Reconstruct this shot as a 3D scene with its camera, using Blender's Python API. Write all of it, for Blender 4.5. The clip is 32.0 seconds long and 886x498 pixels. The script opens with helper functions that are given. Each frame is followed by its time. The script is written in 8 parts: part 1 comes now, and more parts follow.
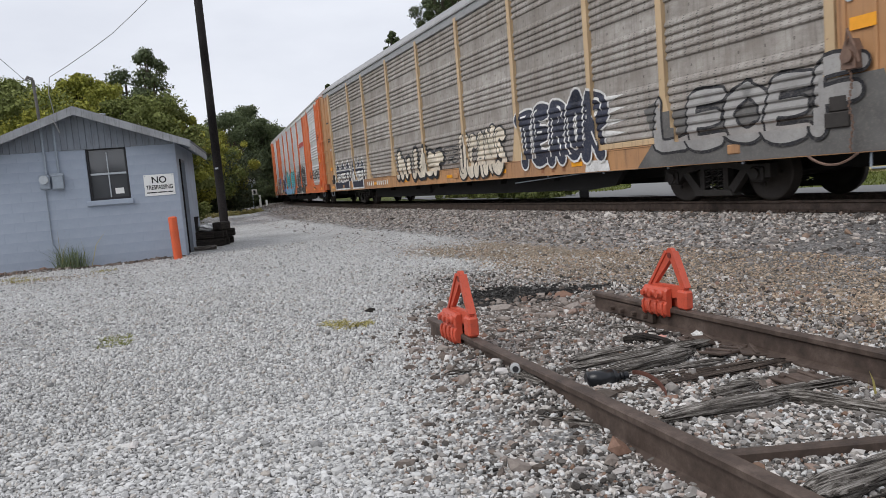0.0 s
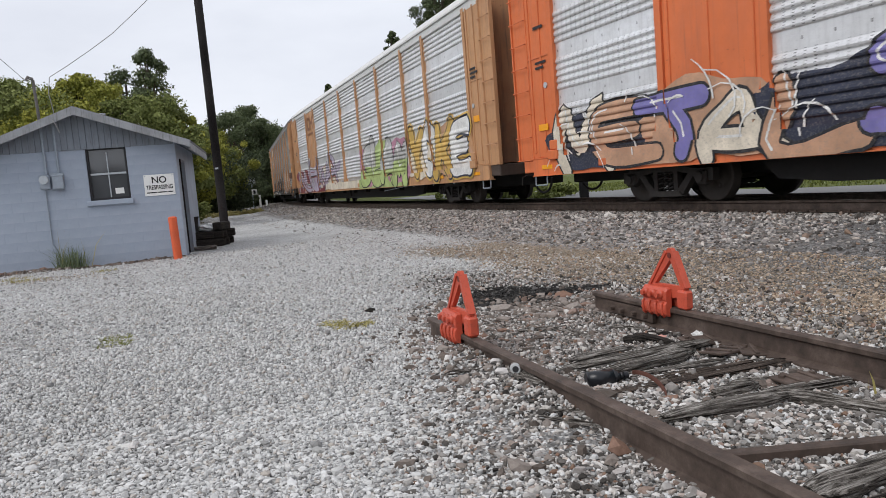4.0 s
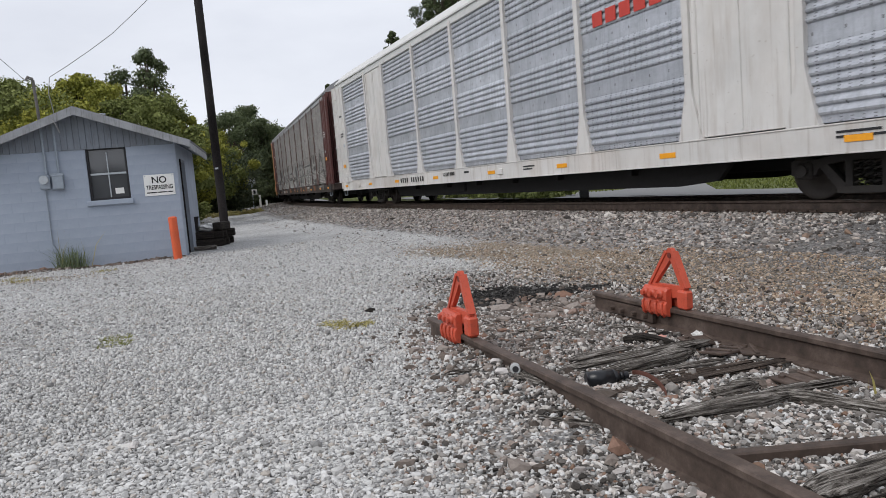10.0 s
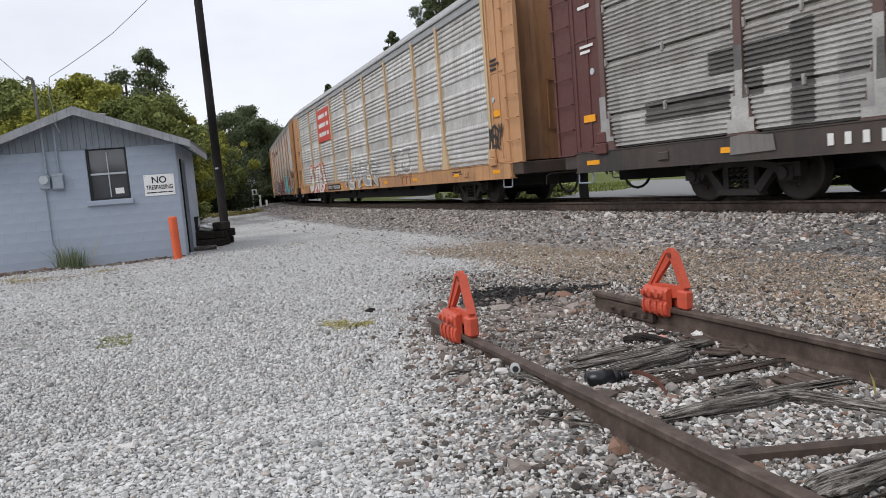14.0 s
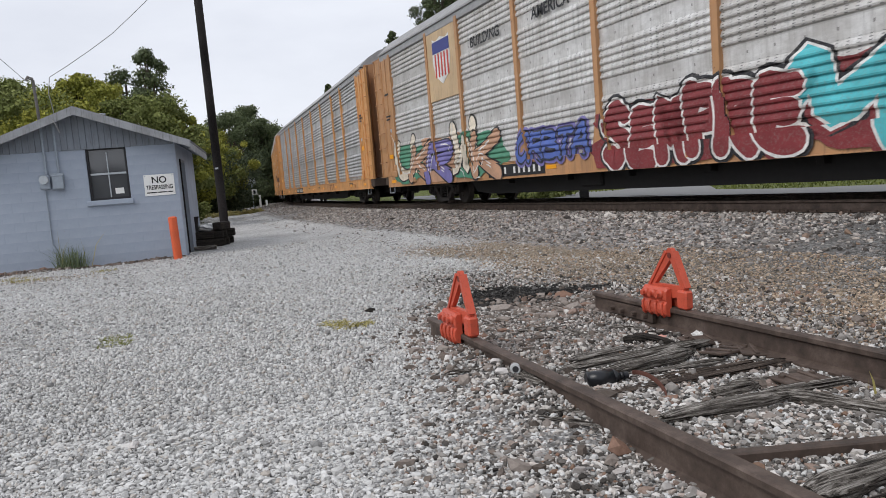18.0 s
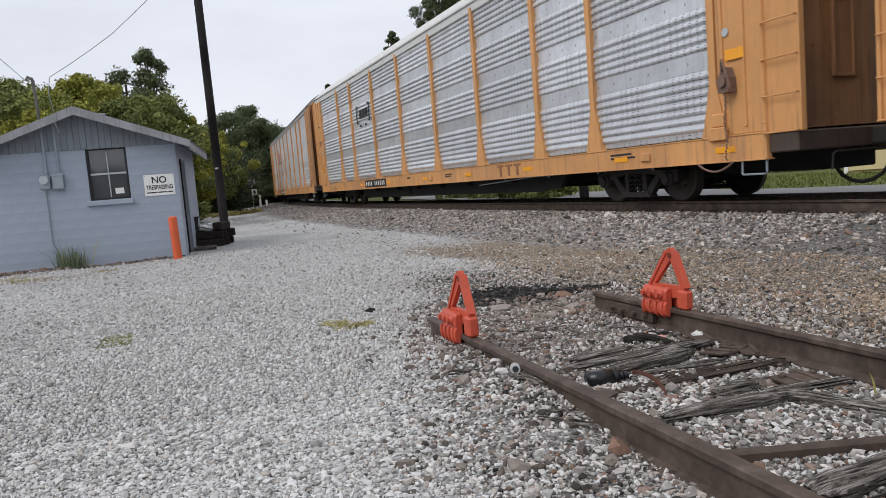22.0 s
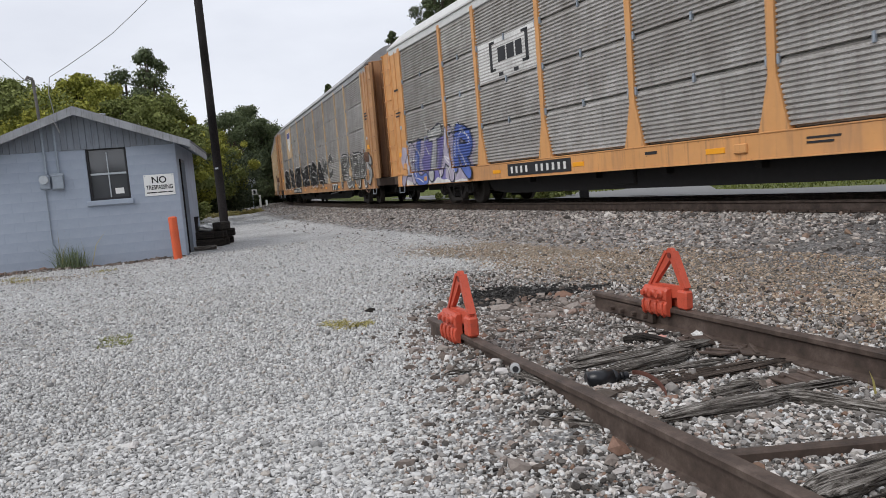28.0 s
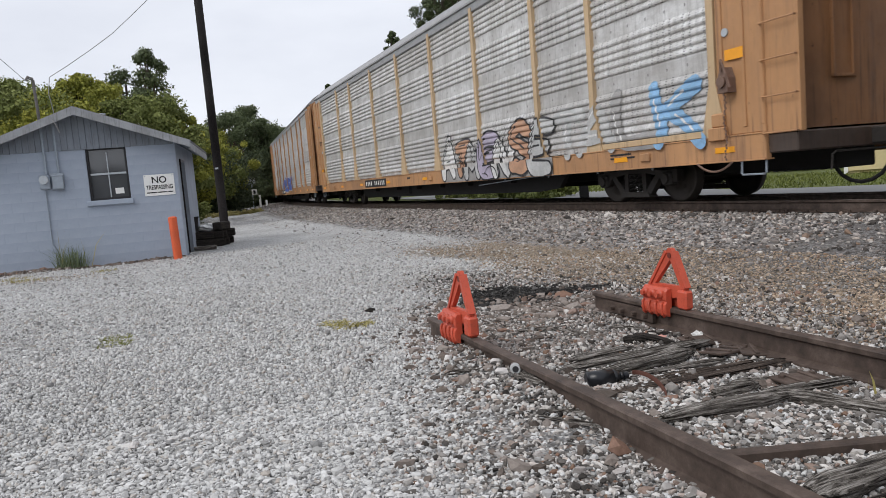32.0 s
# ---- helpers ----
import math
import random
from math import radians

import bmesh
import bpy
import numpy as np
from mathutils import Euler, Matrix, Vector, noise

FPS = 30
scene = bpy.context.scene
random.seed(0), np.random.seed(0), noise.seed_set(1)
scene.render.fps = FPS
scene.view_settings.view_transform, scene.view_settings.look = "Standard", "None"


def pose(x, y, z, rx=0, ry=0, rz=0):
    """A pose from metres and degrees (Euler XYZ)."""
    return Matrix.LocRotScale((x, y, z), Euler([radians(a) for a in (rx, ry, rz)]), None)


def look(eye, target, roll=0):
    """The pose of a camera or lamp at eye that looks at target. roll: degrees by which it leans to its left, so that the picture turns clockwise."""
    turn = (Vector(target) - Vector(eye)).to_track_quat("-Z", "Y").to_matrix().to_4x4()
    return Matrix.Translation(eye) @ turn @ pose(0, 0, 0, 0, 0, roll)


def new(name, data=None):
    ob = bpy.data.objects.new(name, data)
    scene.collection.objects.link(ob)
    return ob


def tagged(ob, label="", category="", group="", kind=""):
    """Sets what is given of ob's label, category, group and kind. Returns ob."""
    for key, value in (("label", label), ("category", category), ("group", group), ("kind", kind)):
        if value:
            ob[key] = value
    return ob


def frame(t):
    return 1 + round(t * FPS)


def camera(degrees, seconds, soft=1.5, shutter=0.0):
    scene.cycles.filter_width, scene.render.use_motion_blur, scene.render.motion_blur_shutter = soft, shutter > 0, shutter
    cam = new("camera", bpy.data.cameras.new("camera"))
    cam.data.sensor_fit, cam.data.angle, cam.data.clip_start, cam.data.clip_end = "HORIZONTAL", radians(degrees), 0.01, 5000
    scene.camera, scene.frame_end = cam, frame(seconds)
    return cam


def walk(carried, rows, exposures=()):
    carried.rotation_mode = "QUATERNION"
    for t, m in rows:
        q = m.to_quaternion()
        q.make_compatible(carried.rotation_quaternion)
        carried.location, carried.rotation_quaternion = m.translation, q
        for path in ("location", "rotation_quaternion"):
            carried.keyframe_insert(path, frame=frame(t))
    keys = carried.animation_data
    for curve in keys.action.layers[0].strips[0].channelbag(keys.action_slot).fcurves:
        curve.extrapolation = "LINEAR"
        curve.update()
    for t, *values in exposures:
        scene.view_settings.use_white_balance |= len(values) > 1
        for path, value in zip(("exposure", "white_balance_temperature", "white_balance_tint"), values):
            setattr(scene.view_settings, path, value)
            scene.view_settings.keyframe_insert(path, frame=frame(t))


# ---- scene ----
# The camera stands still at the edge of a gravel lot; z = 0 is the gravel at its feet.
EYE = Vector((0.0, 0.0, 1.15))
PITCH, ROLL, LENS = 5.326, 4.675, 62.762
cam = camera(LENS, 32.0, soft=0.5, shutter=0.06)
AIM = EYE + Vector((0.0, math.cos(radians(PITCH)), -math.sin(radians(PITCH))))
walk(cam, [(0.0, look(EYE, AIM, -ROLL)), (32.0, look(EYE, AIM, -ROLL))], [(0.0, -0.04), (2.0, 0.02), (7.0, -0.05), (12.0, -0.04), (13.6, 0.09), (14.6, 0.09), (17.5, 0.0), (21.0, -0.03), (24.0, -0.09), (25.5, -0.1), (28.0, -0.02), (32.0, 0.0)])

# ---------------------------------------------------------------- light
world = bpy.data.worlds.new("overcast_sky")
scene.world = world
world.use_nodes = True
wn = world.node_tree
wn.nodes.clear()
w_out = wn.nodes.new("ShaderNodeOutputWorld")
w_bg = wn.nodes.new("ShaderNodeBackground")
w_sky = wn.nodes.new("ShaderNodeTexSky")
w_sky.sky_type = "NISHITA"
w_sky.sun_disc = False
w_sky.sun_elevation, w_sky.sun_rotation = radians(47), radians(-125)
w_cloud = wn.nodes.new("ShaderNodeTexNoise")
w_cloud.inputs["Scale"].default_value = 2.6
w_cloud.inputs["Detail"].default_value = 5.0
w_cloud.inputs["Roughness"].default_value = 0.55
w_co = wn.nodes.new("ShaderNodeTexCoord")
w_map = wn.nodes.new("ShaderNodeMapping")
w_map.inputs["Scale"].default_value = (1.0, 1.0, 2.6)
wn.links.new(w_co.outputs["Generated"], w_map.inputs["Vector"])
wn.links.new(w_map.outputs["Vector"], w_cloud.inputs["Vector"])
w_ramp = wn.nodes.new("ShaderNodeValToRGB")
w_ramp.color_ramp.elements[0].position, w_ramp.color_ramp.elements[0].color = 0.25, (7.6, 7.9, 8.8, 1)
w_ramp.color_ramp.elements[1].position, w_ramp.color_ramp.elements[1].color = 0.75, (9.7, 10.0, 10.8, 1)
wn.links.new(w_cloud.outputs["Fac"], w_ramp.inputs["Fac"])
w_mix = wn.nodes.new("ShaderNodeMix")
w_mix.data_type = "RGBA"
w_mix.inputs[0].default_value = 0.92
wn.links.new(w_sky.outputs["Color"], w_mix.inputs[6])
wn.links.new(w_ramp.outputs["Color"], w_mix.inputs[7])
wn.links.new(w_mix.outputs[2], w_bg.inputs["Color"])
w_bg.inputs["Strength"].default_value = 0.1
wn.links.new(w_bg.outputs["Background"], w_out.inputs["Surface"])

sun_data = bpy.data.lights.new("sun", "SUN")
sun_data.energy, sun_data.angle, sun_data.color = 1.55, radians(30), (1.0, 0.98, 0.95)
sun = new("sun", sun_data)
sun.matrix_world = look((-24, -17, 32), (0, 0, 0))


# ---------------------------------------------------------------- materials
class Mat:
    """A small node-graph builder round one Principled shader."""

    def __init__(self, name, rough=0.8, metal=0.0, spec=0.4):
        self.m = bpy.data.materials.new(name)
        self.m.use_nodes = True
        self.t = self.m.node_tree
        self.t.nodes.clear()
        self.out = self.t.nodes.new("ShaderNodeOutputMaterial")
        self.b = self.t.nodes.new("ShaderNodeBsdfPrincipled")
        self.t.links.new(self.b.outputs["BSDF"], self.out.inputs["Surface"])
        self.b.inputs["Roughness"].default_value = rough
        self.b.inputs["Metallic"].default_value = metal
        self.b.inputs["Specular IOR Level"].default_value = spec
        self.co = self.t.nodes.new("ShaderNodeTexCoord").outputs["Object"]

    def link(self, a, b):
        self.t.links.new(a, b)

    def put(self, socket, value):
        if hasattr(value, "is_output"):
            self.link(value, socket)
        else:
            socket.default_value = value

    def world(self):
        return self.t.nodes.new("ShaderNodeNewGeometry").outputs["Position"]

    def mapped(self, scale, source=None):
        n = self.t.nodes.new("ShaderNodeMapping")
        n.inputs["Scale"].default_value = scale
        self.link(source or self.co, n.inputs["Vector"])
        return n.outputs["Vector"]

    def noise(self, scale, detail=4.0, rough=0.6, vec=None):
        n = self.t.nodes.new("ShaderNodeTexNoise")
        n.inputs["Scale"].default_value = scale
        n.inputs["Detail"].default_value = detail
        n.inputs["Roughness"].default_value = rough
        self.link(vec or self.co, n.inputs["Vector"])
        return n.outputs["Fac"]

    def voronoi(self, scale, vec=None, feature="F1"):
        n = self.t.nodes.new("ShaderNodeTexVoronoi")
        n.feature = feature
        n.inputs["Scale"].default_value = scale
        self.link(vec or self.co, n.inputs["Vector"])
        return n

    def ramp(self, fac, *stops):
        n = self.t.nodes.new("ShaderNodeValToRGB")
        e = n.color_ramp.elements
        while len(e) < len(stops):
            e.new(0.5)
        for el, (p, c) in zip(e, stops):
            el.position = p
            el.color = (*c, 1) if len(c) == 3 else c
        self.link(fac, n.inputs["Fac"])
        return n.outputs["Color"]

    def mix(self, fac, a, b, mode="MIX"):
        n = self.t.nodes.new("ShaderNodeMix")
        n.data_type = "RGBA"
        n.blend_type = mode
        self.put(n.inputs[0], fac)
        for s, v in ((n.inputs[6], a), (n.inputs[7], b)):
            self.put(s, v if hasattr(v, "is_output") else (*v, 1))
        return n.outputs[2]

    def math(self, op, a, b=0.0, clamp=False):
        n = self.t.nodes.new("ShaderNodeMath")
        n.operation = op
        n.use_clamp = clamp
        self.put(n.inputs[0], a)
        self.put(n.inputs[1], b)
        return n.outputs[0]

    def xyz(self, vec=None):
        n = self.t.nodes.new("ShaderNodeSeparateXYZ")
        self.link(vec or self.co, n.inputs[0])
        return n.outputs

    def random(self):
        return self.t.nodes.new("ShaderNodeObjectInfo").outputs["Random"]

    def island(self):
        return self.t.nodes.new("ShaderNodeNewGeometry").outputs["Random Per Island"]

    def attr(self, name):
        n = self.t.nodes.new("ShaderNodeAttribute")
        n.attribute_name = name
        return n.outputs["Color"]

    def bump(self, height, strength=0.4, distance=0.01):
        n = self.t.nodes.new("ShaderNodeBump")
        n.inputs["Strength"].default_value = strength
        n.inputs["Distance"].default_value = distance
        self.link(height, n.inputs["Height"])
        self.link(n.outputs["Normal"], self.b.inputs["Normal"])

    def done(self, colour, rough=None):
        self.put(self.b.inputs["Base Color"], colour if hasattr(colour, "is_output") else (*colour, 1))
        if rough is not None:
            self.put(self.b.inputs["Roughness"], rough)
        return self.m


def shade(c, k):
    return tuple(min(1.0, v * k) for v in c)


def painted(name, colour, wear=(0.12, 0.075, 0.05), amount=0.35, rough=0.6, scale=1.0, streak=True):
    """Old paint: fading, vertical dirt streaks, chips."""
    m = Mat(name, rough)
    big = m.noise(0.7 * scale, 5)
    fade = m.mix(m.ramp(big, (0.3, (0, 0, 0)), (0.75, (1, 1, 1))), shade(colour, 0.82), shade(colour, 1.12))
    fine = m.noise(9 * scale, 6, 0.7)
    streaks = m.noise(2.2 * scale, 5, 0.65, m.mapped((2.2, 2.2, 0.22))) if streak else fine
    dirt = m.ramp(streaks, (0.52, (0, 0, 0)), (0.78, (amount,) * 3))
    c = m.mix(dirt, fade, wear)
    stain = m.noise(0.33 * scale, 6, 0.7, m.mapped((1.0, 1.0, 0.6), m.world()) if not streak else m.mapped((1.0, 1.0, 0.55)))
    c = m.mix(m.ramp(stain, (0.46, (0, 0, 0)), (0.7, (amount * 0.9,) * 3)), c, shade(wear, 1.25))
    runs = m.noise(5.0 * scale, 4, 0.6, m.mapped((3.0, 3.0, 0.12))) if streak else fine
    c = m.mix(m.ramp(runs, (0.57, (0, 0, 0)), (0.7, (amount * 0.8,) * 3)), c, shade(wear, 0.75))
    chips = m.ramp(fine, (0.66, (0, 0, 0)), (0.72, (amount * 1.6,) * 3))
    c = m.mix(chips, c, shade(wear, 0.8))
    m.bump(fine, 0.12, 0.004)
    return m.done(c, m.ramp(fine, (0.3, (rough - 0.12,) * 3), (0.7, (min(1, rough + 0.15),) * 3)))


def plain(name, colour, rough=0.7, metal=0.0, grain=14.0, vary=0.25, bump=0.15):
    m = Mat(name, rough, metal)
    n = m.noise(grain, 5, 0.65)
    c = m.mix(n, shade(colour, 1 - vary), shade(colour, 1 + vary))
    m.bump(n, bump, 0.006)
    return m.done(c)


# ---------------------------------------------------------------- mesh helpers
def mesh_from(name, verts, faces):
    me = bpy.data.meshes.new(name)
    me.from_pydata([tuple(v) for v in verts], [], faces)
    me.update()
    return me


def box(bm, x0, x1, y0, y1, z0, z1, bevel=0.0):
    """An axis-aligned block, its edges eased."""
    r = bmesh.ops.create_cube(bm, size=1.0)
    vs = r["verts"]
    for v in vs:
        v.co = Vector(((x0 + x1) / 2 + v.co.x * (x1 - x0), (y0 + y1) / 2 + v.co.y * (y1 - y0), (z0 + z1) / 2 + v.co.z * (z1 - z0)))
    if bevel:
        es = list({e for v in vs for e in v.link_edges})
        bmesh.ops.bevel(bm, geom=es, offset=bevel, segments=1, affect="EDGES")


def prism(bm, outline, y0, y1):
    """An outline in x, z pushed through from y0 to y1."""
    a = [bm.verts.new((x, y0, z)) for x, z in outline]
    b = [bm.verts.new((x, y1, z)) for x, z in outline]
    n = len(a)
    bm.faces.new(a)
    bm.faces.new(b[::-1])
    for i in range(n):
        j = (i + 1) % n
        bm.faces.new((a[j], a[i], b[i], b[j]))


def rod(bm, p, q, r, n=8, r2=None):
    """A round bar from p to q."""
    p, q = Vector(p), Vector(q)
    d = q - p
    m = Matrix.Translation((p + q) / 2) @ d.to_track_quat("Z", "Y").to_matrix().to_4x4()
    bmesh.ops.create_cone(bm, cap_ends=True, segments=n, radius1=r, radius2=r if r2 is None else r2, depth=d.length, matrix=m)


def tube(bm, pts, r, n=7, flat=1.0):
    """One bent bar through all the points; flat < 1 makes a strap of it."""
    pts = [Vector(p) for p in pts]
    rings = []
    up = Vector((0.31, 0.2, 0.93))
    for i, p in enumerate(pts):
        d = (pts[min(i + 1, len(pts) - 1)] - pts[max(i - 1, 0)]).normalized()
        a = d.cross(up).normalized()
        b = a.cross(d)
        rings.append([bm.verts.new(p + a * (r * flat * math.cos(math.tau * k / n)) + b * (r * math.sin(math.tau * k / n))) for k in range(n)])
    for p, q in zip(rings[:-1], rings[1:]):
        for k in range(n):
            bm.faces.new((p[k], p[(k + 1) % n], q[(k + 1) % n], q[k]))
    bm.faces.new(rings[0])
    bm.faces.new(rings[-1])


def finish(bm, name, smooth=False):
    me = bpy.data.meshes.new(name)
    bmesh.ops.recalc_face_normals(bm, faces=bm.faces[:])
    bm.to_mesh(me)
    bm.free()
    if smooth:
        for p in me.polygons:
            p.use_smooth = True
    return me


def part(name, bm, material, parent=None, label="", at=None, smooth=False):
    """Links a bmesh, or a mesh shared with others, as ONE object under parent."""
    me = bm if isinstance(bm, bpy.types.Mesh) else finish(bm, name, smooth)
    if not me.materials:
        me.materials.append(None)
    ob = new(name, me)
    ob.material_slots[0].link = "OBJECT"
    ob.material_slots[0].material = material
    ob.parent = parent
    if at is not None:
        ob.matrix_basis = at
    if label:
        ob["label"] = label
    return ob


def base(name, m, label, category, group="", kind=""):
    """The Empty at a thing's foot."""
    ob = new(name)
    ob.empty_display_size = 0.2
    ob.matrix_basis = m
    return tagged(ob, label, category, group, kind)


# ---------------------------------------------------------------- the main track's line
# Arc length 0 lies near the lot; the train runs towards growing s. Beyond the bend the line runs straight.
S_GRID = np.arange(-560.0, 480.0, 0.25)
CURV = np.where(S_GRID < -150, 0.0, np.where(S_GRID < -15, 0.003, np.clip(0.002584 - 6.828e-5 * S_GRID, 0.0, 0.012)))
TURN = np.cumsum(CURV) * 0.25
TURN += -1.18818 - np.interp(0.0, S_GRID, TURN)
LINE_X = np.cumsum(np.cos(TURN)) * 0.25
LINE_Y = np.cumsum(np.sin(TURN)) * 0.25
LINE_X += 1.1211 - np.interp(0.0, S_GRID, LINE_X)
LINE_Y += 21.9867 - np.interp(0.0, S_GRID, LINE_Y)
RAIL_Z = 0.464      # top of the main rails
CAR_PITCH, CAR_PERIOD, TRUCK = 29.01, 2.46827, 9.92
SPEED = CAR_PITCH / CAR_PERIOD


def line_at(s):
    return np.array((np.interp(s, S_GRID, LINE_X), np.interp(s, S_GRID, LINE_Y)))


def heading_at(s):
    return float(np.interp(s, S_GRID, TURN))


near = (S_GRID > -240) & (S_GRID < 120)
NEAR_XY = np.stack([LINE_X[near], LINE_Y[near]], 1)[::2]
NEAR_T = TURN[near][::2]


def lateral(x, y):
    """Signed distance from the main track's centre line: positive on the lot's side."""
    p = np.stack([np.ravel(x), np.ravel(y)], 1)
    out = np.empty(len(p))
    for i in range(0, len(p), 4000):
        q = p[i:i + 4000]
        d2 = ((q[:, None, :] - NEAR_XY[None]) ** 2).sum(2)
        k = d2.argmin(1)
        t = NEAR_T[k]
        r = q - NEAR_XY[k]
        side = r[:, 0] * np.sin(t) - r[:, 1] * np.cos(t)
        out[i:i + 4000] = np.sign(side) * np.sqrt(d2[np.arange(len(q)), k])
    return out


def step01(v, a, b):
    k = np.clip((v - a) / (b - a), 0, 1)
    return k * k * (3 - 2 * k)


def ground_z(x, y, d=None):
    """Height of the ground: a nearly flat lot, the ballast bank, the verge beyond."""
    x, y = np.ravel(x).astype(float), np.ravel(y).astype(float)
    if d is None:
        d = lateral(x, y)
    bank = 0.285 * (1 - step01(np.abs(d), 1.55, 4.4))
    beyond = np.where(d < 0, 0.17 * step01(-d, 1.6, 4.5), 0)
    wavy = 0.018 * np.sin(x * 0.9 + 1.3) * np.sin(y * 0.7 + 0.4) + 0.012 * np.sin(x * 2.1 + y * 1.7)
    away = (0.45 - x) * 0.949 + (3.75 - y) * 0.316          # gravel heaped against the first siding rail
    heap = 0.06 * np.exp(-(np.maximum(away - 0.05, 0) / 0.3) ** 2) * step01(away, -0.04, 0.02) * step01(y, 2.9, 3.6) * (1 - step01(y, 4.9, 5.4))
    return heap + bank + beyond + wavy * step01(np.abs(d), 1.6, 3.5)


# ---------------------------------------------------------------- palette
def gravel_ground():
    """Crushed limestone, dirt, ballast and grass, by the zones stored on the ground."""
    m = Mat("gravel_ground", 0.9, spec=0.25)
    pos = m.world()
    cell = m.voronoi(46, pos)
    cell2 = m.voronoi(20, pos)
    val = m.xyz(cell.outputs["Color"])[0]
    val2 = m.xyz(cell2.outputs["Color"])[1]
    broad = m.noise(0.55, 5, 0.6, pos)
    mid = m.noise(3.5, 4, 0.6, pos)
    white = m.ramp(val, (0.0, (0.28, 0.276, 0.27)), (0.35, (0.54, 0.535, 0.525)), (0.8, (0.71, 0.705, 0.695)), (1.0, (0.8, 0.795, 0.785)))
    white = m.mix(m.ramp(broad, (0.42, (0, 0, 0)), (0.66, (0.3, 0.3, 0.3))), white, (0.22, 0.21, 0.20))
    dirt = m.ramp(val, (0.0, (0.12, 0.095, 0.07)), (0.5, (0.30, 0.245, 0.185)), (1.0, (0.46, 0.40, 0.33)))
    ballast = m.ramp(val2, (0.0, (0.1, 0.095, 0.09)), (0.5, (0.3, 0.285, 0.275)), (1.0, (0.5, 0.48, 0.47)))
    grass = m.ramp(mid, (0.3, (0.09, 0.11, 0.027)), (0.7, (0.155, 0.18, 0.046)))
    z = m.t.nodes.new("ShaderNodeSeparateColor")
    m.link(m.attr("zones"), z.inputs[0])
    edge = m.math("SUBTRACT", mid, 0.5)
    def soft(ch):
        return m.ramp(m.math("ADD", z.outputs[ch], m.math("MULTIPLY", edge, 0.8)), (0.35, (0, 0, 0)), (0.65, (1, 1, 1)))
    c = m.mix(soft(1), white, dirt)
    c = m.mix(soft(0), c, ballast)
    s = m.xyz(m.attr("soil"))
    c = m.mix(m.ramp(m.math("ADD", s[0], m.math("MULTIPLY", edge, 1.2)), (0.35, (0, 0, 0)), (0.6, (0.85, 0.85, 0.85))), c, (0.035, 0.032, 0.03))
    c = m.mix(m.math("MULTIPLY", s[1], 0.75), c, m.ramp(val, (0.0, (0.05, 0.046, 0.043)), (0.6, (0.15, 0.14, 0.13)), (1.0, (0.36, 0.35, 0.34))))
    c = m.mix(soft(2), c, grass)
    m.bump(m.math("ADD", cell.outputs["Distance"], m.math("MULTIPLY", cell2.outputs["Distance"], 1.2)), 1.0, 0.03)
    return m.done(c)


def stone_mat(name, dark, mid, light, tint):
    m = Mat(name, 0.88, spec=0.3)
    r = m.island()
    c = m.ramp(r, (0.0, dark), (0.35, mid), (0.85, light), (0.97, tint))
    n = m.noise(60, 4, 0.7, m.world())
    c = m.mix(n, c, shade(mid, 0.8), "OVERLAY")
    m.bump(n, 0.3, 0.004)
    return m.done(c)


def rail_steel():
    m = Mat("rusty_rail_steel", 0.62, 0.25)
    n = m.noise(7, 6, 0.7, m.world())
    f = m.noise(70, 4, 0.7, m.world())
    c = m.ramp(n, (0.3, (0.045, 0.033, 0.027)), (0.52, (0.10, 0.072, 0.058)), (0.8, (0.19, 0.145, 0.12)))
    c = m.mix(m.ramp(f, (0.5, (0, 0, 0)), (0.75, (0.4, 0.4, 0.4))), c, (0.05, 0.035, 0.03))
    m.bump(f, 0.35, 0.003)
    return m.done(c)


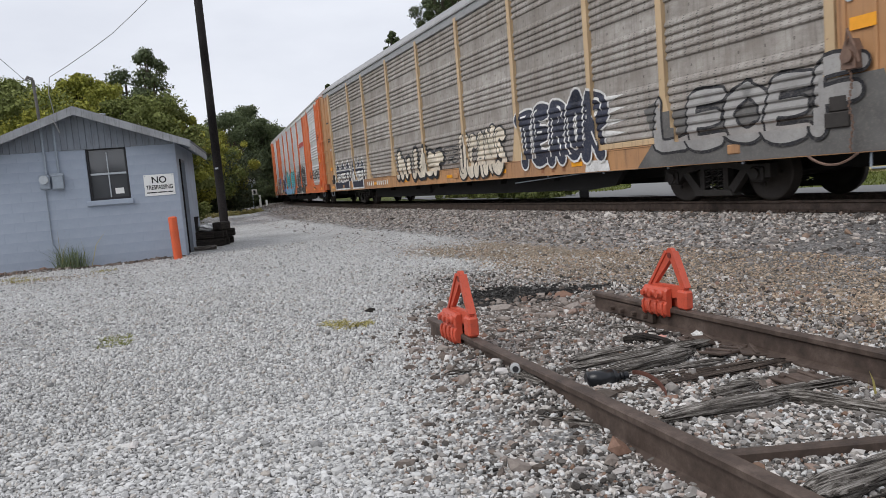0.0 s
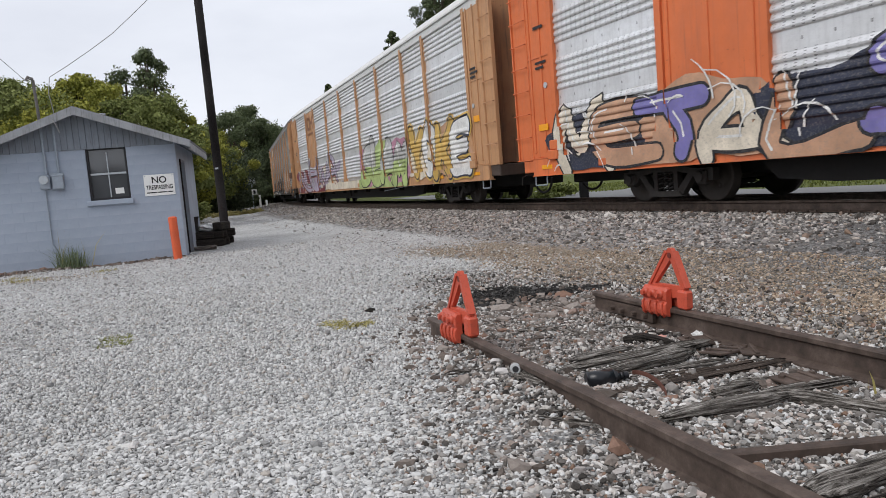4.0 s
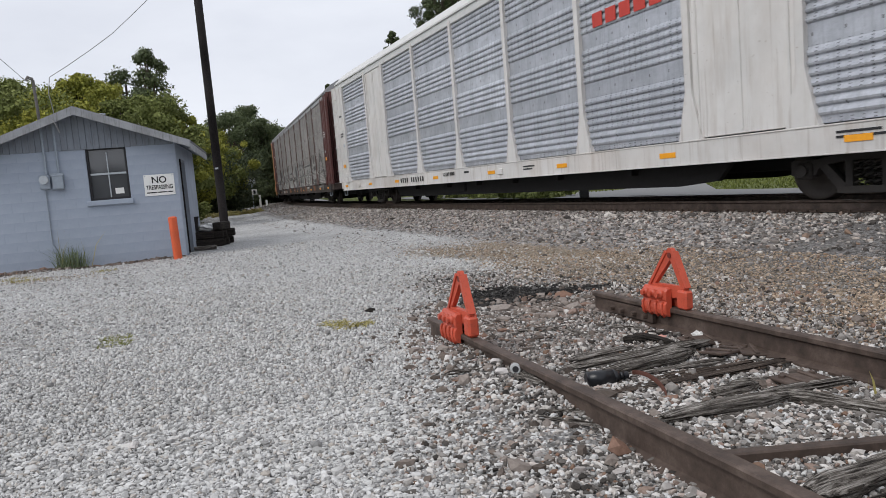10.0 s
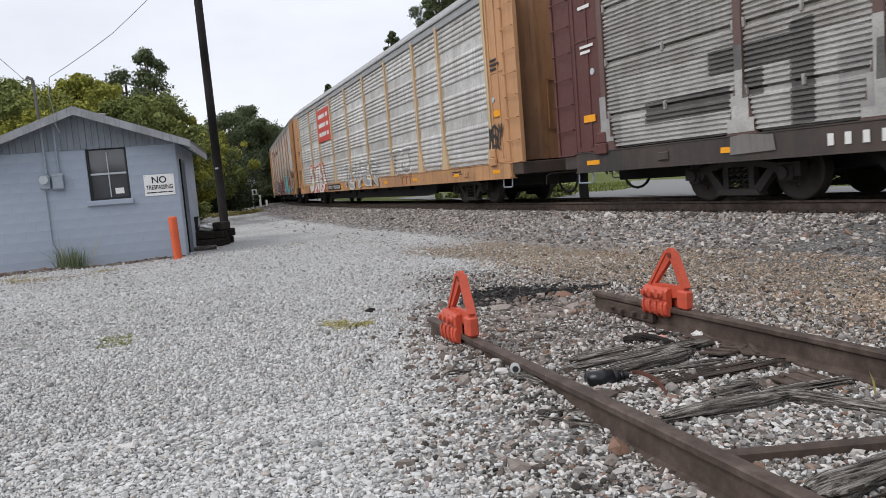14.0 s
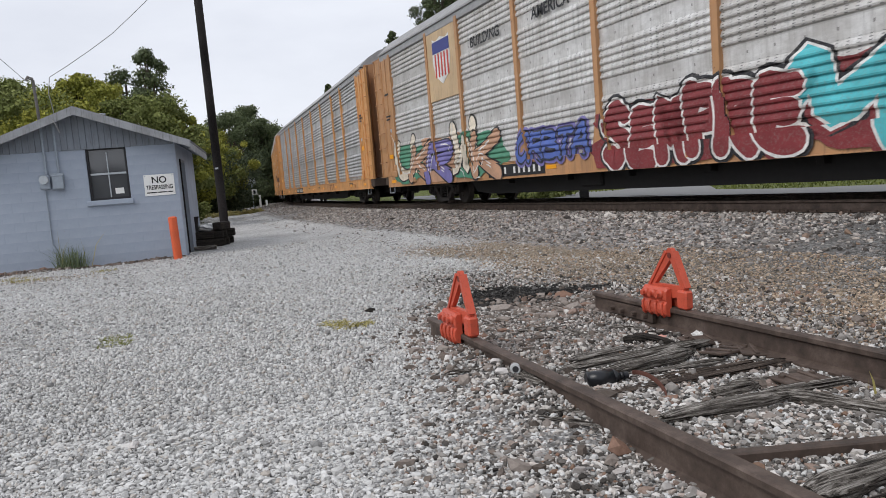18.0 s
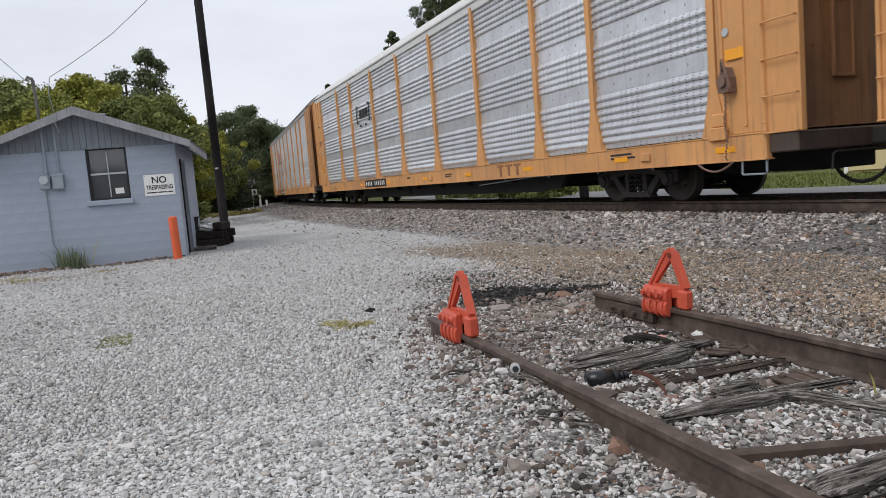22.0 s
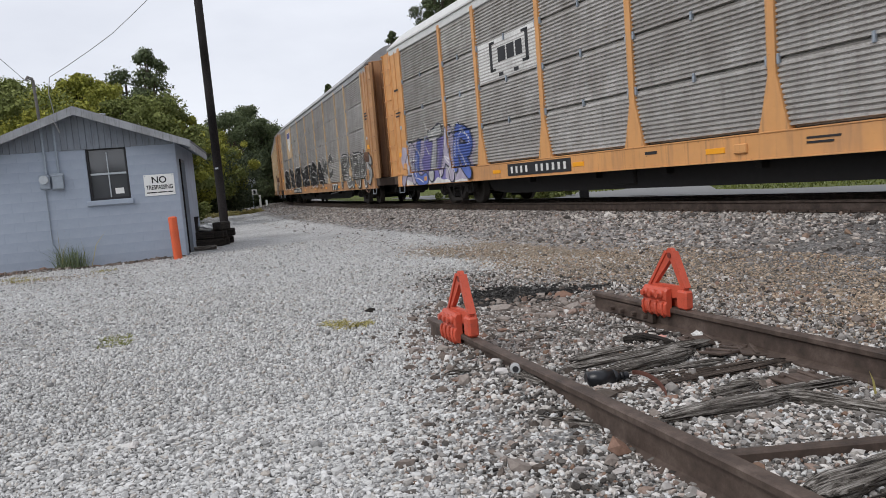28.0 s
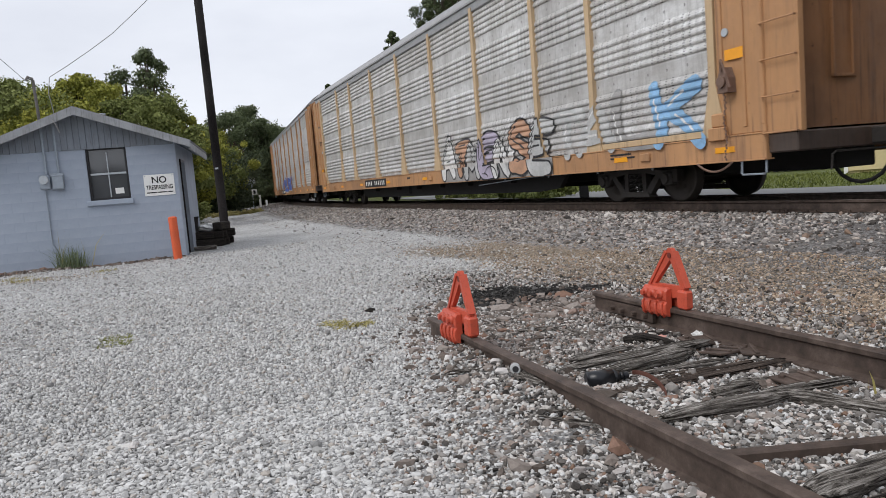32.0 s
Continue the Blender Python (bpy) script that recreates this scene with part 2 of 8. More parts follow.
def screen_mat(name, base_c, dirt, grime, rough=0.42, holes=True, metal=0.0):
    """Galvanised side screen: rows of slots, spangle, rust and soot, worse in some places than in others."""
    m = Mat(name, rough, metal, 0.5)
    x, y, z = m.xyz()
    own = m.random()
    smear = m.noise(1.7, 5, 0.65, m.mapped((1.0, 1.0, 0.3)))
    c = m.mix(m.math("MULTIPLY", own, 0.55), base_c, shade(base_c, 0.7))
    row = m.t.nodes.new("ShaderNodeTexWhiteNoise")
    row.noise_dimensions = "1D"
    m.link(m.math("ADD", m.math("FLOOR", m.math("MULTIPLY", m.math("SUBTRACT", z, 1.36), 1.108)), m.math("MULTIPLY", own, 37.0)), row.inputs["W"])
    c = m.mix(m.math("MULTIPLY", row.outputs["Value"], 0.4), c, shade(dirt, 0.9))
    blot = m.noise(2.6, 6, 0.7, m.mapped((0.6, 1.0, 1.5)))
    c = m.mix(m.ramp(blot, (0.4, (0, 0, 0)), (0.62, (grime * 0.7,) * 3)), c, shade(dirt, 0.95))
    c = m.mix(m.ramp(smear, (0.38, (0, 0, 0)), (0.72, (grime,) * 3)), c, dirt)
    c = m.mix(m.ramp(m.noise(11, 5, 0.7), (0.55, (0, 0, 0)), (0.8, (grime * 0.7,) * 3)), c, shade(dirt, 0.6))
    drips = m.noise(3.0, 6, 0.75, m.mapped((5.0, 5.0, 0.35)))
    c = m.mix(m.ramp(drips, (0.5, (0, 0, 0)), (0.68, (grime * 0.8,) * 3)), c, shade(dirt, 0.7))
    soot = m.noise(0.9, 6, 0.7, m.mapped((1.0, 1.0, 1.6)))
    c = m.mix(m.ramp(soot, (0.5, (0, 0, 0)), (0.7, (grime * 0.5,) * 3)), c, shade(dirt, 0.55))
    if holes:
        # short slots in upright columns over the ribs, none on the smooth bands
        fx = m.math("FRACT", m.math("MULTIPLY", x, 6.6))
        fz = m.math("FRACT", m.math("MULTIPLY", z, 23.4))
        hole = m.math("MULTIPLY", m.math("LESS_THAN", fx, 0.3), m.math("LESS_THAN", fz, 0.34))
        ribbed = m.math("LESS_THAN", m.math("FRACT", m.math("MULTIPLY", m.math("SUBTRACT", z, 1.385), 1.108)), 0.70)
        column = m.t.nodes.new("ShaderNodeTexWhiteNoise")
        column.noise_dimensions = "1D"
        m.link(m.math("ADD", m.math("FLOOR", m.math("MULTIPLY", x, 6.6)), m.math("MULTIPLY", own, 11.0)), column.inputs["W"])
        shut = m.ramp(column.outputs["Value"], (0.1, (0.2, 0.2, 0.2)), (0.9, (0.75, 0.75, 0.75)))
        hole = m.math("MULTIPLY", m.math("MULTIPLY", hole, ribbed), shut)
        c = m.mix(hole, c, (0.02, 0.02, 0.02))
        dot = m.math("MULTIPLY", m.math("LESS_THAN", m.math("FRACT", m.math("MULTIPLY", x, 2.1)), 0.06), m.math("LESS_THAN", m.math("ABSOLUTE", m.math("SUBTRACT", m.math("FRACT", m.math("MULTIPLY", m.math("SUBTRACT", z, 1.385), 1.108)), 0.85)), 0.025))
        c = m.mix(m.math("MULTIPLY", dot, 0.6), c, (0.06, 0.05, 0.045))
    m.bump(smear, 0.1, 0.01)
    return m.done(c, m.ramp(smear, (0.3, (rough,) * 3), (0.75, (min(1.0, rough + 0.35),) * 3)))


def weathered_wood(name, a, b, c3):
    m = Mat(name, 0.9, spec=0.2)
    g = m.noise(3.0, 8, 0.75, m.mapped((1.1, 34, 34)))
    n = m.noise(1.3, 4)
    c = m.ramp(g, (0.41, a), (0.5, b), (0.62, c3))
    c = m.mix(m.ramp(n, (0.4, (0, 0, 0)), (0.7, (0.45, 0.45, 0.45))), c, shade(a, 0.8))
    m.bump(g, 0.9, 0.012)
    return m.done(c)


def leaf_mat(name, dark, mid, light):
    m = Mat(name, 0.75, spec=0.25)
    r = m.island()
    n = m.noise(0.35, 3, 0.5, m.world())
    c = m.ramp(r, (0.0, dark), (0.5, mid), (1.0, light))
    c = m.mix(m.ramp(n, (0.35, (0, 0, 0)), (0.7, (0.7, 0.7, 0.7))), c, shade(dark, 1.1))
    m.b.inputs["Transmission Weight"].default_value = 0.0
    return m.done(c)


def wall_blocks():
    """Painted concrete blocks with faint joints."""
    m = Mat("painted_block_wall", 0.75)
    n = m.noise(1.4, 6, 0.65)
    f = m.noise(40, 5, 0.7)
    c = m.mix(m.ramp(n, (0.35, (0, 0, 0)), (0.7, (1, 1, 1))), (0.29, 0.335, 0.41), (0.37, 0.415, 0.49))
    c = m.mix(m.ramp(f, (0.62, (0, 0, 0)), (0.75, (0.35, 0.35, 0.35))), c, (0.16, 0.18, 0.21))
    m.bump(f, 0.25, 0.004)
    return m.done(c)


GROUND = gravel_ground()
GRAVEL = stone_mat("limestone_chips", (0.24, 0.237, 0.232), (0.52, 0.515, 0.506), (0.68, 0.675, 0.666), (0.44, 0.40, 0.36))
DIRT = stone_mat("tan_grit", (0.15, 0.12, 0.09), (0.38, 0.315, 0.245), (0.60, 0.53, 0.44), (0.38, 0.26, 0.18))
BALLAST = stone_mat("ballast_stones", (0.08, 0.072, 0.066), (0.29, 0.265, 0.245), (0.68, 0.655, 0.63), (0.33, 0.23, 0.17))
RAIL = rail_steel()
TIE = weathered_wood("split_grey_tie", (0.016, 0.013, 0.011), (0.13, 0.115, 0.10), (0.46, 0.43, 0.395))
STAINED = stone_mat("stained_gravel", (0.045, 0.04, 0.036), (0.25, 0.232, 0.215), (0.74, 0.72, 0.70), (0.28, 0.18, 0.13))
SOIL = stone_mat("black_soil", (0.02, 0.018, 0.017), (0.035, 0.032, 0.03), (0.07, 0.065, 0.06), (0.2, 0.19, 0.18))
BROWN_STONE = stone_mat("brown_stones", (0.09, 0.075, 0.065), (0.23, 0.195, 0.17), (0.42, 0.38, 0.35), (0.32, 0.2, 0.15))
TIE_BROWN = weathered_wood("sunken_brown_tie", (0.02, 0.015, 0.012), (0.06, 0.045, 0.036), (0.17, 0.135, 0.11))
TIE_DARK = weathered_wood("creosoted_tie", (0.01, 0.009, 0.008), (0.026, 0.022, 0.019), (0.065, 0.054, 0.046))
STOP = painted("orange_red_stop_paint", (0.60, 0.095, 0.05), (0.3, 0.07, 0.045), 0.5, 0.42, 6.0, False)
BLOCKS = wall_blocks()
BOARDS = painted("grey_blue_boards", (0.22, 0.245, 0.285), (0.12, 0.12, 0.125), 0.5, 0.8, 3.0)
FASCIA = painted("weathered_fascia", (0.33, 0.34, 0.36), (0.13, 0.13, 0.13), 0.7, 0.85, 4.0)
ROOFING = plain("roof_felt", (0.12, 0.12, 0.125), 0.95, 0, 40, 0.4, 0.4)
CONDUIT = plain("grey_conduit", (0.3, 0.34, 0.39), 0.5, 0.3)
GLASS = Mat("dark_window_glass", 0.05, 0.0, 1.0).done((0.075, 0.078, 0.084))
SASH = plain("pale_sash_paint", (0.42, 0.45, 0.48), 0.6)
SIGN_WHITE = plain("sign_white", (0.78, 0.78, 0.76), 0.5, 0, 20, 0.06, 0.02)
INK = plain("black_lettering", (0.02, 0.02, 0.022), 0.6, 0, 20, 0.1, 0.02)
POLE = weathered_wood("dark_pole_wood", (0.009, 0.008, 0.008), (0.02, 0.017, 0.017), (0.042, 0.036, 0.035))
BOLLARD = painted("faded_orange_post", (0.75, 0.13, 0.045), (0.4, 0.1, 0.06), 0.3, 0.55, 4.0, False)
BARK = plain("bark", (0.075, 0.058, 0.045), 0.95, 0, 9, 0.4, 0.5)
LEAF_A = leaf_mat("leaves_green", (0.085, 0.10, 0.028), (0.175, 0.205, 0.055), (0.30, 0.33, 0.11))
LEAF_B = leaf_mat("leaves_yellowing", (0.12, 0.135, 0.02), (0.29, 0.29, 0.05), (0.50, 0.47, 0.09))
LEAF_C = leaf_mat("leaves_dark", (0.055, 0.072, 0.036), (0.10, 0.125, 0.058), (0.17, 0.2, 0.095))
LEAF_D = leaf_mat("leaves_far", (0.03, 0.04, 0.022), (0.055, 0.07, 0.035), (0.09, 0.11, 0.05))
STRAW = leaf_mat("dry_grass", (0.2, 0.17, 0.045), (0.36, 0.32, 0.12), (0.55, 0.49, 0.27))
WEED = leaf_mat("weed_green", (0.10, 0.13, 0.07), (0.17, 0.21, 0.11), (0.27, 0.3, 0.17))
GREEN_STRAW = leaf_mat("half_dry_grass", (0.16, 0.17, 0.05), (0.28, 0.29, 0.11), (0.45, 0.43, 0.24))
LAWN = leaf_mat("lawn_blades", (0.085, 0.105, 0.022), (0.14, 0.165, 0.038), (0.2, 0.22, 0.065))
ROAD = plain("worn_asphalt", (0.2, 0.2, 0.197), 0.9, 0, 30, 0.2, 0.3)
BLACK = plain("black_grime", (0.014, 0.013, 0.013), 0.8, 0.1, 12, 0.4)
TRUCK_IRON = plain("dusty_cast_iron", (0.045, 0.04, 0.037), 0.75, 0.2, 12, 0.4, 0.3)
BRAKE_IRON = plain("rusty_brake_iron", (0.2, 0.13, 0.1), 0.8, 0.2, 14, 0.45, 0.3)
WHEEL = plain("wheel_steel", (0.05, 0.042, 0.037), 0.6, 0.4, 9, 0.35)
REFLECT = plain("amber_reflector", (0.85, 0.36, 0.02), 0.35, 0, 20, 0.12, 0.02)
WHITE_INK = plain("white_lettering", (0.72, 0.71, 0.68), 0.6, 0, 14, 0.2, 0.02)
ROPE = plain("grey_wire", (0.3, 0.3, 0.3), 0.7)


# ---------------------------------------------------------------- ground
def spread(first, grow, far):
    out, step = [0.0], first
    while out[-1] < far:
        out.append(out[-1] + step)
        step *= grow
    return out


def zone_values(x, y, d):
    """Shares of ballast, bare dirt and grass at each place."""
    ballast = np.where(d > 0, 1 - step01(d, 3.4, 4.2), 1 - step01(-d, 2.4, 3.0))
    dirt = step01(d, 3.1, 3.9) * (1 - step01(d, 4.9, 5.9 + 0.3 * np.sin(y * 1.7))) * 0.9 * step01(y, 0.5, 2.5) * (1 - step01(y, 11.0, 15.0))
    dirt = np.maximum(dirt, np.exp(-(((x - 3.3) / 1.1) ** 2 + ((y - 5.2) / 1.8) ** 2)) * 1.1)
    dirt = np.maximum(dirt, np.exp(-(((x + 7.0) / 1.3) ** 2 + ((y - 12.6) / 0.45) ** 2)) * 0.7)
    grass = np.where(d < 0, step01(-d, 3.0, 4.0), 0.0)
    grass = np.maximum(grass, step01(y, 66, 80) * step01(d, 7.0, 10.0))
    grass = np.maximum(grass, step01(-x - 0.12 * y, 10.5, 13.0))
    grass = np.maximum(grass, step01(-y, 6.0, 12.0) * 0.9 * (d > 9))
    return ballast, dirt, grass


def soil_values(x, y):
    """Two patches of bare black soil behind the wheel stops."""
    a = np.exp(-(((x - 0.64 + 0.3 * (y - 7.0)) / 0.52) ** 2 + ((y - 6.95) / 0.5) ** 2) ** 2)
    b = np.exp(-(((x - 1.3) / 0.36) ** 2 + ((y - 6.98) / 0.16) ** 2) ** 2)
    return np.maximum(a, b * 0.9)


def stain_values(x, y):
    """How dirty the gravel is: clean on the lot, stained round the old siding."""
    edge = x + 0.12 * np.sin(y * 2.3) + 0.08 * np.sin(y * 5.1 + x * 3) + 0.06 * (y - 4)
    return step01(edge, -0.45, 0.35) * (1 - step01(y, 8.0, 9.5))


def build_ground():
    right, back = spread(0.22, 1.045, 1500), spread(0.22, 1.045, 1500)
    xs = np.array(sorted({-v for v in right} | set(right))) + 1.5
    ys = np.array(sorted({-v for v in back} | set(back))) + 7.0
    gx, gy = np.meshgrid(xs, ys)
    d = lateral(gx, gy)
    z = ground_z(gx, gy, d)
    n, k = len(xs), len(ys)
    faces = [(j * n + i, j * n + i + 1, (j + 1) * n + i + 1, (j + 1) * n + i) for j in range(k - 1) for i in range(n - 1)]
    me = mesh_from("ground", np.stack([gx.ravel(), gy.ravel(), z], 1), faces)
    b, t, g = zone_values(gx.ravel(), gy.ravel(), d)
    col = me.color_attributes.new("zones", "FLOAT_COLOR", "POINT")
    data = np.stack([b, t, g, np.ones_like(b)], 1).astype(np.float32)
    col.data.foreach_set("color", data.ravel())
    soil = soil_values(gx.ravel(), gy.ravel())
    col = me.color_attributes.new("soil", "FLOAT_COLOR", "POINT")
    col.data.foreach_set("color", np.stack([soil, stain_values(gx.ravel(), gy.ravel()), soil, np.ones_like(soil)], 1).astype(np.float32).ravel())
    me.polygons.foreach_set("use_smooth", [True] * len(me.polygons))
    me.materials.append(GROUND)
    tagged(new("ground", me), "pale crushed limestone lot with dirt and ballast", "ground", kind="structure")


build_ground()

ICO_V, ICO_F = None, None
OCT_V = np.array([(1, 0, 0), (-1, 0, 0), (0, 1, 0), (0, -1, 0), (0, 0, 1), (0, 0, -1)], float)
TIP = np.array(((0.7071, -0.7071, 0), (0.4082, 0.4082, -0.8165), (0.57735, 0.57735, 0.57735)))
OCT_V = OCT_V @ TIP.T * np.array((1, 1, 1.5))     # a broken chip lies on one of its faces
OCT_F = np.array([(0, 2, 4), (2, 1, 4), (1, 3, 4), (3, 0, 4), (2, 0, 5), (1, 2, 5), (3, 1, 5), (0, 3, 5)])


def ico():
    global ICO_V, ICO_F
    if ICO_V is None:
        bm = bmesh.new()
        bmesh.ops.create_icosphere(bm, subdivisions=1, radius=1.0)
        bm.verts.ensure_lookup_table()
        ICO_V = np.array([v.co[:] for v in bm.verts])
        ICO_F = np.array([[v.index for v in f.verts] for f in bm.faces])
        bm.free()
    return ICO_V, ICO_F


def stones(name, xy, size, material, label, rng, sink=0.3, flat=0.65, d=None, chips=False, soft=False):
    """Many broken stones joined into one mesh: each a deformed 20-sided lump."""
    v, f = (OCT_V, OCT_F) if chips else ico()
    n = len(xy)
    r = size
    sc = np.stack([r * rng.uniform(0.8, 1.7, n), r * rng.uniform(0.55, 1.1, n), r * rng.uniform(0.6, 1.25, n) * flat], 1)
    bumpy = rng.uniform(0.55, 1.25, (n, len(v), 1))
    p = v[None] * bumpy * sc[:, None, :]
    a, b = rng.uniform(0, 2 * np.pi, n), rng.normal(0, 0.35, n)
    y, z = p[..., 1] * np.cos(b)[:, None] - p[..., 2] * np.sin(b)[:, None], p[..., 1] * np.sin(b)[:, None] + p[..., 2] * np.cos(b)[:, None]
    x = p[..., 0]
    ca, sa = np.cos(a)[:, None], np.sin(a)[:, None]
    gz = ground_z(xy[:, 0], xy[:, 1], d)
    q = np.stack([x * ca - y * sa + xy[:, :1], x * sa + y * ca + xy[:, 1:2], z + (gz + sc[:, 2] * (1 - 2 * sink))[:, None]], 2)
    faces = (f[None] + (np.arange(n) * len(v))[:, None, None]).reshape(-1, 3)
    me = bpy.data.meshes.new(name)
    me.vertices.add(n * len(v))
    me.vertices.foreach_set("co", q.astype(np.float32).ravel())
    me.loops.add(faces.size)
    me.loops.foreach_set("vertex_index", faces.astype(np.int32).ravel())
    me.polygons.add(len(faces))
    me.polygons.foreach_set("loop_start", np.arange(0, faces.size, 3, dtype=np.int32))
    me.update(calc_edges=True)
    if soft:
        me.shade_smooth()
    else:
        me.shade_flat()
    me.materials.append(material)
    return tagged(new(name, me), label, name, kind="stuff")


def wedge(rng, n, near, far, left, right):
    """Points spread evenly over the sector of ground between two distances and two bearings (degrees)."""
    r = np.sqrt(rng.uniform(near ** 2, far ** 2, n))
    a = np.radians(rng.uniform(left, right, n))
    return np.stack([r * np.sin(a), r * np.cos(a)], 1)


def scatter_stones():
    rng = np.random.default_rng(5)
    # limestone chips on the lot, thinning with distance
    sets = []
    for near_r, far_r, per in ((2.1, 4.0, 4600), (4.0, 6.5, 3600), (6.5, 10.0, 1500), (10.0, 17.0, 300)):
        area = math.pi * (far_r ** 2 - near_r ** 2) * 76 / 360
        sets.append((wedge(rng, int(area * per), near_r, far_r, -37, 39), near_r))
    for xy, near_r in sets:
        d = lateral(xy[:, 0], xy[:, 1])
        _, dirty, _ = zone_values(xy[:, 0], xy[:, 1], d)
        keep = ((d > 4.2) | ((d > 3.5) & (rng.uniform(size=len(d)) < 0.25))) & (rng.uniform(size=len(d)) > dirty * 0.9) & (rng.uniform(size=len(d)) > soil_values(xy[:, 0], xy[:, 1]) * 1.6)
        size = (0.0083 if near_r < 4 else 0.008) * np.exp(rng.normal(0, 0.3, len(xy))) * (1 + 0.06 * near_r)
        foul = keep & (rng.uniform(size=len(d)) < (0.92 - 0.2 * (xy[:, 1] < 4.2)) * stain_values(xy[:, 0], xy[:, 1]))
        keep = keep & ~foul
        stones("gravel", xy[keep], size[keep], GRAVEL, "loose white and grey crushed limestone chips", rng, 0.22, 0.8, d[keep], near_r > 3, 3 < near_r < 6)
        if foul.any():
            stones("stained_gravel", xy[foul], size[foul] * 1.1, STAINED, "dirty grey and brown gravel round the old siding", rng, 0.22, 0.8, d[foul], near_r > 3, 3 < near_r < 6)
        keep = keep | foul
        tan = ~keep & (d > 3.3) & (dirty > 0.15) & (soil_values(xy[:, 0], xy[:, 1]) < 0.2)
        stones("grit", xy[tan], size[tan] * 0.9, DIRT, "tan and brown grit on bare dirt", rng, 0.3, 0.6, d[tan], True)
    # ballast on the bank of the main track
    s = np.concatenate([rng.uniform(-62, 16, 40000), rng.uniform(-14, 14, 24000)])
    dd = rng.uniform(0.95, 5.2, 64000)
    keep = rng.uniform(size=64000) < np.clip(1.15 - np.maximum(0, dd - 2.9) * 1.15, 0.04, 1) * np.where(s < -25, 0.35, np.where(s < -8, 0.7, 1.0))
    s, dd = s[keep], dd[keep]
    px = np.interp(s, S_GRID, LINE_X) + dd * np.sin(np.interp(s, S_GRID, TURN))
    py = np.interp(s, S_GRID, LINE_Y) - dd * np.cos(np.interp(s, S_GRID, TURN))
    xy = np.stack([px, py], 1)
    size = 0.0195 * np.exp(rng.normal(0, 0.34, len(xy)))
    for some, rough in ((s > -9, False), (s <= -9, True)):
        stones("ballast", xy[some], size[some], BALLAST, "grey and brown broken ballast stones on the bank", rng, 0.3, 0.8, None, rough)
    # clods of black soil behind the wheel stops
    xy = np.stack([rng.uniform(0.0, 1.8, 9000), rng.uniform(6.4, 7.6, 9000)], 1)
    xy = xy[rng.uniform(size=9000) < soil_values(xy[:, 0], xy[:, 1]) * 0.9]
    stones("soil", xy, 0.013 * np.exp(rng.normal(0, 0.4, len(xy))), SOIL, "patch of bare black soil behind the wheel stops", rng, 0.3, 0.5, None, True)
    # dark stones washed out under the shed's eaves
    a = rng.uniform(0, 1, 1500)
    out = rng.uniform(0.03, 0.12 + 0.62 * a ** 1.5)
    turn = radians(13.5)
    xy = np.stack([-5.45 - a * 3.6 * np.cos(turn) + out * np.sin(turn), 15.45 - a * 3.6 * np.sin(turn) - out * np.cos(turn)], 1)
    stones("wall_stones", xy, 0.026 * np.exp(rng.normal(0, 0.35, len(xy))), BROWN_STONE, "dark washed stones along the foot of the shed wall", rng, 0.3, 0.7, None, True)
    # bigger brownish stones between and beside the old rails
    xy = np.stack([rng.uniform(-0.3, 2.9, 1500), rng.uniform(2.7, 6.9, 1500)], 1)
    heap = np.stack([rng.normal(0.95, 0.3, 1300), rng.normal(6.15, 0.32, 1300)], 1)
    side = np.stack([rng.normal(0.12, 0.26, 800), rng.normal(5.2, 0.6, 800)], 1)
    xy = np.concatenate([xy, heap, side])
    stones("siding_ballast", xy, 0.017 * np.exp(rng.normal(0, 0.4, len(xy))), BROWN_STONE, "brownish stones round the old siding rails", rng, 0.3, 0.75)


scatter_stones()


# ---------------------------------------------------------------- rails
RAIL_OUT = [(-0.066, 0), (0.066, 0), (0.066, 0.012), (0.012, 0.03), (0.009, 0.118), (0.034, 0.134), (0.034, 0.158), (0.026, 0.165),
            (-0.026, 0.165), (-0.034, 0.158), (-0.034, 0.134), (-0.009, 0.118), (-0.012, 0.03), (-0.066, 0.012)]


def rail_mesh(points, top, name):
    """The rail's section drawn along points (x, y, turn); its head at the height top."""
    verts, faces, n = [], [], len(RAIL_OUT)
    for x, y, t, up in points:
        for a, h in RAIL_OUT:
            verts.append((x + a * math.sin(t), y - a * math.cos(t), up + top - 0.165 + h))
    for i in range(len(points) - 1):
        for j in range(n):
            k = (j + 1) % n
            faces.append((i * n + j, i * n + k, (i + 1) * n + k, (i + 1) * n + j))
    faces += [tuple(range(n))[::-1], tuple(range((len(points) - 1) * n, len(points) * n))]
    return mesh_from(name, verts, faces)


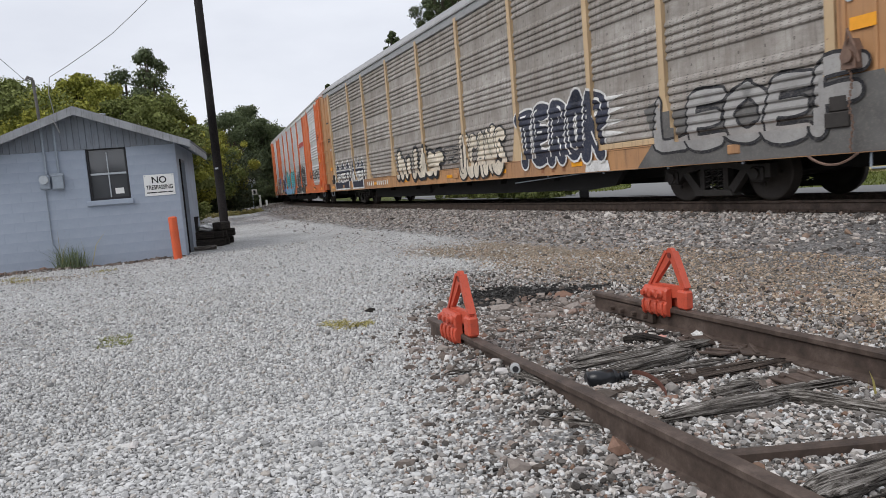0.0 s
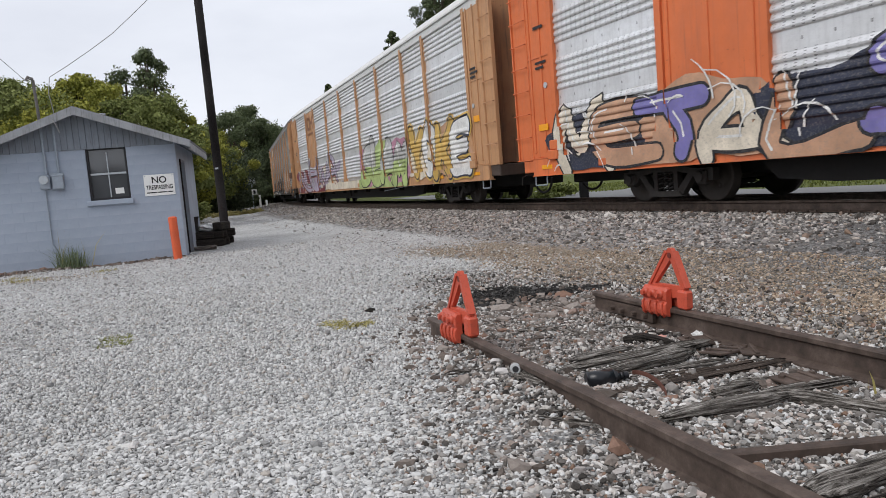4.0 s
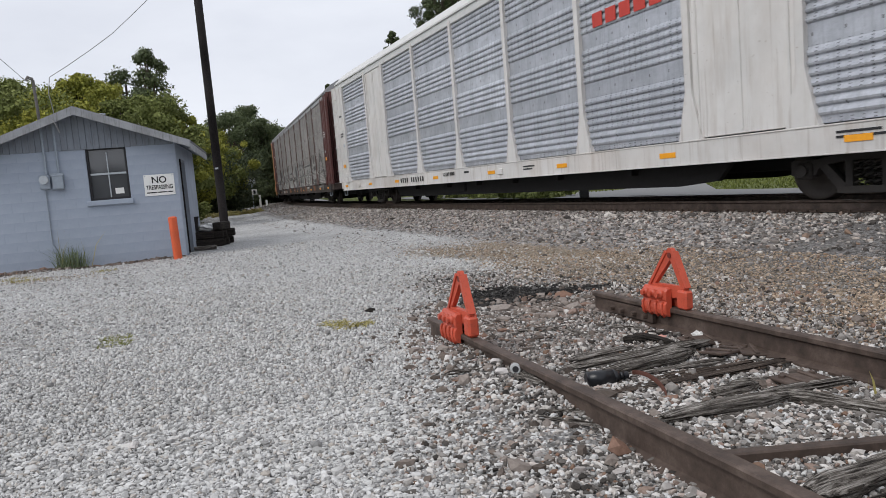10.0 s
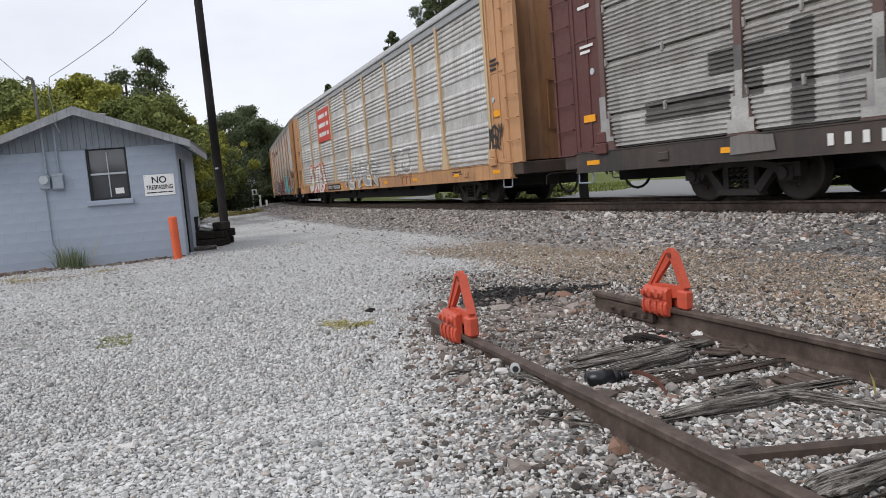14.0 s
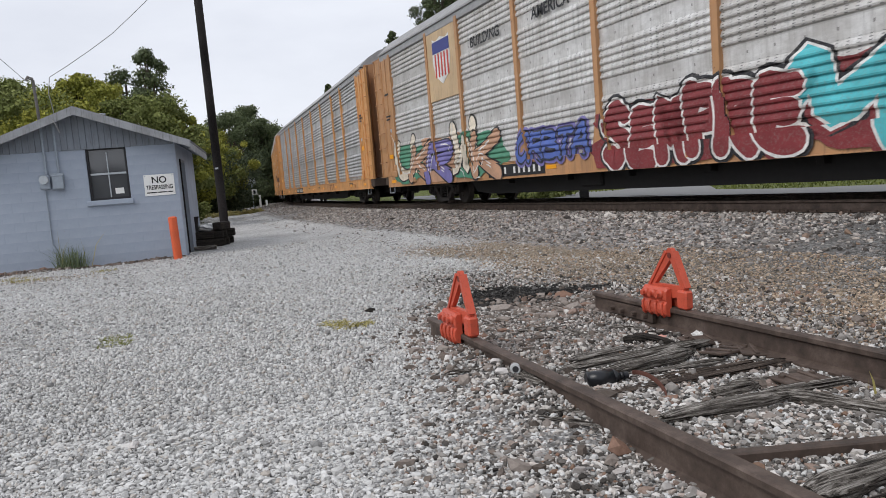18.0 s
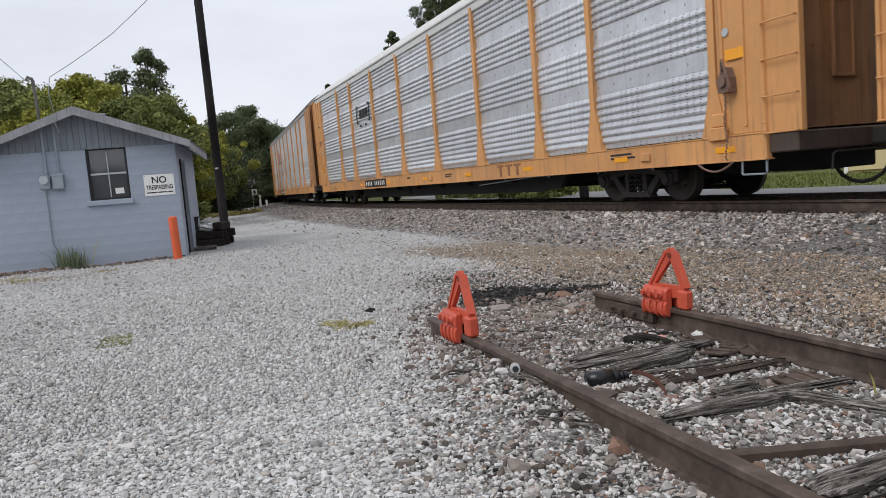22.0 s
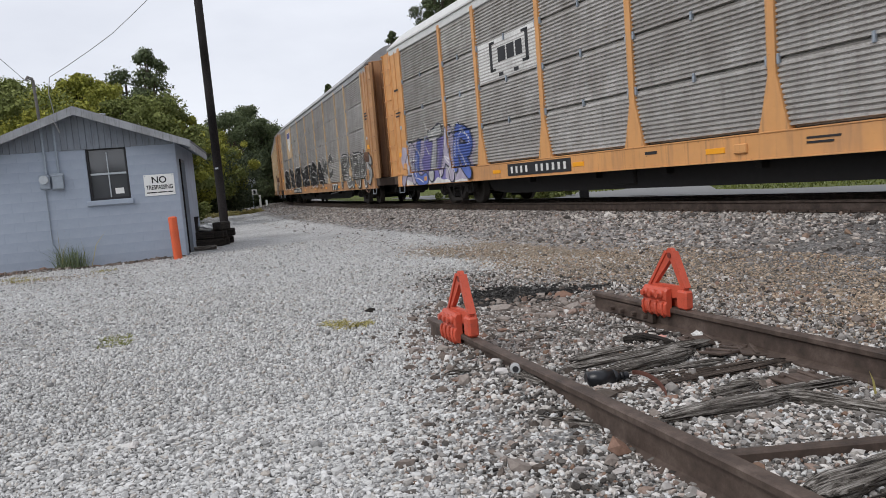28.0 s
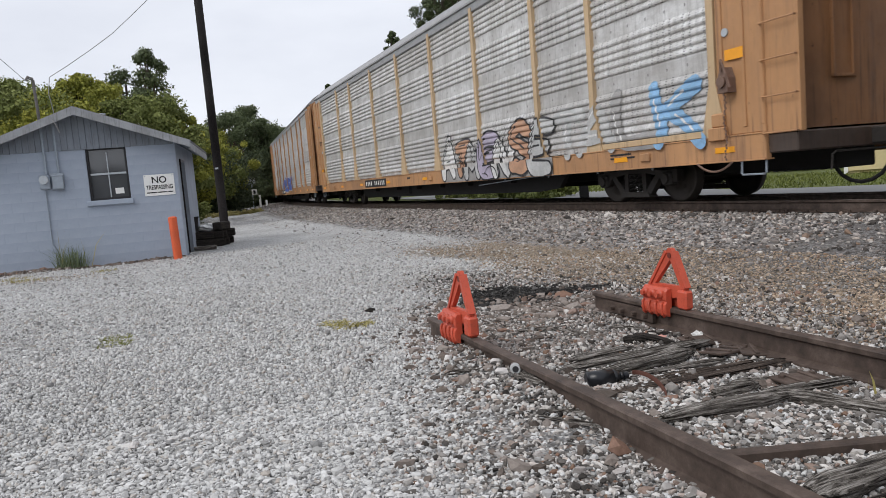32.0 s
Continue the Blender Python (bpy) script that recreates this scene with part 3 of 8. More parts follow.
def main_track():
    ob = base("railway_track", pose(0, 0, 0), "curved main line track of rusty steel rails on ties", "railway track", kind="structure")
    for side in (0.752, -0.752):
        pts = []
        for s in np.concatenate([np.arange(-240, -60, 4.0), np.arange(-60, 60, 1.0), np.arange(60, 260, 8.0)]):
            x, y = line_at(s)
            t = heading_at(s)
            pts.append((x + side * math.sin(t), y - side * math.cos(t), t, 0.0))
        part("rail", rail_mesh(pts, RAIL_Z, "rail"), RAIL, ob)
    bm = bmesh.new()
    box(bm, -0.115, 0.115, -1.3, 1.3, -0.17, 0, 0.012)
    tie = finish(bm, "tie")
    bm = bmesh.new()
    box(bm, -0.1, 0.1, -0.17, 0.17, 0, 0.014, 0.004)
    for a in (-0.07, 0.07):
        for b in (-0.09, 0.09):
            box(bm, a - 0.018, a + 0.018, b - 0.015, b + 0.015, 0.012, 0.05, 0.004)
    plate = finish(bm, "tie_plate")
    s, k = -62.0, 0
    while s < 26:
        x, y = line_at(s)
        m = Matrix.Translation((x, y, RAIL_Z - 0.165 - 0.016)) @ Matrix.Rotation(heading_at(s) + random.uniform(-0.02, 0.02), 4, "Z")
        t = part("tie", tie, TIE_DARK, ob, at=m)
        if s > -20:
            for side in (0.752, -0.752):
                part("tie_plate", plate, RAIL, t, at=pose(0, -side, 0.0))
        s += 0.5
    return ob


main_track()

# the old siding: two rails that end at the wheel stops
SIDE_TURN = radians(-71.6)
SIDE_DIR = Vector((math.cos(SIDE_TURN), math.sin(SIDE_TURN), 0))
SIDE_NOR = Vector((-SIDE_DIR.y, SIDE_DIR.x, 0))     # from the first rail to the second
RAIL_ONE = Vector((0.45, 3.75, 0)) - SIDE_NOR * 0.034
RAIL_TWO = Vector((1.65, 4.60, 0)) + SIDE_NOR * 0.034
SIDE_TOP = 0.155


def siding():
    ob = base("siding_track", pose(0, 0, 0), "short abandoned siding of rusty rails ending in gravel", "railway track", kind="structure")
    for p, a, b in ((RAIL_ONE, -1.74, 9.0), (RAIL_TWO, -1.42, 9.0)):
        pts = []
        for i in range(24):
            u = a + (b - a) * i / 23
            q = p + SIDE_DIR * u
            pts.append((q.x, q.y, SIDE_TURN, 0.012 * math.sin(u * 0.9)))
        part("rail", rail_mesh(pts, SIDE_TOP, "siding_rail"), RAIL, ob)
    return ob


siding()


# ---------------------------------------------------------------- the block shed
# Its own space: x along the front wall (0 at the corner by the post, growing to the right), y into the shed.
SHED = pose(-5.45, 15.45, 0.0, 0, 0, 13.5)
SHED_W, SHED_D, EAVE, RIDGE = 3.62, 4.0, 2.42, 3.10


def wall_piece(bm, x0, x1, z0, z1):
    box(bm, x0, x1, 0.0, 0.2, z0, z1)


def letters(text, size, material, parent, at, depth=0.002, squash=1.0, spacing=1.0):
    cu = bpy.data.curves.new("lettering", "FONT")
    cu.body, cu.size, cu.extrude, cu.align_x, cu.align_y = text, size, depth, "CENTER", "CENTER"
    cu.space_character = spacing
    cu.offset = size * 0.018
    tmp = bpy.data.objects.new("lettering", cu)
    me = bpy.data.meshes.new_from_object(tmp)
    bpy.data.objects.remove(tmp)
    me.materials.clear()
    return part("lettering", me, material, parent, at=at @ Matrix.Diagonal((squash, 1, 1, 1)))


def shed():
    ob = base("shed", SHED, "small blue-grey painted block shed with a gable roof", "shed")
    w = -SHED_W
    wx0, wx1, wz0, wz1 = -1.745, -0.965, 1.33, 2.405
    front = bmesh.new()
    wall_piece(front, w, wx0, -0.15, EAVE)
    wall_piece(front, wx1, 0.0, -0.15, EAVE)
    wall_piece(front, wx0, wx1, -0.15, wz0)
    wall = part("front_wall", front, BLOCKS, ob, "blue-grey painted concrete block wall")
    # courses of block, each a shallow raised face
    bm = bmesh.new()
    box(bm, -0.198, 0.198, -0.0018, 0.01, -0.098, 0.098, 0.0015)
    block = finish(bm, "block")
    for row in range(12):
        z = 0.1 + row * 0.2
        for k in range(-1, 10):
            x = w + 0.2 + k * 0.4 + (0.2 if row % 2 else 0.0)
            a, b = max(x - 0.197, w + 0.003), min(x + 0.197, -0.003)
            if b - a < 0.05 or z + 0.097 > EAVE:
                continue
            if b > wx0 - 0.02 and a < wx1 + 0.02 and z + 0.1 > wz0 - 0.12:
                if a < wx0 - 0.06 and b < wx1:
                    b = wx0 - 0.02
                elif b > wx1 + 0.06 and a > wx0:
                    a = wx1 + 0.02
                else:
                    continue
            part("block", block, BLOCKS, wall, at=pose((a + b) / 2, 0, z) @ Matrix.Diagonal(((b - a) / 0.394, 1, 1, 1)))
    side = bmesh.new()
    box(side, -0.2, 0.0, 0.2, 0.55, -0.15, EAVE)
    box(side, -0.2, 0.0, 1.5, SHED_D, -0.15, EAVE)
    box(side, -0.2, 0.0, 0.55, 1.5, 2.08, EAVE)
    part("side_wall", side, BLOCKS, ob)
    bm = bmesh.new()
    box(bm, w, w + 0.2, 0.2, SHED_D, -0.15, EAVE)
    part("side_wall", bm, BLOCKS, ob)
    bm = bmesh.new()
    box(bm, w + 0.2, -0.2, SHED_D - 0.2, SHED_D, -0.15, EAVE)
    part("back_wall", bm, BLOCKS, ob)
    bm = bmesh.new()
    box(bm, w + 0.2, -0.2, 0.2, SHED_D - 0.2, 0.0, 0.04)
    part("floor_slab", bm, ROAD, ob)
    # door in the side wall
    bm = bmesh.new()
    box(bm, -0.13, -0.06, 0.58, 1.47, 0.02, 2.06, 0.01)
    door = part("door", bm, BLOCKS, ob, "blue-grey side door")
    bm = bmesh.new()
    box(bm, -0.14, 0.03, 0.53, 0.6, 0.0, 2.1, 0.008)
    part("door_frame", bm, POLE, ob, "dark door jamb")
    bm = bmesh.new()
    box(bm, -0.14, 0.02, 1.43, 1.5, 0.0, 2.1, 0.008)
    box(bm, -0.14, 0.02, 0.6, 1.43, 2.04, 2.1, 0.008)
    part("door_frame", bm, BOARDS, ob)
    # gable boards, one by one
    n, mid = 30, w / 2
    for i in range(n):
        a, b = w + 0.02 + (SHED_W - 0.04) * i / n, w + 0.02 + (SHED_W - 0.04) * (i + 1) / n
        c = (a + b) / 2
        top = EAVE + 0.08 + (RIDGE - EAVE - 0.0) * (1 - abs(c - mid) / (SHED_W / 2))
        bm = bmesh.new()
        box(bm, a + 0.003, b - 0.003, -0.02 - 0.006 * (i % 2), 0.02, EAVE - 0.03 - 0.012 * random.random(), top, 0.003)
        part("gable_board", bm, BOARDS, ob)
    # roof: two slopes, fascia boards, exposed rafters' edge
    slope = math.atan2(RIDGE - EAVE, SHED_W / 2)
    for s in (-1, 1):
        bm = bmesh.new()
        over = 0.34
        x0, z0 = mid, RIDGE + 0.14
        x1, z1 = mid + s * (SHED_W / 2 + over), RIDGE + 0.14 - math.tan(slope) * (SHED_W / 2 + over)
        prism(bm, [(x0, z0), (x1, z1), (x1, z1 - 0.05), (x0, z0 - 0.05)], -0.3, SHED_D + 0.25)
        part("roof_slope", bm, ROOFING, ob, "dark felt roof slope")
        bm = bmesh.new()
        prism(bm, [(x0, z0 - 0.01), (x1 + s * 0.01, z1 - 0.01), (x1 + s * 0.01, z1 - 0.16), (x0, z0 - 0.18)], -0.345, -0.302)
        part("fascia_board", bm, FASCIA, ob, "weathered bare fascia board")
        bm = bmesh.new()
        box(bm, min(x1, x1 - s * 0.04), max(x1, x1 - s * 0.04), -0.3, SHED_D + 0.25, z1 - 0.2, z1 - 0.052, 0.006)
        part("eave_board", bm, FASCIA, ob)
        for k in range(7):
            bm = bmesh.new()
            y = -0.2 + k * 0.7
            prism(bm, [(mid + s * (SHED_W / 2 + 0.0), z1 + math.tan(slope) * over - 0.055), (x1 - s * 0.045, z1 - 0.055), (x1 - s * 0.045, z1 - 0.15),
                       (mid + s * (SHED_W / 2), z1 + math.tan(slope) * over - 0.15)], y, y + 0.05)
            part("rafter_end", bm, BOARDS, ob)
    # window: frame, bars, panes, sill
    bm = bmesh.new()
    for a, b, c, d in ((wx0, wx0 + 0.045, wz0, wz1), (wx1 - 0.045, wx1, wz0, wz1), (wx0 + 0.045, wx1 - 0.045, wz1 - 0.045, wz1), (wx0 + 0.045, wx1 - 0.045, wz0, wz0 + 0.045)):
        box(bm, a, b, 0.03, 0.1, c, d, 0.005)
    win = part("window", bm, INK, ob, "dark sash window")
    mx, mz = (wx0 + wx1) / 2, 1.865
    for x0, x1 in ((wx0 + 0.045, mx), (mx, wx1 - 0.045)):
        for z0, z1 in ((wz0 + 0.045, mz), (mz, wz1 - 0.045)):
            bm = bmesh.new()
            box(bm, x0, x1, 0.075, 0.082, z0, z1)
            part("pane", bm, GLASS, win)
    bm = bmesh.new()
    box(bm, wx0 + 0.02, wx1 - 0.02, 0.04, 0.074, mz - 0.02, mz + 0.02, 0.004)
    box(bm, mx - 0.011, mx + 0.011, 0.05, 0.074, wz0 + 0.03, wz1 - 0.1, 0.003)
    part("glazing_bar", bm, SASH, win, "pale glazing bars")
    bm = bmesh.new()
    box(bm, wx0 - 0.07, wx1 + 0.05, -0.06, 0.05, 1.22, 1.328, 0.012)
    part("window_sill", bm, BLOCKS, ob)
    bm = bmesh.new()
    box(bm, mx + 0.09, mx + 0.26, 0.066, 0.072, 1.44, 1.56)
    part("paper_notice", bm, SIGN_WHITE, win, "white paper notice behind the pane")
    # electricity: meter, switch box, conduits
    bm = bmesh.new()
    box(bm, -2.64, -2.44, -0.1, 0.0, 1.63, 1.92, 0.02)
    meter = part("meter_box", bm, CONDUIT, ob, "grey meter box")
    bm = bmesh.new()
    rod(bm, (-2.54, -0.16, 1.82), (-2.54, -0.09, 1.82), 0.085, 18)
    part("meter_dial", bm, SASH, meter, "round glass meter")
    bm = bmesh.new()
    box(bm, -2.4, -2.19, -0.11, 0.0, 1.62, 1.92, 0.012)
    box(bm, -2.42, -2.17, -0.125, -0.1, 1.88, 1.94, 0.006)
    part("switch_box", bm, CONDUIT, ob, "grey switch box")
    for pts, r in (([(-2.5, -0.03, 1.9), (-2.5, -0.03, 2.95)], 0.028), ([(-2.27, -0.03, 1.92), (-2.27, -0.03, 3.0)], 0.028),
                   ([(-2.56, -0.02, 1.63), (-2.56, -0.02, 0.5), (-2.5, -0.02, 0.42)], 0.012)):
        bm = bmesh.new()
        tube(bm, pts, r, 8)
        part("conduit", bm, CONDUIT, ob)
    bm = bmesh.new()
    tube(bm, [(-2.5, -0.05, 3.0), (-2.52, -0.05, 3.82)], 0.03, 8)
    tube(bm, [(-2.52, -0.05, 3.82), (-2.6, -0.08, 3.87), (-2.63, -0.1, 3.8)], 0.035, 8)
    part("service_mast", bm, plain("dull_mast_steel", (0.13, 0.12, 0.115), 0.6, 0.3), ob, "grey service mast with a weatherhead")
    bm = bmesh.new()
    rod(bm, (-1.5, 0.9, 3.0), (-1.5, 0.9, 3.2), 0.07, 10)
    part("vent_pipe", bm, SASH, ob, "pale roof vent")
    # a strap of torn wood and a lamp bracket under the gable
    bm = bmesh.new()
    tube(bm, [(-2.2, -0.36, 3.0), (-2.14, -0.37, 2.9), (-2.08, -0.36, 2.72)], 0.012, 6)
    part("loose_wire", bm, ROPE, ob)
    return ob


shed()


def trespass_sign():
    ob = base("warning_sign", SHED @ pose(-0.385, -0.008, 1.555), "white metal no trespassing sign screwed to the block wall", "sign")
    bm = bmesh.new()
    box(bm, -0.3, 0.3, -0.006, 0.0, -0.22, 0.22, 0.003)
    part("sign_plate", bm, SIGN_WHITE, ob)
    letters("NO", 0.19, INK, ob, pose(0, -0.0085, 0.1, 90))
    letters("TRESPASSING", 0.125, INK, ob, pose(0, -0.0085, -0.05, 90), squash=0.7)
    for x, w in ((-0.16, 0.2), (0.05, 0.18), (0.21, 0.1)):
        bm = bmesh.new()
        box(bm, x - w / 2, x + w / 2, -0.0085, -0.006, -0.165, -0.142)
        part("text_bar", bm, INK, ob)
    for x in (-0.27, 0.27):
        for z in (-0.19, 0.19):
            bm = bmesh.new()
            rod(bm, (x, -0.012, z), (x, -0.004, z), 0.009, 8)
            part("screw", bm, CONDUIT, ob)


trespass_sign()


def bollard():
    ob = base("guard_post", pose(-5.43, 14.86, 0.0, 1.5, -1.5, 13), "faded orange steel guard post beside the shed", "post")
    bm = bmesh.new()
    rod(bm, (0, 0, -0.2), (0, 0, 0.86), 0.085, 20)
    part("tube", bm, BOLLARD, ob, smooth=False)
    bm = bmesh.new()
    bmesh.ops.create_uvsphere(bm, u_segments=20, v_segments=8, radius=0.085, matrix=pose(0, 0, 0.855) @ Matrix.Diagonal((1, 1, 0.35, 1)))
    part("cap", bm, BOLLARD, ob, smooth=True)


bollard()


def utility_pole():
    ob = base("utility_pole", pose(-6.54, 22.05, 0.0, -0.3, -0.6, 0), "tall dark creosoted wooden utility pole", "pole")
    bm = bmesh.new()
    for i in range(12):
        rod(bm, (0, 0, -0.3 + i * 0.95), (0, 0, -0.3 + (i + 1) * 0.95), 0.132 - i * 0.002, 16, 0.132 - (i + 1) * 0.002)
    bmesh.ops.remove_doubles(bm, verts=bm.verts[:], dist=0.002)
    part("shaft", bm, POLE, ob, smooth=True)
    bm = bmesh.new()
    box(bm, -0.04, 0.05, -0.15, -0.12, 2.05, 2.1, 0.003)
    part("tag", bm, SASH, ob, "small metal tag")


utility_pole()


def wire(name, pts, r, label):
    cu = bpy.data.curves.new(name, "CURVE")
    cu.dimensions, cu.bevel_depth, cu.bevel_resolution = "3D", r, 1
    sp = cu.splines.new("POLY")
    sp.points.add(len(pts) - 1)
    for p, c in zip(sp.points, pts):
        p.co = (*c, 1)
    tmp = bpy.data.objects.new(name, cu)
    me = bpy.data.meshes.new_from_object(tmp)
    bpy.data.objects.remove(tmp)
    me.materials.clear()
    me.materials.append(ROPE)
    tagged(new(name, me), label, "wire")


wire("service_wire", [(-6.63, 13.01, 2.85), (-6.55, 12.75, 3.2), (-6.45, 12.65, 3.45), (-6.3, 13.0, 3.68), (-6.1, 13.5, 4.02), (-5.88, 14.02, 4.4), (-5.7, 14.5, 4.8), (-5.51, 15.02, 5.24),
                      (-5.02, 16.24, 6.33), (-4.0, 18.8, 8.6)], 0.007, "grey service wire running up from the shed gable")
wire("phone_wire", [(-6.72, 12.62, 3.47), (-6.68, 12.3, 3.36), (-6.66, 12.09, 3.43), (-6.56, 11.46, 3.57), (-6.48, 10.57, 3.77), (-6.2, 7.0, 4.8)], 0.005, "thin wire from the service mast")


# ---------------------------------------------------------------- wheel stops and litter on the old siding
def wheel_stop(m, label):
    """A cast wheel stop: an upright triangle clamped over the rail. x runs along the rail, z from the rail's top."""
    ob = base("wheel_stop", m, label, "wheel stop", "pair of wheel stops")
    bm = bmesh.new()
    # a flat triangle with a triangular opening, then a raised rim round it
    outer = [(-0.335, 0.05), (-0.28, 0.02), (0.12, 0.09), (0.14, 0.15), (0.02, 0.39), (0.002, 0.415), (-0.03, 0.415), (-0.05, 0.39)]
    inner = [(-0.195, 0.155), (0.085, 0.16), (-0.012, 0.335)]
    join = [(0, 1, 0), (1, 2, 1, 0), (2, 3, 1), (3, 4, 2, 1), (4, 5, 2), (5, 6, 2), (6, 7, 2), (7, 0, 0, 2)]
    sides = []
    for y in (-0.016, 0.016):
        o = [bm.verts.new((x, y, z)) for x, z in outer]
        i = [bm.verts.new((x, y, z)) for x, z in inner]
        for k in join:
            bm.faces.new([o[k[0]], o[k[1]]] + [i[q] for q in k[2:]])
        sides.append((o, i))
    for loop in (0, 1):
        p, q = sides[0][loop], sides[1][loop]
        for k in range(len(p)):
            j = (k + 1) % len(p)
            bm.faces.new((p[k], p[j], q[j], q[k]))
    part("frame", bm, STOP, ob)
    for p, q in ((outer[0], outer[7]), (outer[3], outer[4])):
        bm = bmesh.new()
        n = Vector((-(q[1] - p[1]), q[0] - p[0])).normalized() * 0.011
        prism(bm, [(p[0] - n.x, p[1] - n.y), (q[0] - n.x, q[1] - n.y), (q[0] + n.x, q[1] + n.y), (p[0] + n.x, p[1] + n.y)], -0.025, 0.025)
        part("rim", bm, STOP, ob)
    bm = bmesh.new()
    rod(bm, (-0.014, -0.022, 0.365), (-0.014, 0.022, 0.365), 0.02, 10)
    part("pin", bm, plain("dark_red_pin", (0.16, 0.03, 0.02), 0.7), ob)
    bm = bmesh.new()
    box(bm, 0.06, 0.16, -0.036, 0.036, 0.003, 0.135, 0.014)
    part("bumper_block", bm, STOP, ob)
    for s in (-1, 1):
        bm = bmesh.new()
        prof = [(0.024, 0.14), (0.06, 0.14), (0.078, 0.12), (0.08, 0.06), (0.07, 0.045), (0.088, 0.025), (0.092, -0.01), (0.084, -0.042), (0.066, -0.06), (0.045, -0.065), (0.042, -0.02), (0.022, 0.01)]
        xs = (-0.29, -0.275, -0.03, -0.012)
        rows = []
        for n, x in enumerate(xs):
            k = 0.93 if n in (0, 3) else 1.0
            rows.append([bm.verts.new((x, s * y * k * 0.85, z * k)) for y, z in prof])
        bm.faces.new(rows[0])
        bm.faces.new(rows[-1])
        for a, b in zip(rows[:-1], rows[1:]):
            for i in range(len(prof)):
                j = (i + 1) % len(prof)
                bm.faces.new((a[i], a[j], b[j], b[i]))
        jaw = part("clamp", bm, STOP, ob)
        for x in (-0.265, -0.19, -0.115, -0.045):
            bm = bmesh.new()
            tube(bm, [(x, s * 0.065, 0.035), (x, s * 0.081, 0.02), (x, s * 0.084, -0.01), (x, s * 0.076, -0.043), (x, s * 0.058, -0.064)], 0.011, 8)
            part("rib", bm, STOP, jaw, smooth=True)
        for x in (-0.24, -0.155, -0.07):
            bm = bmesh.new()
            rod(bm, (x, s * 0.05, 0.092), (x, s * 0.085, 0.092), 0.034, 14, 0.03)
            part("boss", bm, STOP, jaw, smooth=True)
            bm = bmesh.new()
            rod(bm, (x, s * 0.08, 0.092), (x, s * 0.104, 0.092), 0.021, 6)
            part("bolt", bm, STOP, jaw)
    return ob


def on_rail(p, u):
    q = p + SIDE_DIR * u
    return Matrix.Translation((q.x, q.y, SIDE_TOP + 0.012 * math.sin(u * 0.9))) @ Matrix.Rotation(SIDE_TURN, 4, "Z")


wheel_stop(on_rail(RAIL_ONE, -0.99), "orange-red cast steel wheel stop clamped to the rail end")
wheel_stop(on_rail(RAIL_TWO, -0.36), "orange-red cast steel wheel stop clamped on a rusty rail")


def joint_bar(m):
    ob = base("joint_bar", m, "rusty bolted joint bar on the siding rail", "joint bar")
    bm = bmesh.new()
    prism(bm, [(-0.3, -0.13), (0.3, -0.13), (0.3, -0.045), (-0.3, -0.045)], -0.05, -0.02)
    part("bar", bm, RAIL, ob)
    for x in (-0.22, -0.08, 0.08, 0.22):
        bm = bmesh.new()
        rod(bm, (x, -0.085, -0.09), (x, -0.045, -0.09), 0.02, 6)
        part("bolt", bm, RAIL, ob)


joint_bar(on_rail(RAIL_TWO, -0.86))


def split_timber(name, a, b, w, h, seed, label, z=0.03, material=None):
    """A rotten tie: several long splinters of uneven length lying together."""
    rng = random.Random(seed)
    a, b = Vector((*a, 0)), Vector((*b, 0))
    d = b - a
    L = d.length
    ob = base(name, Matrix.Translation((*((a + b) / 2).xy, z + float(ground_z(*((a + b) / 2).xy)[0]))) @ Matrix.Rotation(math.atan2(d.y, d.x), 4, "Z"), label, "timber", "rotten ties")
    n = max(3, int(w / 0.02))
    for i in range(n):
        y = -w / 2 + w * (i + 0.5) / n
        x0, x1 = -L / 2 + rng.uniform(0, 0.13) * L, L / 2 - rng.uniform(0, 0.13) * L
        bm = bmesh.new()
        seg = 9
        hw, hh = w / n * rng.uniform(0.4, 0.75), h * rng.uniform(0.55, 1.0)
        wob = rng.uniform(-0.012, 0.012)
        rings = []
        for k in range(seg + 1):
            t = k / seg
            taper = min(1.0, 0.25 + 4.5 * min(t, 1 - t))
            c = (x0 + (x1 - x0) * t, y + wob * math.sin(t * 5 + i) + rng.uniform(-0.006, 0.006), rng.uniform(-0.006, 0.006))
            ring = []
            for q in range(6):
                an = math.tau * q / 6 + 0.3
                ring.append(bm.verts.new((c[0], c[1] + hw * taper * math.cos(an) * rng.uniform(0.75, 1.15), max(-0.03, c[2] + hh / 2 + hh / 2 * taper * math.sin(an) * rng.uniform(0.75, 1.15)))))
            rings.append(ring)
        for r0, r1 in zip(rings[:-1], rings[1:]):
            for q in range(6):
                bm.faces.new((r0[q], r0[(q + 1) % 6], r1[(q + 1) % 6], r1[q]))
        bm.faces.new(rings[0])
        bm.faces.new(rings[-1])
        part("splinter", bm, material or TIE, ob)
    return ob


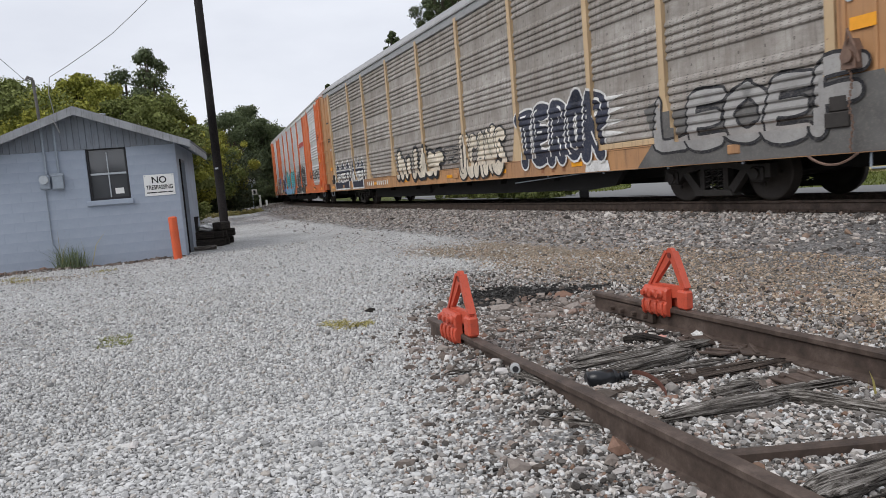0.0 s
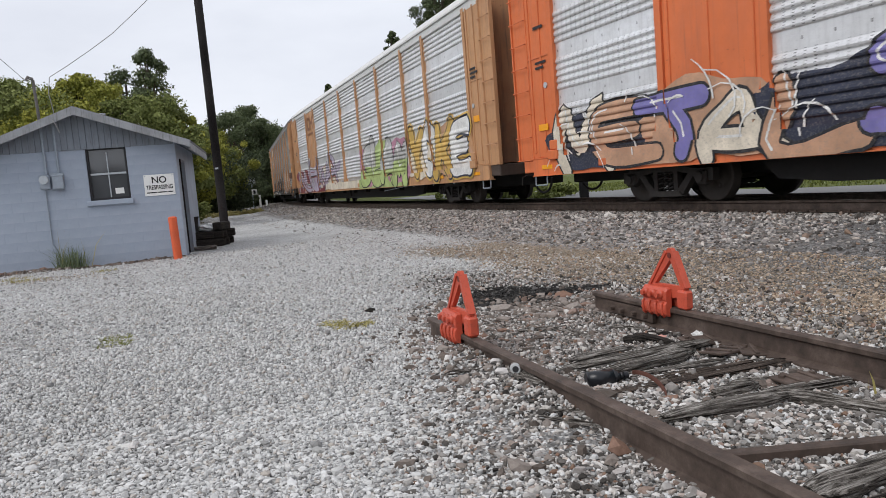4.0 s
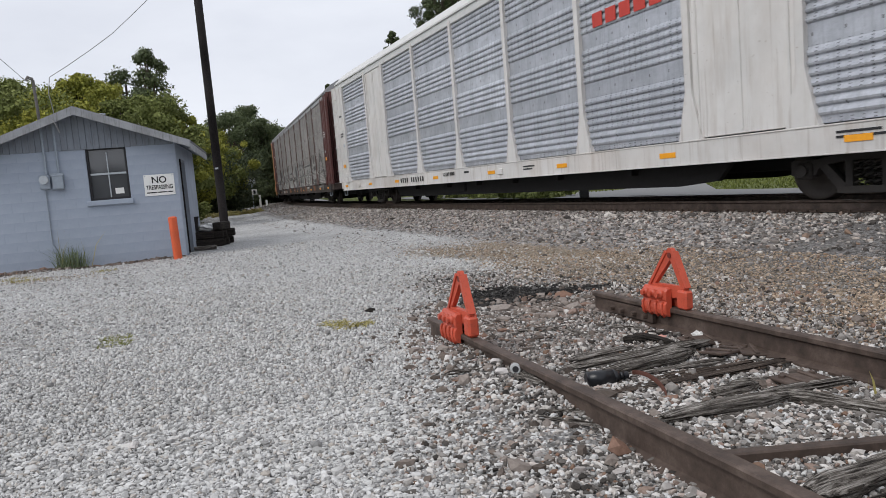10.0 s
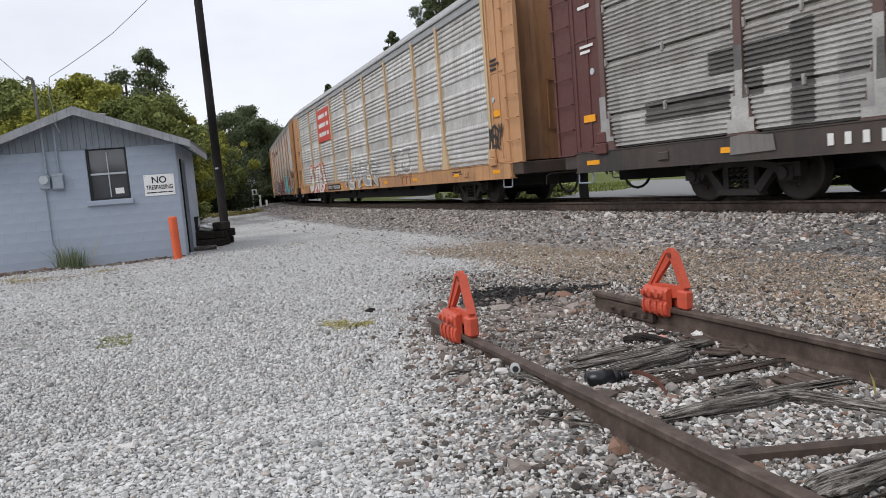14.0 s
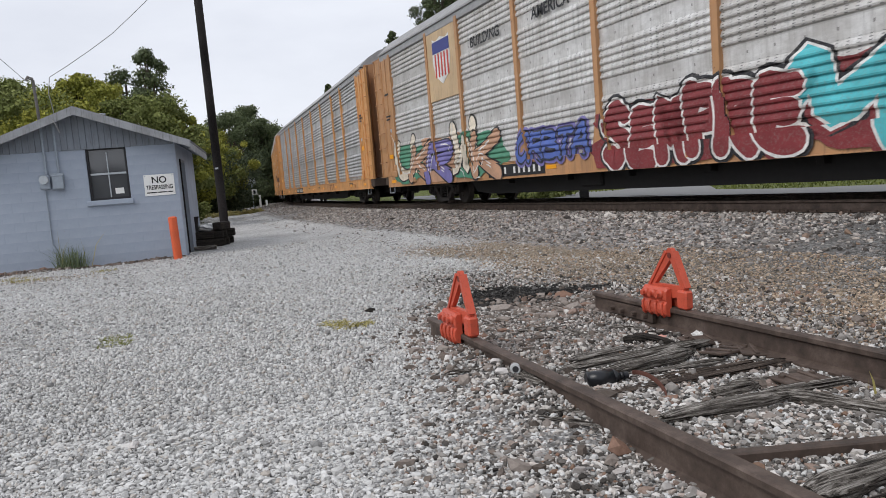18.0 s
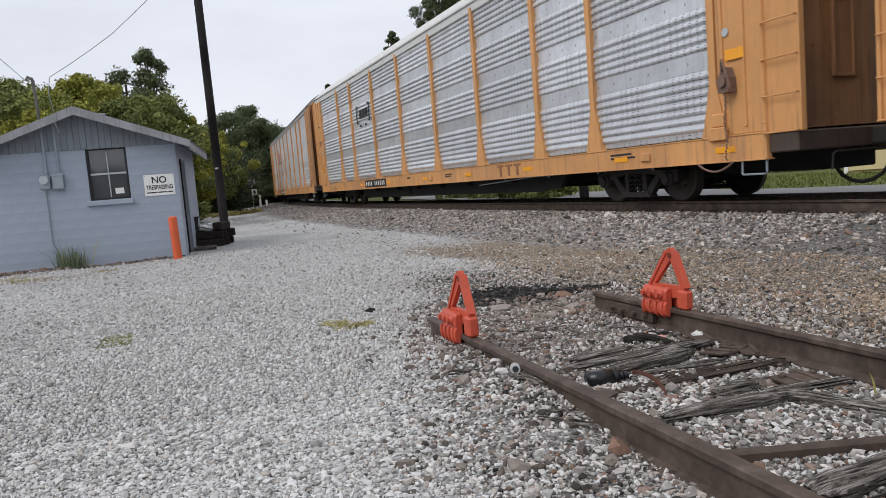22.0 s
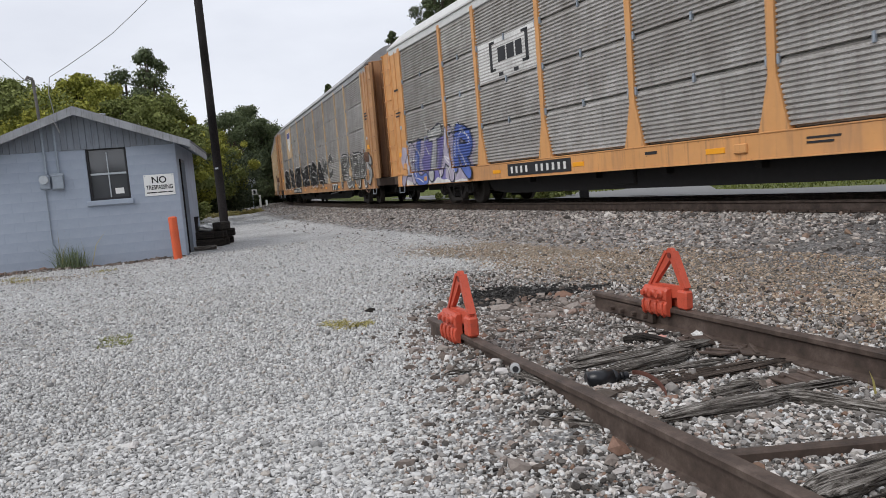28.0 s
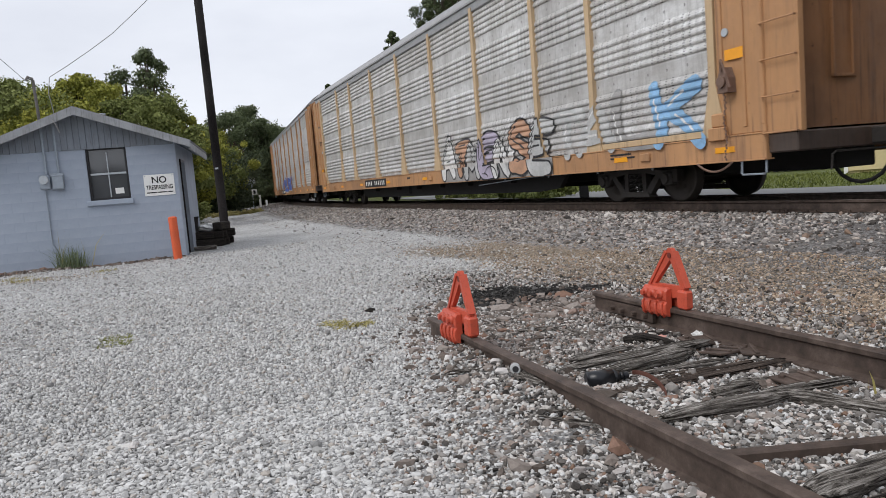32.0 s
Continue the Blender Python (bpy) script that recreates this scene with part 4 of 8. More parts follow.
def old_log(a, b, w, h, seed, label, z=0.0, material=None, tilt=0.0):
    """A weathered length of tie: a grooved body with ragged ends and a few loose slivers beside it."""
    rng = random.Random(seed)
    a, b = Vector((*a, 0)), Vector((*b, 0))
    d, mid = b - a, (a + b) / 2
    L = d.length
    ob = base("rotten_tie", Matrix.Translation((mid.x, mid.y, z + float(ground_z(mid.x, mid.y)[0]))) @ Matrix.Rotation(math.atan2(d.y, d.x), 4, "Z") @ Matrix.Rotation(tilt, 4, "Y"), label, "timber", "rotten ties")
    n, seg = 22, 12
    deep = [rng.choice((1.0, 0.97, 0.9, 0.72)) * rng.uniform(0.92, 1.05) for _ in range(n)]
    ends = [(rng.uniform(0, 0.09) * L, rng.uniform(0, 0.09) * L) for _ in range(n)]
    bm = bmesh.new()
    rings = []
    for k in range(seg + 1):
        t = k / seg
        fat = min(1.0, 0.6 + 2.2 * min(t, 1 - t)) * (1 + 0.1 * math.sin(t * 7 + seed))
        bow = 0.012 * math.sin(t * 3 + seed * 1.7)
        ring = []
        for q in range(n):
            an = math.tau * q / n
            c, sn = math.cos(an), math.sin(an)
            sq = 1 / max(abs(c), abs(sn)) ** 0.5
            g = deep[q] * (1 + rng.uniform(-0.035, 0.035))
            x = -L / 2 + ends[q][0] + (L - ends[q][0] - ends[q][1]) * t
            ring.append(bm.verts.new((x, w / 2 * c * sq * g * fat * 0.9 + bow, max(-0.02, h / 2 + h / 2 * sn * sq * g * fat * 0.9))))
        rings.append(ring)
    for r0, r1 in zip(rings[:-1], rings[1:]):
        for q in range(n):
            bm.faces.new((r0[q], r0[(q + 1) % n], r1[(q + 1) % n], r1[q]))
    bm.faces.new(rings[0])
    bm.faces.new(rings[-1])
    part("log", bm, material or TIE, ob)
    for k in range(3):
        bm = bmesh.new()
        y, x0, x1 = rng.choice((-1, 1)) * w * rng.uniform(0.45, 0.65), rng.uniform(-0.5, 0.0) * L, rng.uniform(0.1, 0.52) * L
        tube(bm, [(x0 + (x1 - x0) * i / 5, y + rng.uniform(-0.004, 0.004), 0.012 + 0.008 * math.sin(i)) for i in range(6)], rng.uniform(0.006, 0.011), 5)
        part("sliver", bm, material or TIE, ob)
    return ob


GREY_TIE = "rotten grey split railway tie half sunk in gravel"
for k, (a, b, w, h) in enumerate((
        ((0.68, 4.27), (1.14, 4.50), 0.09, 0.05), ((0.60, 4.03), (1.62, 4.46), 0.11, 0.075), ((0.80, 3.86), (1.43, 4.20), 0.12, 0.085),
        ((1.21, 3.37), (1.49, 3.46), 0.075, 0.07), ((0.87, 3.06), (1.53, 3.25), 0.105, 0.075), ((1.40, 3.33), (1.95, 3.48), 0.085, 0.055),
        ((1.51, 3.31), (1.90, 2.90), 0.09, 0.075), ((1.10, 2.24), (1.60, 2.44), 0.15, 0.085), ((0.93, 3.82), (1.55, 4.02), 0.07, 0.045))):
    old_log(a, b, w, h, k, GREY_TIE, -0.008)
for k, (a, b, w, h) in enumerate((((0.72, 3.54), (1.86, 3.93), 0.10, 0.035), ((0.95, 3.70), (1.70, 3.96), 0.06, 0.03))):
    old_log(a, b, w, h, 20 + k, "dark brown sunken railway tie in the gravel", -0.004, TIE_BROWN)
for k, (a, b, w, h) in enumerate((((1.39, 3.57), (1.72, 3.55), 0.06, 0.035), ((0.5, 5.33), (0.74, 5.35), 0.05, 0.03), ((0.75, 5.34), (1.0, 4.93), 0.05, 0.035), ((1.17, 5.22), (1.42, 5.0), 0.05, 0.03),
                                  ((-0.06, 4.02), (0.30, 4.14), 0.03, 0.02), ((0.3, 3.95), (0.47, 3.55), 0.055, 0.04), ((0.38, 3.9), (0.44, 3.62), 0.025, 0.03), ((0.36, 3.3), (0.66, 3.2), 0.03, 0.02), ((0.36, 3.24), (0.62, 3.06), 0.028, 0.018), ((1.46, 4.16), (1.72, 4.3), 0.05, 0.03))):
    split_timber("wood_scrap", a, b, w, h, 40 + k, "small splintered scrap of grey wood on the gravel", 0.008)
for k, (a, b, w, h) in enumerate((((1.14, 4.74), (1.29, 4.71), 0.075, 0.06), ((1.26, 4.90), (1.42, 4.56), 0.08, 0.05), ((1.36, 4.98), (1.52, 4.8), 0.05, 0.03))):
    old_log(a, b, w, h, 60 + k, "short black lump of creosoted wood in the gravel", -0.005, TIE_DARK)


def loose_plate(x, y, turn, tip):
    ob = base("tie_plate", pose(x, y, 0.02 + float(ground_z(x, y)[0]), tip, 4, turn), "rusty steel tie plate lying loose beside the rail", "steel plate", "loose tie plates")
    bm = bmesh.new()
    box(bm, -0.14, 0.14, -0.085, 0.085, 0.0, 0.016, 0.004)
    box(bm, -0.07, -0.045, -0.085, 0.085, 0.014, 0.028, 0.004)
    box(bm, 0.045, 0.07, -0.085, 0.085, 0.014, 0.028, 0.004)
    part("plate", bm, RAIL, ob)
    for p in (-0.1, 0.1):
        bm = bmesh.new()
        rod(bm, (p, 0.04, 0.012), (p, 0.04, 0.03), 0.016, 6)
        part("spike_head", bm, RAIL, ob)


for x, y, turn, tip in ((1.60, 4.52, 12, 6), (1.62, 4.22, 30, -5), (1.82, 4.15, -10, 4), (1.73, 3.52, 20, 3)):
    loose_plate(x, y, turn, tip)


def litter():
    # steel strap lying across the siding
    ob = base("tie_rod", pose(1.36, 2.63, 0.03, 0, 0, 1), "rusty flat steel gauge rod across the siding", "steel bar")
    bm = bmesh.new()
    box(bm, -0.42, 0.55, -0.028, 0.028, -0.012, 0.03, 0.006)
    part("bar", bm, RAIL, ob)
    # black bottle
    ob = base("black_bottle", pose(0.80, 3.76, 0.045, 0, 90, 12), "black plastic oil bottle lying in gravel", "bottle")
    dark = plain("black_plastic", (0.012, 0.013, 0.016), 0.28, 0, 20, 0.2, 0.02)
    bm = bmesh.new()
    for z0, z1, r0, r1 in ((-0.1, 0.04, 0.045, 0.045), (0.04, 0.085, 0.045, 0.018), (0.085, 0.105, 0.018, 0.018)):
        rod(bm, (0, 0, z0), (0, 0, z1), r0, 16, r1)
    part("body", bm, dark, ob, smooth=True)
    bm = bmesh.new()
    rod(bm, (0, 0, 0.105), (0, 0, 0.128), 0.02, 14)
    part("cap", bm, dark, ob)
    # drink can
    ob = base("drink_can", pose(0.34, 3.86, 0.11, 80, 0, -6), "crushed pale drink can beside the rail", "can")
    tin = plain("pale_tin", (0.55, 0.55, 0.54), 0.35, 0.7, 30, 0.2)
    bm = bmesh.new()
    rod(bm, (0, 0, -0.05), (0, 0, 0.05), 0.032, 18)
    rod(bm, (0, 0, 0.05), (0, 0, 0.058), 0.032, 18, 0.026)
    part("shell", bm, tin, ob)
    bm = bmesh.new()
    rod(bm, (0, 0, 0.0582), (0, 0, 0.0592), 0.017, 14)
    part("opening", bm, INK, ob)
    # rusty hoop
    ob = base("steel_hoop", pose(0.93, 3.5, 0.02, 10, 0, 0), "bent rusty steel strap hoop in the gravel", "hoop")
    bm = bmesh.new()
    tube(bm, [(0.1 * math.cos(a), 0.16 * math.sin(a), 0.02 + 0.03 * math.sin(a * 0.8)) for a in np.linspace(-1.6, 1.7, 21)], 0.013, 6, 0.25)
    part("strap", bm, plain("dark_rust", (0.10, 0.04, 0.028), 0.85, 0, 20, 0.3), ob)
    # stray larger stones and paper
    pale = plain("pale_stone", (0.55, 0.52, 0.5), 0.9, 0, 25, 0.2, 0.4)
    for x, y, r, mat, lab in ((-1.54, 3.36, 0.035, pale, "large pale stone on the gravel"), (1.63, 4.7, 0.055, SIGN_WHITE, "crumpled white paper scrap by the rail"),
                              (1.4, 4.74, 0.04, plain("pink_paper", (0.6, 0.3, 0.25), 0.8), "crumpled pink wrapper by the rail"),
                              (0.26, 4.12, 0.045, pale, "flat pale stone by the rail"), (0.27, 3.9, 0.045, pale, "flat pale stone by the rail"),
                              (-0.72, 6.72, 0.05, TIE_DARK, "dark lump of wood on the lot"), (1.75, 3.05, 0.04, pale, "pale stone between the rails")):
        ob = base("stone" if mat is pale else "scrap", pose(x, y, 0.005 + float(ground_z(x, y)[0]), 0, 0, x * 50), lab, "stone" if mat is pale else "litter")
        bm = bmesh.new()
        bmesh.ops.create_icosphere(bm, subdivisions=2, radius=r)
        for v in bm.verts:
            k = 0.75 + 0.5 * noise.noise(v.co * 30 + Vector((x * 9, y, 0)))
            v.co = Vector((v.co.x * k * 1.3, v.co.y * k, v.co.z * k * 0.6 + r * 0.35))
        part("lump", bm, mat, ob)


litter()


def tuft(name, x, y, n, height, spread_r, mat, label, seed, lean=0.5):
    """A tuft of narrow blades."""
    rng = random.Random(seed)
    ob = base(name, pose(x, y, float(ground_z(x, y)[0])), label, "plant")
    bm = bmesh.new()
    for _ in range(n):
        a, r = rng.uniform(0, math.tau), spread_r * math.sqrt(rng.random())
        h = height * rng.uniform(0.45, 1.1)
        b = rng.uniform(0, math.tau)
        tip = Vector((math.cos(b), math.sin(b), 0)) * h * lean * rng.random()
        w = 0.003 + 0.006 * rng.random()
        s = Vector((-math.sin(b + 1), math.cos(b + 1), 0)) * w
        p = Vector((r * math.cos(a), r * math.sin(a), 0))
        v = [bm.verts.new(p - s), bm.verts.new(p + s), bm.verts.new(p + tip * 0.35 + Vector((0, 0, h * 0.6)) + s * 0.8),
             bm.verts.new(p + tip * 0.35 + Vector((0, 0, h * 0.6)) - s * 0.8), bm.verts.new(p + tip + Vector((0, 0, h)))]
        bm.faces.new(v[:4])
        bm.faces.new((v[3], v[2], v[4]))
    part("foliage", bm, mat, ob)


tuft("weed", -7.58, 14.72, 150, 0.5, 0.24, WEED, "tall green weed growing at the shed wall", 1, 0.9)
tuft("weed", -7.4, 14.7, 60, 0.42, 0.2, WEED, "green weed growing at the shed wall", 2, 1.2)
tuft("weed_stalks", -7.5, 14.72, 9, 0.95, 0.34, STRAW, "thin dry stalks standing over the green weed", 12, 0.5)
for k, (x, y, n, r) in enumerate(((-0.98, 6.12, 160, 0.14), (-0.74, 6.03, 110, 0.11), (-0.87, 5.95, 80, 0.12))):
    tuft("dry_grass", x, y, n * 2, 0.034, r, STRAW, "flat patch of yellow dry grass in gravel", 20 + k, 2.6)
for k, (x, y, n, r) in enumerate(((-2.93, 6.28, 150, 0.14), (-2.8, 6.0, 120, 0.16))):
    tuft("dry_grass", x, y, n, 0.03, r, GREEN_STRAW, "flat patch of green and yellow grass in gravel", 30 + k, 2.2)
for k, (x, y, n, r) in enumerate(((-7.9, 13.25, 200, 0.35), (-7.3, 12.75, 160, 0.3), (-6.35, 13.5, 200, 0.25), (-8.2, 12.7, 160, 0.4))):
    tuft("dry_grass", x, y, n, 0.035, r, STRAW, "yellow dry grass before the shed", 40 + k, 2.2)
tuft("dry_weed", 1.93, 3.28, 2, 0.14, 0.04, STRAW, "single dry stalks by the rail", 8, 0.5)


def timber_pile():
    """Blackened ties stacked round the pole's foot, with rubbish on top."""
    for k, (x, y, z, L, a) in enumerate(((-5.92, 17.85, 0.0, 1.1, 2), (-5.9, 18.15, 0.0, 1.15, -4), (-5.88, 17.95, 0.2, 1.1, 5), (-6.0, 18.6, 0.0, 1.3, 6), (-5.85, 18.45, 0.21, 1.2, -6),
                                         (-5.52, 18.3, 0.2, 0.75, 78), (-5.55, 18.5, 0.0, 0.85, 82), (-5.48, 18.2, 0.4, 0.6, 70))):
        ob = base("stacked_tie", pose(x, y, z, 0, 0, a + 15), "black creosoted railway tie stacked beside the shed", "timber", "stacked ties")
        bm = bmesh.new()
        box(bm, -L / 2, L / 2, -0.115, 0.115, 0.0, 0.19, 0.02)
        part("beam", bm, TIE_DARK, ob)
    ob = base("plank", pose(-5.72, 17.0, 0.0, 0, 0, 14), "weathered grey plank on the ground by the shed", "timber")
    bm = bmesh.new()
    box(bm, -0.42, 0.42, -0.1, 0.1, 0.0, 0.09, 0.012)
    part("board", bm, TIE, ob)
    ob = base("black_drum", pose(-6.2, 18.0, 0.4), "black plastic tub on the stacked ties", "tub")
    bm = bmesh.new()
    rod(bm, (0, 0, 0), (0, 0, 0.36), 0.2, 18, 0.22)
    rod(bm, (0, 0, 0.34), (0, 0, 0.37), 0.235, 18)
    part("tub_body", bm, BLACK, ob)
    ob = base("white_bag", pose(-5.78, 18.2, 0.42, 0, 0, 20), "crumpled white plastic bag on the stacked ties", "bag")
    bm = bmesh.new()
    bmesh.ops.create_icosphere(bm, subdivisions=3, radius=0.2)
    for v in bm.verts:
        k = 0.8 + 0.5 * noise.noise(v.co * 9)
        v.co = Vector((v.co.x * 1.5 * k, v.co.y * k, (v.co.z * k + 0.12) * 0.55))
    part("bag_body", bm, SIGN_WHITE, ob)


timber_pile()


# ---------------------------------------------------------------- trees and the far side
def crown_mesh(rng, lumps, per, leaf):
    """Leaf sprays round several limb ends: small bent quads with gaps between."""
    n = sum(int(per * l[4]) for l in lumps)
    out_v = np.empty((n, 3, 3))
    k = 0
    for cx, cy, cz, r, w in lumps:
        c = int(per * w)
        d = rng.normal(size=(c, 3))
        d /= np.linalg.norm(d, axis=1, keepdims=True)
        rad = r * rng.uniform(0.1, 1.0, c) ** 0.5 * (1 + 0.35 * np.maximum(0, np.sin(d[:, 0] * 7 + cx * 3) * np.sin(d[:, 2] * 6 + cy * 3)) - 0.25 * np.maximum(0, np.sin(d[:, 1] * 8 + cz * 5)))
        p = np.array((cx, cy, cz)) + d * rad[:, None] * np.array((1, 1, 0.85))
        a = rng.normal(size=(c, 3))
        a /= np.linalg.norm(a, axis=1, keepdims=True)
        b = np.cross(a, d + 0.3 * rng.normal(size=(c, 3)))
        b /= np.linalg.norm(b, axis=1, keepdims=True) + 1e-9
        s = leaf * rng.uniform(0.5, 1.3, (c, 1))
        out_v[k:k + c, 0], out_v[k:k + c, 1], out_v[k:k + c, 2] = p - a * s, p + a * s * 0.6 + b * s * 0.7, p + a * s * 0.6 - b * s * 0.7
        k += c
    me = bpy.data.meshes.new("crown")
    me.vertices.add(n * 3)
    me.vertices.foreach_set("co", out_v.astype(np.float32).ravel())
    me.loops.add(n * 3)
    me.loops.foreach_set("vertex_index", np.arange(n * 3, dtype=np.int32))
    me.polygons.add(n)
    me.polygons.foreach_set("loop_start", np.arange(0, n * 3, 3, dtype=np.int32))
    me.update(calc_edges=True)
    return me


def tree(az, dist, top, width, mat, seed, label, low=0.25, per=900, leaf=0.2, lumps_n=14, shape="round", lump=0.1):
    """A tree whose tip stands top metres high, dist metres off at the bearing az."""
    rng = np.random.default_rng(seed)
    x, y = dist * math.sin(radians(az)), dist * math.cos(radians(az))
    ob = base("tree", pose(x, y, 0.0), label, "tree")
    lumps = []
    bm = bmesh.new()
    trunk_r = 0.018 * top + 0.04
    rod(bm, (0, 0, -0.3), (0, 0, top * 0.55), trunk_r, 10, trunk_r * 0.55)
    rod(bm, (0, 0, top * 0.55), (0.1, 0, top * 0.9), trunk_r * 0.55, 8, 0.03)
    for i in range(lumps_n):
        t = low + (1 - low) * (i + 0.5) / lumps_n
        a = rng.uniform(0, math.tau)
        env = math.sin(min(1.0, (t - low) / (1 - low) * 0.9 + 0.12) * math.pi) ** 0.6 if shape == "round" else max(0.15, 1.05 - t)
        r = width * 0.5 * env * rng.uniform(0.3, 1.05)
        size = width * lump * rng.uniform(0.5, 1.6)
        c = (r * math.cos(a), r * math.sin(a), min(top * t, top - size * 0.8))
        lumps.append((*c, size, 1.0))
        rod(bm, (0, 0, c[2] * 0.72), c, trunk_r * 0.3, 6, 0.02)
    lumps.append((0, 0, top - width * 0.14, width * 0.14, 0.6))
    part("trunk", bm, BARK, ob)
    part("crown", crown_mesh(rng, lumps, per, leaf), mat, ob)
    return ob


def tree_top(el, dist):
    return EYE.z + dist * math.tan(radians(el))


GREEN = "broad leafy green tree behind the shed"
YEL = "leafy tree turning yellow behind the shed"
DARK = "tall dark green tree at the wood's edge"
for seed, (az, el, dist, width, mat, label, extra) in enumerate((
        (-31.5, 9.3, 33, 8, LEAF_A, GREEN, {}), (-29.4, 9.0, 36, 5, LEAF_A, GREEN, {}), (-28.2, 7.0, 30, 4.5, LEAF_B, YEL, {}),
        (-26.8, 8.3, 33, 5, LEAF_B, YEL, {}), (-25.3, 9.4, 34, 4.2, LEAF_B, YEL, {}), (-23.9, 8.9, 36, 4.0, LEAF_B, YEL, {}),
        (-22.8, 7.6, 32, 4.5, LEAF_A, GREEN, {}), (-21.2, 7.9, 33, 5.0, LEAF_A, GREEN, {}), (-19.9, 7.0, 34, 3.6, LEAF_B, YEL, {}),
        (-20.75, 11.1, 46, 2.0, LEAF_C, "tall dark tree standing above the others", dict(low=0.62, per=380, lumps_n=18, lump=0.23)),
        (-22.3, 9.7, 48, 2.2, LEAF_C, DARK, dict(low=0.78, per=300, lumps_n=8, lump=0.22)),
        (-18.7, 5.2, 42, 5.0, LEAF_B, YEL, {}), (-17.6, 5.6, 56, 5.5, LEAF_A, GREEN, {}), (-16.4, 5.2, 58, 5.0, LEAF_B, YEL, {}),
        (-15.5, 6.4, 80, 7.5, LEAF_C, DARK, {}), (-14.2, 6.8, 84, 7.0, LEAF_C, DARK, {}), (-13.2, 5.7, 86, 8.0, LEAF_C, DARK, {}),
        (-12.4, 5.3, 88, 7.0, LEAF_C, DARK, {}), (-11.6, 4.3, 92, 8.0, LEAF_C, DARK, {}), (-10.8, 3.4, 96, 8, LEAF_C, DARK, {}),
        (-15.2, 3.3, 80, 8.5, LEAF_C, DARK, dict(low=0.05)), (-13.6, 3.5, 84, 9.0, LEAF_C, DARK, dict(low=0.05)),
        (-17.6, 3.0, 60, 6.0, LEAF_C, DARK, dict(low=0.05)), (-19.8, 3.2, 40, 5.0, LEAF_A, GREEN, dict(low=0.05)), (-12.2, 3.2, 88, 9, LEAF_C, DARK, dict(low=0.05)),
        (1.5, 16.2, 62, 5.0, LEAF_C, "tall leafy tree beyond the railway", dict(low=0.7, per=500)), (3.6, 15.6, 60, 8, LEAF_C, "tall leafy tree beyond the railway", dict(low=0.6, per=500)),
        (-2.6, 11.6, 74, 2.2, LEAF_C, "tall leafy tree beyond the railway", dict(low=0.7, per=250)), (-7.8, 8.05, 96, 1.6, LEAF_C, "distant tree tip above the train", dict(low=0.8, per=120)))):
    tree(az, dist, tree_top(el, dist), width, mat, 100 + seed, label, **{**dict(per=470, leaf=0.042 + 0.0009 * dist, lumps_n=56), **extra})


def hedge(name, pts, height, depth, mat, seed, label, per=420, leaf=0.25):
    """A ragged wall of undergrowth along a line of points."""
    rng = np.random.default_rng(seed)
    lumps = []
    for (x0, y0), (x1, y1) in zip(pts[:-1], pts[1:]):
        n = max(2, int(math.hypot(x1 - x0, y1 - y0) / (height * 0.45)))
        for i in range(n):
            t = (i + rng.uniform(0, 1)) / n
            for level in (0.25, 0.6):
                lumps.append((x0 + (x1 - x0) * t + rng.normal() * depth, y0 + (y1 - y0) * t + rng.normal() * depth, height * level * rng.uniform(0.7, 1.25), height * rng.uniform(0.28, 0.45), 1.0))
    me = crown_mesh(rng, lumps, per, leaf)
    me.materials.append(mat)
    tagged(new(name, me), label, "undergrowth", kind="stuff")


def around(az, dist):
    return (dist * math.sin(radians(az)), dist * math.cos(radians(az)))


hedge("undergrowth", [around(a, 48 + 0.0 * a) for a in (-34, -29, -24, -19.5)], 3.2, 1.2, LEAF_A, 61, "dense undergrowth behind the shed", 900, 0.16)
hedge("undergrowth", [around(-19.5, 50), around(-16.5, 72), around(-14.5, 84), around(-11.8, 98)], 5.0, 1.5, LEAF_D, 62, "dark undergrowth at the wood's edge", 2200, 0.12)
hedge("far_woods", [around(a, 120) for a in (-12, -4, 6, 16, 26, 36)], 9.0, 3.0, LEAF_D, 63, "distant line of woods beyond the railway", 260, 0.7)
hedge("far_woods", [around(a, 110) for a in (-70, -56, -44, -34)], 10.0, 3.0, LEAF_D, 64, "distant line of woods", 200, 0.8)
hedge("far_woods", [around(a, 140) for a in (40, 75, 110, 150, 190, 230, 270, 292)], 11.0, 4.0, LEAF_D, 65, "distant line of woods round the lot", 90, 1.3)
hedge("dry_verge", [(-17.0, 46.5), (-14.6, 47.5), (-12.6, 51.5)], 0.28, 0.5, STRAW, 67, "yellow dry grass at the lot's far edge", 170, 0.08)
hedge("far_shrubs", [(4.6, 27.0), (3.0, 33.0), (0.5, 40.0)], 0.7, 0.5, LEAF_A, 66, "low green shrubs beyond the track", 200, 0.1)


def road_strip():
    """A worn road that runs beyond the tracks, laid on the verge."""
    verts, faces = [], []
    for i, s in enumerate(np.arange(-30, 60, 1.5)):
        x, y = line_at(s)
        t = heading_at(s)
        a = 3.6 + 0.06 * max(0.0, 4 - s)
        b = a + 3.4 + 0.10 * max(0.0, 4 - s)
        for d in (a, b):
            px, py = x - d * math.sin(t), y + d * math.cos(t)
            verts.append((px, py, float(ground_z(px, py)[0]) + 0.035))
        if i:
            k = 2 * i
            faces.append((k - 2, k - 1, k + 1, k))
    me = mesh_from("road", verts, faces)
    me.materials.append(ROAD)
    tagged(new("road", me), "pale worn asphalt road beyond the railway", "road", kind="structure")


road_strip()


